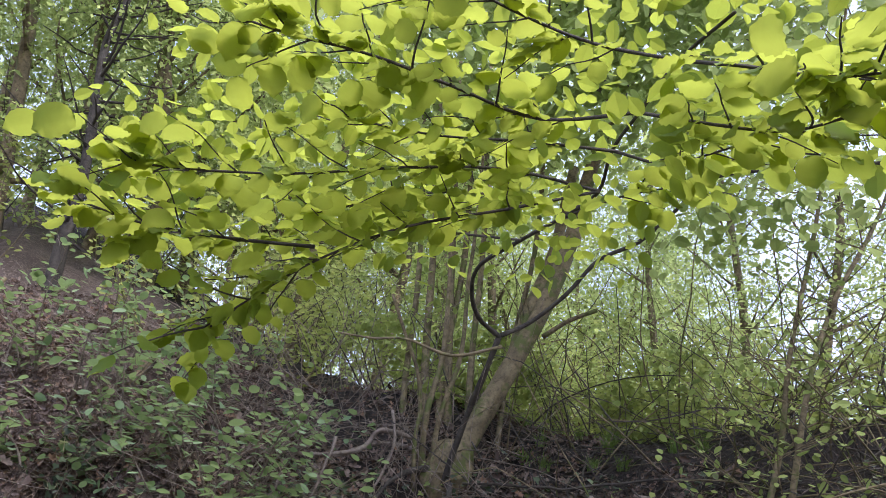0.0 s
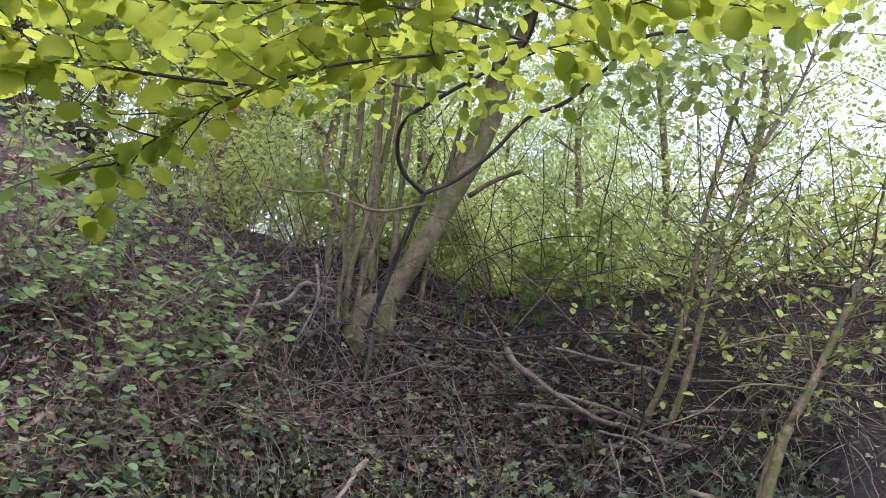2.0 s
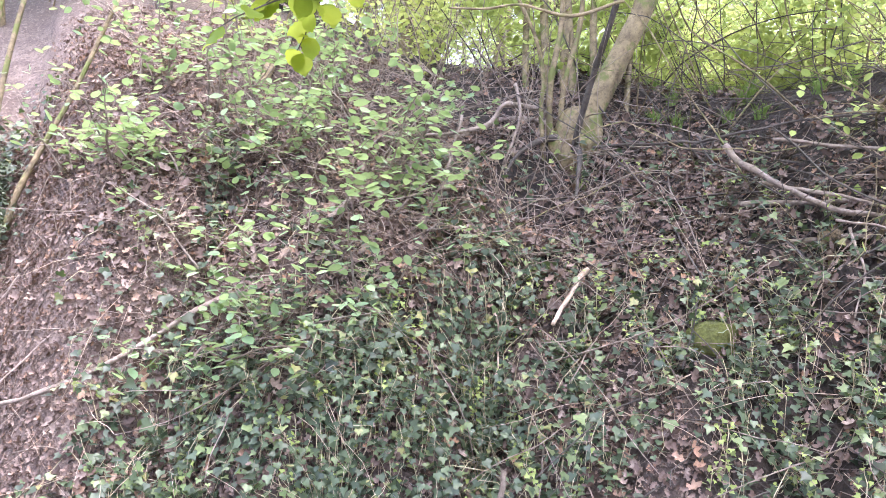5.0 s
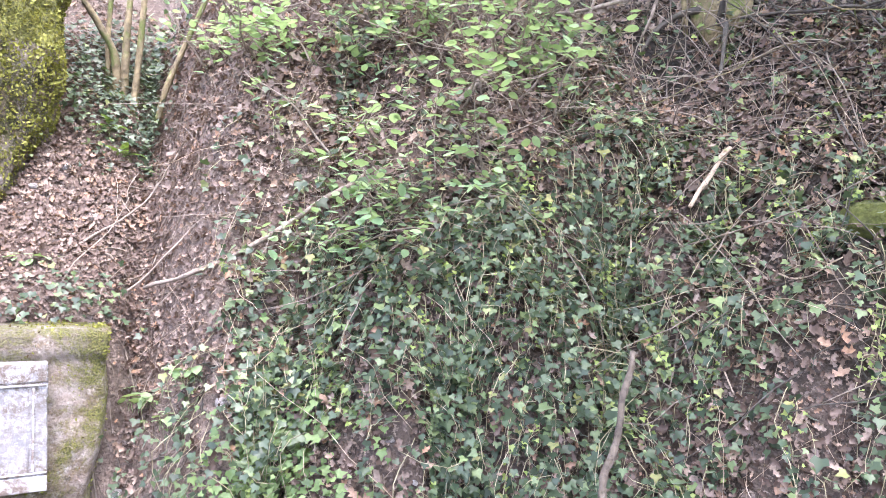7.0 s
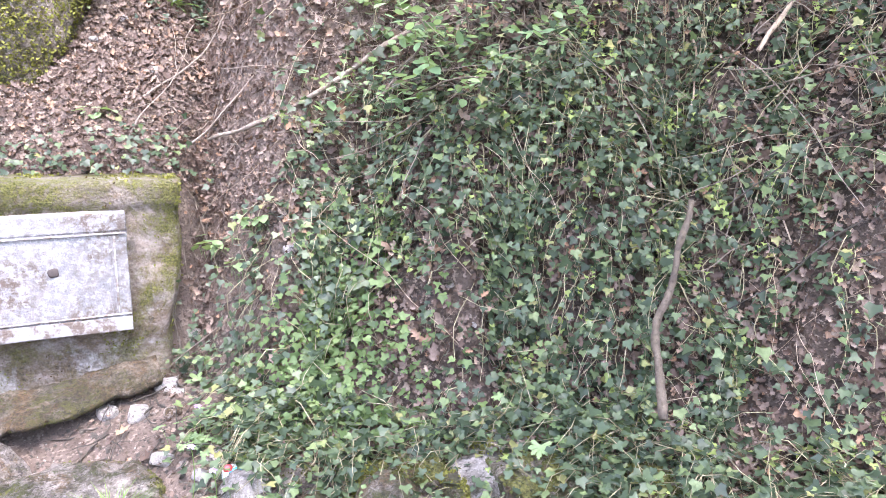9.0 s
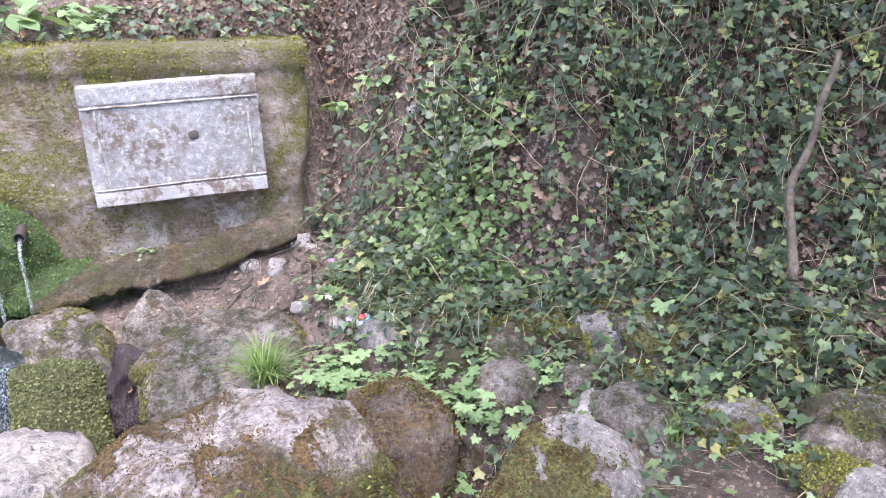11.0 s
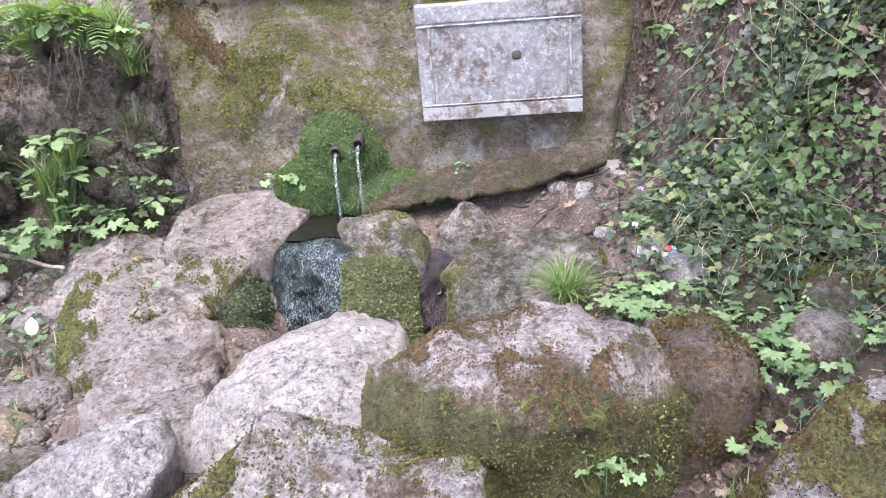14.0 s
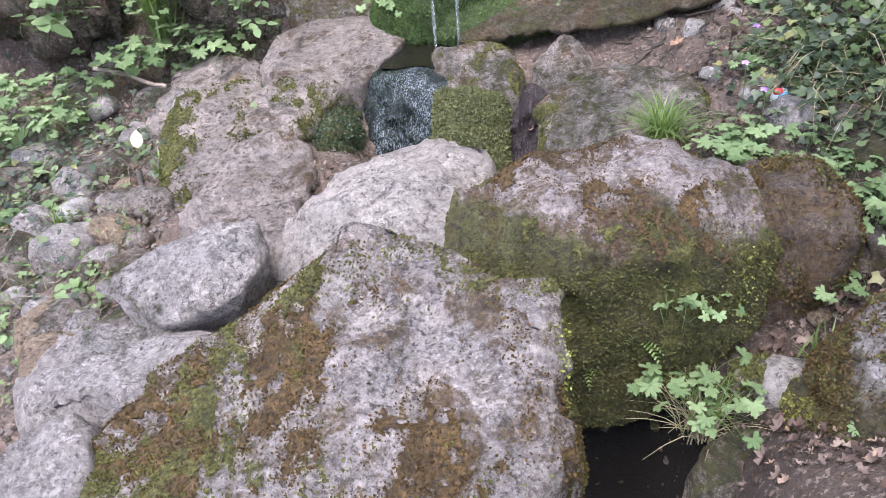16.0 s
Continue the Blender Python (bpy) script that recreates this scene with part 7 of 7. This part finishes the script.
def shrub(x, y, z, tall, wide, stems, leaves, seed, label, leaf=(0.045, 0.085), mat=SHRUB, lean=(0, 0), bark=TWIG):
    rg = np.random.default_rng(seed)
    t = thing("shrub", (x, y, z), label, "shrub", "shrubs on the slope")
    pieces, leaf_parts = [], []
    for i in range(stems):
        a = rg.uniform(0, 6.28)
        way = np.array([math.cos(a) * wide + lean[0], math.sin(a) * wide + lean[1], tall])
        st = twig_of(rg, (x + rg.normal() * 0.08, y + rg.normal() * 0.08, z - 0.03), way, np.linalg.norm(way) * rg.uniform(0.7, 1.15), 0.22, 0.05, 6)
        limb("stem", st, 0.007, 0.002, bark, t, 4, "", 0.1, seed * 50 + i, 2)
        c = curve_through(st, 4)
        for j in range(6, len(c), 2):
            tw = twig_of(rg, c[j], rg.normal(size=3) * np.array([1, 1, 0.5]) + way * 0.4, rg.uniform(0.12, 0.3), 0.3, 0.05, 3)
            pieces.append(tube(tw, 0.002, 0.001, 3, 1))
            e = np.array(tw[1:])
            n = leaves
            pos = e[rg.integers(0, len(e), n)] + rg.normal(size=(n, 3)) * 0.025
            leaf_parts.append(scattered(OVAL_LEAF, pos, rg.normal(size=(n, 3)) * 0.35 + np.array([0, 0, 1.0]), rg.normal(size=(n, 3)) + np.array([0, -0.2, -0.35]), rg.uniform(*leaf, n)))
    v, f = join(pieces)
    tagged(part("twig_mass", mesh_of("twig_mass", v, f, bark), t), kind="stuff")
    v, f = join(leaf_parts)
    tagged(part("foliage", mesh_of("foliage", v, f, mat), t), kind="stuff")
    return t


for k, (x, y, tall, wide, stems, leaves) in enumerate([(2.14, 3.36, 0.45, 0.4, 5, 3), (1.42, 3.4, 0.28, 0.3, 5, 4), (1.64, 3.24, 0.28, 0.25, 5, 4), (1.92, 3.76, 0.55, 0.35, 8, 4), (1.5, 3.95, 0.3, 0.25, 5, 4), (1.96, 3.09, 0.32, 0.12, 3, 3),
                                                       (1.55, 3.55, 0.35, 0.45, 5, 3), (2.35, 3.2, 0.5, 0.35, 5, 3), (1.35, 4.1, 0.35, 0.4, 5, 4), (1.15, 4.5, 0.3, 0.3, 4, 3), (1.85, 4.2, 0.7, 0.4, 8, 4), (2.3, 4.1, 0.6, 0.4, 7, 4), (1.6, 4.5, 0.7, 0.4, 7, 4), (2.5, 3.7, 0.5, 0.3, 6, 3), (2.3, 3.5, 0.5, 0.3, 5, 4)]):
    shrub(x, y, float(height(x, y)), tall, wide, stems, leaves, 400 + k, "light green leafy shrub hanging over the slope", (0.034, 0.07), lean=(-0.1, -0.25))
# thin undergrowth up the hill and along the crest
ug = np.random.default_rng(9)
for k in range(54):
    if k < 26:
        a, r = ug.uniform(12, 46), ug.uniform(5.0, 8.0)
    else:
        a, r = ug.uniform(46, 92), ug.uniform(4.9, 8.5)
    x, y = r * math.sin(radians(a)), r * math.cos(radians(a))
    shrub(x, y, float(height(x, y)), ug.uniform(0.7, 1.7), ug.uniform(0.3, 0.7), 6, 6, 450 + k, "thin undergrowth with fresh green leaves", (0.03, 0.06), FRESH if k % 3 else CROWN, bark=(TWIG, DARK_BARK, BARK)[k % 3])

# fresh low growth and grass just over the crest
fr = np.random.default_rng(31)
for k in range(26):
    a, r = (fr.uniform(44, 72), fr.uniform(5.0, 7.6)) if k < 20 else (fr.uniform(72, 92), fr.uniform(5.0, 6.5))
    x, y = r * math.sin(radians(a)), r * math.cos(radians(a))
    z = float(height(x, y))
    wide = fr.uniform(0.3, 0.6)
    v, f = cloud(fr, (x, y, z + 0.3), (wide, wide, 0.35), 420, 0.05, 0.7)
    tagged(new("undergrowth", mesh_of("undergrowth", v, f, FRESH, False)), "fresh yellow-green undergrowth over the crest", "undergrowth", kind="stuff")
for k in range(30):
    a, r = fr.uniform(46, 68), fr.uniform(4.75, 5.6)
    x, y = r * math.sin(radians(a)), r * math.cos(radians(a))
    v, f = blades(70, 0.13, 700 + k, 1.3, 0.003)
    ob = new("grass", mesh_of("grass", v, f, GRASS))
    ob.location = (x, y, float(height(x, y)) - 0.01)
    tagged(ob, "light green grass along the crest", "grass", kind="stuff")

# a clump of bare stems with ivy at its foot, above the wall
clump = thing("stem_clump", (0.74, 5.0, 2.3), "clump of bare brown stems rooted in the slope", "shrub")
for k, pts in enumerate([[(0.72, 5.05, 2.25), (0.7, 5.02, 2.6), (0.6, 4.98, 2.78), (0.45, 4.92, 3.0), (0.3, 4.9, 3.5)], [(0.76, 5.04, 2.25), (0.75, 5.0, 2.7), (0.76, 4.96, 3.1), (0.8, 4.9, 4.2)],
                         [(0.8, 5.0, 2.25), (0.82, 4.97, 2.65), (0.84, 4.9, 3.2), (0.95, 4.8, 4.2)], [(0.92, 4.86, 2.25), (0.95, 4.8, 2.45), (1.05, 4.75, 2.75), (1.15, 4.68, 3.05), (1.3, 4.6, 3.6)], [(0.7, 5.1, 2.25), (0.66, 5.08, 2.8), (0.7, 5.0, 3.6)]]):
    limb("stem", pts, 0.03 - 0.003 * k, 0.012, BARK, clump, 7, "", 0.08, 600 + k)


def ivy_patch(cx, cy, rad, n, seed, label, mat=IVY):
    rg = np.random.default_rng(seed)
    x, y = cx + rg.normal(size=n) * rad, cy + rg.normal(size=n) * rad
    g = normal_at(x, y)
    pos = np.stack([x, y, height(x, y)], -1) + g * rg.uniform(0.01, 0.14, n)[:, None]
    v, f = scattered(IVY_LEAF, pos, g * 0.7 + np.array([0, -0.1, 0.5]) + rg.normal(size=(n, 3)) * 0.4, rg.normal(size=(n, 3)) * 0.6 + np.array([0, 0, -1]), rg.uniform(0.02, 0.042, n))
    tagged(new("ivy", mesh_of("ivy", v, f, mat)), label, "ivy", kind="stuff")


for k, (x, y) in enumerate([(0.69, 5.2), (0.87, 5.42), (0.6, 4.9), (0.8, 4.9), (1.0, 5.35), (0.55, 5.35)]):
    ivy_patch(x, y, 0.15, 380, 30 + k, "dark ivy round the foot of bare stems", DARK_IVY if k % 2 else IVY)
for k in range(7):
    ivy_patch(-0.35 + 0.15 * k, 3.84, 0.05, 45, 20 + k, "low ivy creeping along the top of the wall")
ivy_patch(0.62, 3.5, 0.06, 70, 2, "ivy sprig against the wall's end")
ivy_patch(1.15, 2.75, 0.2, 420, 3, "light green ivy spilling over the path's edge", GROUND_WEED)
for k, (x, y) in enumerate([(1.13, 3.07), (0.92, 2.97), (1.06, 2.82)]):
    ivy_patch(x, y, 0.11, 330, 60 + k, "light green ivy spilling over the path's edge", GROUND_WEED)
ivy_patch(1.05, 2.98, 0.16, 450, 6, "light green ivy spilling over the path's edge", GROUND_WEED)
ivy_patch(-2.35, 2.6, 0.4, 700, 4, "ivy and weeds on the stony ground")
ivy_patch(1.5, 1.9, 0.2, 160, 5, "ivy trailing among mossy stones")

# ---- sticks, roots and vines that lie or hang on the bank ----
STICKS = [("stick", "short pale barkless stick", PALE_TWIG, 0.013, 0.009, [(2.87, 2.45, 2.11), (2.75, 2.45, 1.97), (2.64, 2.44, 1.83)]),
          ("vine", "long thin pale twig hanging down the bank", PALE_TWIG, 0.006, 0.004, [(2.79, 3.31, 2.61), (2.67, 3.02, 2.30), (2.56, 2.78, 2.00), (2.52, 2.65, 1.76), (2.44, 2.57, 1.57)]),
          ("branch", "curved dead branch on the bank", TWIG, 0.019, 0.012, [(3.5, 2.13, 2.77), (3.53, 2.04, 2.66), (3.57, 1.91, 2.56), (3.66, 1.67, 2.43), (3.72, 1.43, 2.36), (3.76, 1.2, 2.28)]),
          ("root", "exposed root across the bank", TWIG, 0.022, 0.014, [(2.87, 3.64, 2.96), (3.03, 3.52, 2.96), (3.26, 3.43, 3.10), (3.42, 3.2, 3.0)]),
          ("root", "exposed forked root on bare earth", TWIG, 0.016, 0.026, [(2.08, 3.14, 2.12), (2.40, 3.35, 2.43), (2.60, 3.48, 2.64)]),
          ("root", "exposed forked root on bare earth", TWIG, 0.012, 0.024, [(2.39, 3.17, 2.25), (2.70, 3.30, 2.55), (2.90, 3.54, 2.88)]),
          ("branch", "long dead branch lying across the leafy slope", TWIG, 0.009, 0.014, [(0.72, 3.81, 1.36), (1.04, 3.52, 1.53), (1.35, 3.43, 1.75), (1.68, 3.33, 2.01), (1.91, 3.29, 2.21), (2.2, 3.3, 2.5)]),
          ("stick", "thin fallen stick on dead leaves", TWIG, 0.006, 0.004, [(0.46, 4.10, 1.52), (0.76, 4.17, 1.75), (0.90, 4.14, 2.01)]),
          ("stick", "thin fallen stick on dead leaves", TWIG, 0.006, 0.004, [(0.22, 3.95, 1.32), (0.64, 3.87, 1.33), (0.95, 3.8, 1.4)]),
          ("stick", "thin fallen stick on dead leaves", TWIG, 0.007, 0.004, [(0.37, 3.98, 1.43), (0.6, 4.21, 1.61), (0.75, 4.38, 1.74)]),
          ("ivy_stem", "thick woody ivy stem climbing through leaves", IVY_WOOD, 0.017, 0.011, [(1.76, 1.83, 0.62), (1.81, 1.92, 0.76), (1.85, 1.99, 0.88), (1.92, 2.03, 1.01), (1.99, 2.08, 1.15), (2.05, 2.12, 1.28)]),
          ("branch", "dead branch lying along the bank", TWIG, 0.014, 0.008, [(3.65, 2.22, 2.49), (3.8, 1.6, 2.48), (4.08, 0.93, 2.53)]),
          ("branch", "dead branch lying along the bank", TWIG, 0.013, 0.008, [(4.16, 1.99, 2.96), (4.24, 1.40, 2.84), (4.33, 1.00, 2.76)]),
          ("branch", "dead branch lying along the bank", TWIG, 0.014, 0.009, [(3.62, 1.85, 2.29), (3.78, 1.26, 2.30), (3.72, 0.88, 2.17)]),
          ("branch", "dead branch lying along the crest", DARK_BARK, 0.008, 0.005, [(3.35, 2.83, 2.85), (3.63, 2.45, 2.87), (3.82, 1.89, 2.92), (3.98, 1.52, 2.93), (4.01, 1.11, 2.88)]),
          ("branch", "grey fallen branch in the tangle", TWIG, 0.011, 0.007, [(3.69, 1.98, 2.81), (3.86, 1.67, 2.76), (3.89, 1.35, 2.68), (3.98, 1.09, 2.65)]),
          ("branch", "grey fallen branch in the tangle", TWIG, 0.01, 0.006, [(3.62, 2.0, 2.59), (3.75, 1.57, 2.46), (3.75, 1.31, 2.4), (3.83, 1.06, 2.4)]),
          ("vine", "bare hanging vine before the earth bank", TWIG, 0.007, 0.004, [(3.44, 1.57, 2.33), (3.5, 1.35, 2.25), (3.42, 1.23, 1.95), (3.36, 1.11, 1.69)]),
          ("vine", "bare hanging vine before the earth bank", TWIG, 0.006, 0.004, [(3.47, 1.53, 2.3), (3.42, 1.46, 2.09), (3.33, 1.45, 1.9)]),
          ("root", "exposed root reaching from the tree over bare earth", TWIG, 0.007, 0.016, [(2.6, 3.38, 2.85), (2.73, 3.27, 2.88), (2.92, 3.21, 2.96), (3.0, 3.15, 3.08), (3.2, 3.12, 3.1)]),
          ("root", "exposed root hanging from the tree's foot", TWIG, 0.006, 0.01, [(2.95, 3.13, 2.72), (3.0, 3.1, 2.86), (3.03, 3.08, 3.01), (3.04, 3.14, 3.21)]),
          ("root", "exposed root on bare earth", TWIG, 0.006, 0.009, [(2.35, 3.32, 2.33), (2.46, 3.33, 2.53), (2.52, 3.35, 2.73)]),
          ("root", "exposed root on bare earth", TWIG, 0.006, 0.009, [(2.54, 3.19, 2.27), (2.61, 3.22, 2.49), (2.73, 3.23, 2.97)]),
          ("stick", "pale peeled stick in the earth bank", PALE_TWIG, 0.012, 0.01, [(3.57, 1.22, 2.01), (3.57, 0.97, 1.99), (3.63, 0.8, 2.01)]),
          ("vine", "thin pale vine across the ivy", PALE_TWIG, 0.004, 0.003, [(3.37, 1.66, 1.92), (3.5, 1.62, 2.1), (3.68, 1.59, 2.29)]),
          ("vine", "thin pale vine across the ivy", PALE_TWIG, 0.004, 0.003, [(2.77, 2.30, 1.65), (2.81, 2.08, 1.56), (2.93, 1.93, 1.57)]),
          ("vine", "thin pale vine across the ivy", PALE_TWIG, 0.004, 0.003, [(2.48, 2.41, 1.42), (2.53, 2.18, 1.25), (2.52, 2.06, 1.13)]),
          ("stick", "grey stick lying on the stony ground", TWIG, 0.012, 0.01, [(-2.3, 3.1, 0.12), (-2.13, 3.15, 0.06), (-1.95, 3.1, 0.04)]),
          ("stick", "black wet stick on the stony ground", DARK_BARK, 0.013, 0.01, [(-1.89, 2.62, -0.1), (-1.75, 2.4, -0.1), (-1.62, 2.2, -0.1)]),
          ("branch", "broken branch end jutting from the slope", BARK, 0.035, 0.03, [(2.06, 4.3, 3.1), (2.13, 4.36, 3.3), (2.21, 4.42, 3.5)])]
for k, (name, label, mat, r0, r1, pts) in enumerate(STICKS):
    lifted = []
    for x, y, z in pts:
        lifted.append((x, y, max(z, float(height(x, y)) + r0 * 0.6 + (0.05 if mat is PALE_TWIG else 0.0))))
    v, f = tube(lifted, r0, r1, 7, 8, 0.12, np.random.default_rng(700 + k))
    v = rugged(v, np.random.default_rng(800 + k), [(0.15, 0.01), (0.04, 0.003)])
    tagged(new(name, mesh_of(name, v, f, mat)), label, name.replace("_", " "), "sticks on the bank")

# ---- small stones ----
PEBBLES = {}
for mname, mat in (("p", stone_mat("pale loose limestone", (0.66, 0.6, 0.56), (0.45, 0.4, 0.36), lichen=0.3)), ("w", WHITE), ("g", GREY), ("b", stone_mat("ochre pebbles", (0.45, 0.34, 0.23), (0.27, 0.19, 0.13), lichen=0.1)), ("m", MOSSY)):
    PEBBLES[mname] = [mesh_of("stone", *boulder_shape((0, 0, 0), (1, 0.75, 0.55), (), 900 + i, 2, cuts=9, chips=10, boxy=0.5), mat) for i in range(3)]


def pebble(x, y, size, kind, seed, label, group):
    rg = np.random.default_rng(seed)
    ob = new("stone", PEBBLES[kind][seed % 3])
    ob.matrix_basis = Matrix.Translation((x, y, float(height(x, y)) + 0.2 * size)) @ Euler((rg.uniform(-0.3, 0.3), rg.uniform(-0.3, 0.3), rg.uniform(0, 6.28))).to_matrix().to_4x4() @ Matrix.Scale(size, 4)
    return tagged(ob, label, "stone", group)


for k, (x, y, s) in enumerate([(0.47, 3.38, 0.045), (0.34, 3.22, 0.04), (0.58, 3.5, 0.035), (0.55, 1.68, 0.085), (-1.9, 2.16, 0.05), (-2.3, 3.1, 0.07), (0.23, 3.3, 0.04), (1.14, 1.9, 0.07), (-1.98, 2.3, 0.06), (-2.45, 2.75, 0.1), (0.5, 3.3, 0.025), (0.44, 4.52, 0.025), (0.55, 4.27, 0.025), (0.29, 4.42, 0.022), (0.39, 2.92, 0.035), (0.62, 3.57, 0.022)]):
    pebble(x, y, 1.3 * s, "p", 1000 + k, "loose white limestone piece on dark earth", "white stones")
pg = np.random.default_rng(12)
for k in range(230):
    x, y = pg.uniform(-2.8, -1.25), pg.uniform(1.5, 3.65)
    if x > -1.45 and y > 2.2:
        continue
    pebble(x, y, float(pg.choice([0.04, 0.055, 0.075, 0.1, 0.14], p=[0.27, 0.28, 0.22, 0.16, 0.07])), "wgbgg"[k % 5], 1100 + k, "small stone on the stony ground", "pebbles of the stony ground")
for k in range(60):
    x, y = pg.uniform(0.2, 1.6), pg.uniform(1.6, 3.3)
    pebble(x, y, float(pg.choice([0.015, 0.025, 0.04])), "gbmw"[k % 4], 1300 + k, "small stone half sunk in earth", "pebbles by the path")

CHIP = (np.array([(0.5, 0, 0), (0.1, 0.42, 0.05), (-0.5, 0.1, 0), (-0.1, -0.4, -0.05), (0.05, 0, 0.3), (0, 0, -0.3)], float),
        np.array([(0, 1, 4), (1, 2, 4), (2, 3, 4), (3, 0, 4), (1, 0, 5), (2, 1, 5), (3, 2, 5), (0, 3, 5)]))


def grit(a0, a1, r0, r1, n, seed, mat, size, label, name="gravel"):
    rg = np.random.default_rng(seed)
    x, y = polar(rg, n, a0, a1, r0, r1)
    ok = (y < WALL_Y - 0.03) | (x < -1.7)
    x, y = x[ok], y[ok]
    n = len(x)
    v, f = scattered(CHIP, np.stack([x, y, height(x, y) + 0.003], -1), normal_at(x, y) + rg.normal(size=(n, 3)) * 0.4, rg.normal(size=(n, 3)), rg.uniform(*size, n) * rg.choice([0.6, 1, 1.8], n, p=[0.5, 0.4, 0.1]))
    tagged(new(name, mesh_of(name, v, f, mat, False)), label, "gravel", kind="stuff")


grit(-70, -20, 1.5, 4.2, 5500, 1, GREY, (0.01, 0.026), "grey gravel and grit on trodden earth")
grit(-70, -20, 1.5, 4.2, 2600, 2, WHITE, (0.008, 0.02), "pale limestone grit on trodden earth")
grit(-70, -24, 1.5, 4.3, 2200, 6, WHITE, (0.018, 0.04), "broken limestone rubble on trodden earth", "rubble")
grit(-70, -24, 1.5, 4.3, 2200, 7, GREY, (0.018, 0.045), "grey rubble on trodden earth", "rubble")
grit(-5, 32, 1.5, 3.5, 1300, 3, GREY, (0.006, 0.016), "grey grit on the path by the wall")
grit(-5, 20, 2.6, 3.6, 1200, 4, DARK_BARK, (0.008, 0.022), "dark bark chips on the path by the wall", "bark_chips")
grit(-25, 60, 0.6, 2.6, 2500, 5, BROWN, (0.006, 0.015), "brown grit between the boulders")

# roots hanging from the undercut bank
for k, (x, z, n) in enumerate([(-1.88, 0.95, 5), (-2.35, 0.9, 4), (-2.1, 0.85, 3)]):
    rt = thing("roots", (x, 3.4, z), "thin pale roots hanging from the earth bank", "roots", "hanging roots")
    for i in range(n):
        p = twig_of(np.random.default_rng(900 + 10 * k + i), (x + 0.03 * i - 0.06, 3.42, z), (0.1 * i - 0.2, -0.25, -1), 0.28, 0.5, 0.1, 5)
        limb("root", p, 0.003, 0.001, TWIG, rt, 4, "", 0.1, k * 10 + i)

# ferns, grass and weeds on the lip and foot of the earth bank
for k, (x, y, z, l) in enumerate([(-1.83, 3.42, 1.08, 0.24), (-1.7, 3.4, 1.06, 0.26), (-1.92, 3.4, 1.1, 0.24), (-1.6, 3.42, 1.0, 0.18), (-2.05, 3.4, 0.98, 0.2)]):
    fern(x, y, z, 9, l, 20 + k, 180, "ferns on the earth bank")
for k, (x, y, z, l) in enumerate([(-1.64, 3.4, 1.0, 0.24), (-1.76, 3.38, 0.98, 0.26), (-1.95, 3.36, 1.02, 0.24), (-1.6, 3.42, 0.84, 0.18), (-1.97, 3.34, 0.42, 0.24), (-2.06, 3.32, 0.34, 0.22)]):
    tuft(x, y, z, 90, l, 40 + k, GRASS, "grass hanging from the earth bank", 1.5, 0.003)
for k, (x, y, z, s_) in enumerate([(-1.66, 3.4, 0.96, 0.16), (-1.8, 3.38, 1.0, 0.17), (-1.98, 3.34, 0.5, 0.17), (-1.93, 3.34, 0.36, 0.15), (-1.58, 3.4, 0.46, 0.1), (-2.45, 3.15, 0.4, 0.2), (-2.5, 3.15, 0.28, 0.18), (-1.6, 3.38, 0.22, 0.11)]):
    herb(x, y, s_, 12, 480 + k, "soft green weed rooted in the earth bank", (0, 2), z=z, lean=(12, 0), group="weeds on the earth bank")

# ---- a scrap of litter and two wild flowers ----
wrapper = thing("wrapper", (0.58, 2.62, 0.29), "crumpled blue, red and white plastic wrapper", "litter")
for nm, mat, off, rad in (("foil", FOIL, (0, 0, 0.03), (0.035, 0.02, 0.028)), ("print", BLUE, (0.012, -0.014, 0.03), (0.026, 0.01, 0.022)), ("seal", RED, (-0.012, -0.01, 0.052), (0.016, 0.012, 0.012))):
    v, f = boulder_shape((0.58 + off[0], 2.62 + off[1], 0.27 + off[2]), rad, (), 5, 3, cuts=6)
    part(nm, mesh_of(nm, v, f, mat), wrapper)
for k, (x, y, z) in enumerate([(0.45, 2.62, 0.42), (0.52, 2.92, 0.44), (0.5, 2.5, 0.38)]):
    fl = thing("flower", (x, y, float(height(x, y))), "small violet wild flower on a thin stalk", "flower", "violet flowers")
    v, f = tube([(x, y, float(height(x, y)) - 0.01), (x + 0.01, y, (z + float(height(x, y))) / 2), (x, y, z)], 0.002, 0.0015, 4, 3)
    part("stalk", mesh_of("stalk", v, f, GRASS), fl)
    v, f = scattered(OVAL_LEAF, np.tile([[x, y, z]], (5, 1)), np.array([[math.cos(i * 1.26) * 0.4, math.sin(i * 1.26) * 0.4 - 0.3, 1] for i in range(5)]), np.array([[math.cos(i * 1.26), math.sin(i * 1.26), 0.2] for i in range(5)]), np.full(5, 0.016))
    part("petals", mesh_of("petals", v, f, VIOLET), fl)
lf = new("yellow_leaf", mesh_of("yellow_leaf", OVAL_LEAF[0] * 0.075, OVAL_LEAF[1], YELLOW))
lf.matrix_basis = Matrix.Translation((-1.85, 2.6, 0.0)) @ Euler((0.9, 0.2, 0.5)).to_matrix().to_4x4()
tagged(lf, "pale yellow fallen leaf caught on a stick", "leaf")
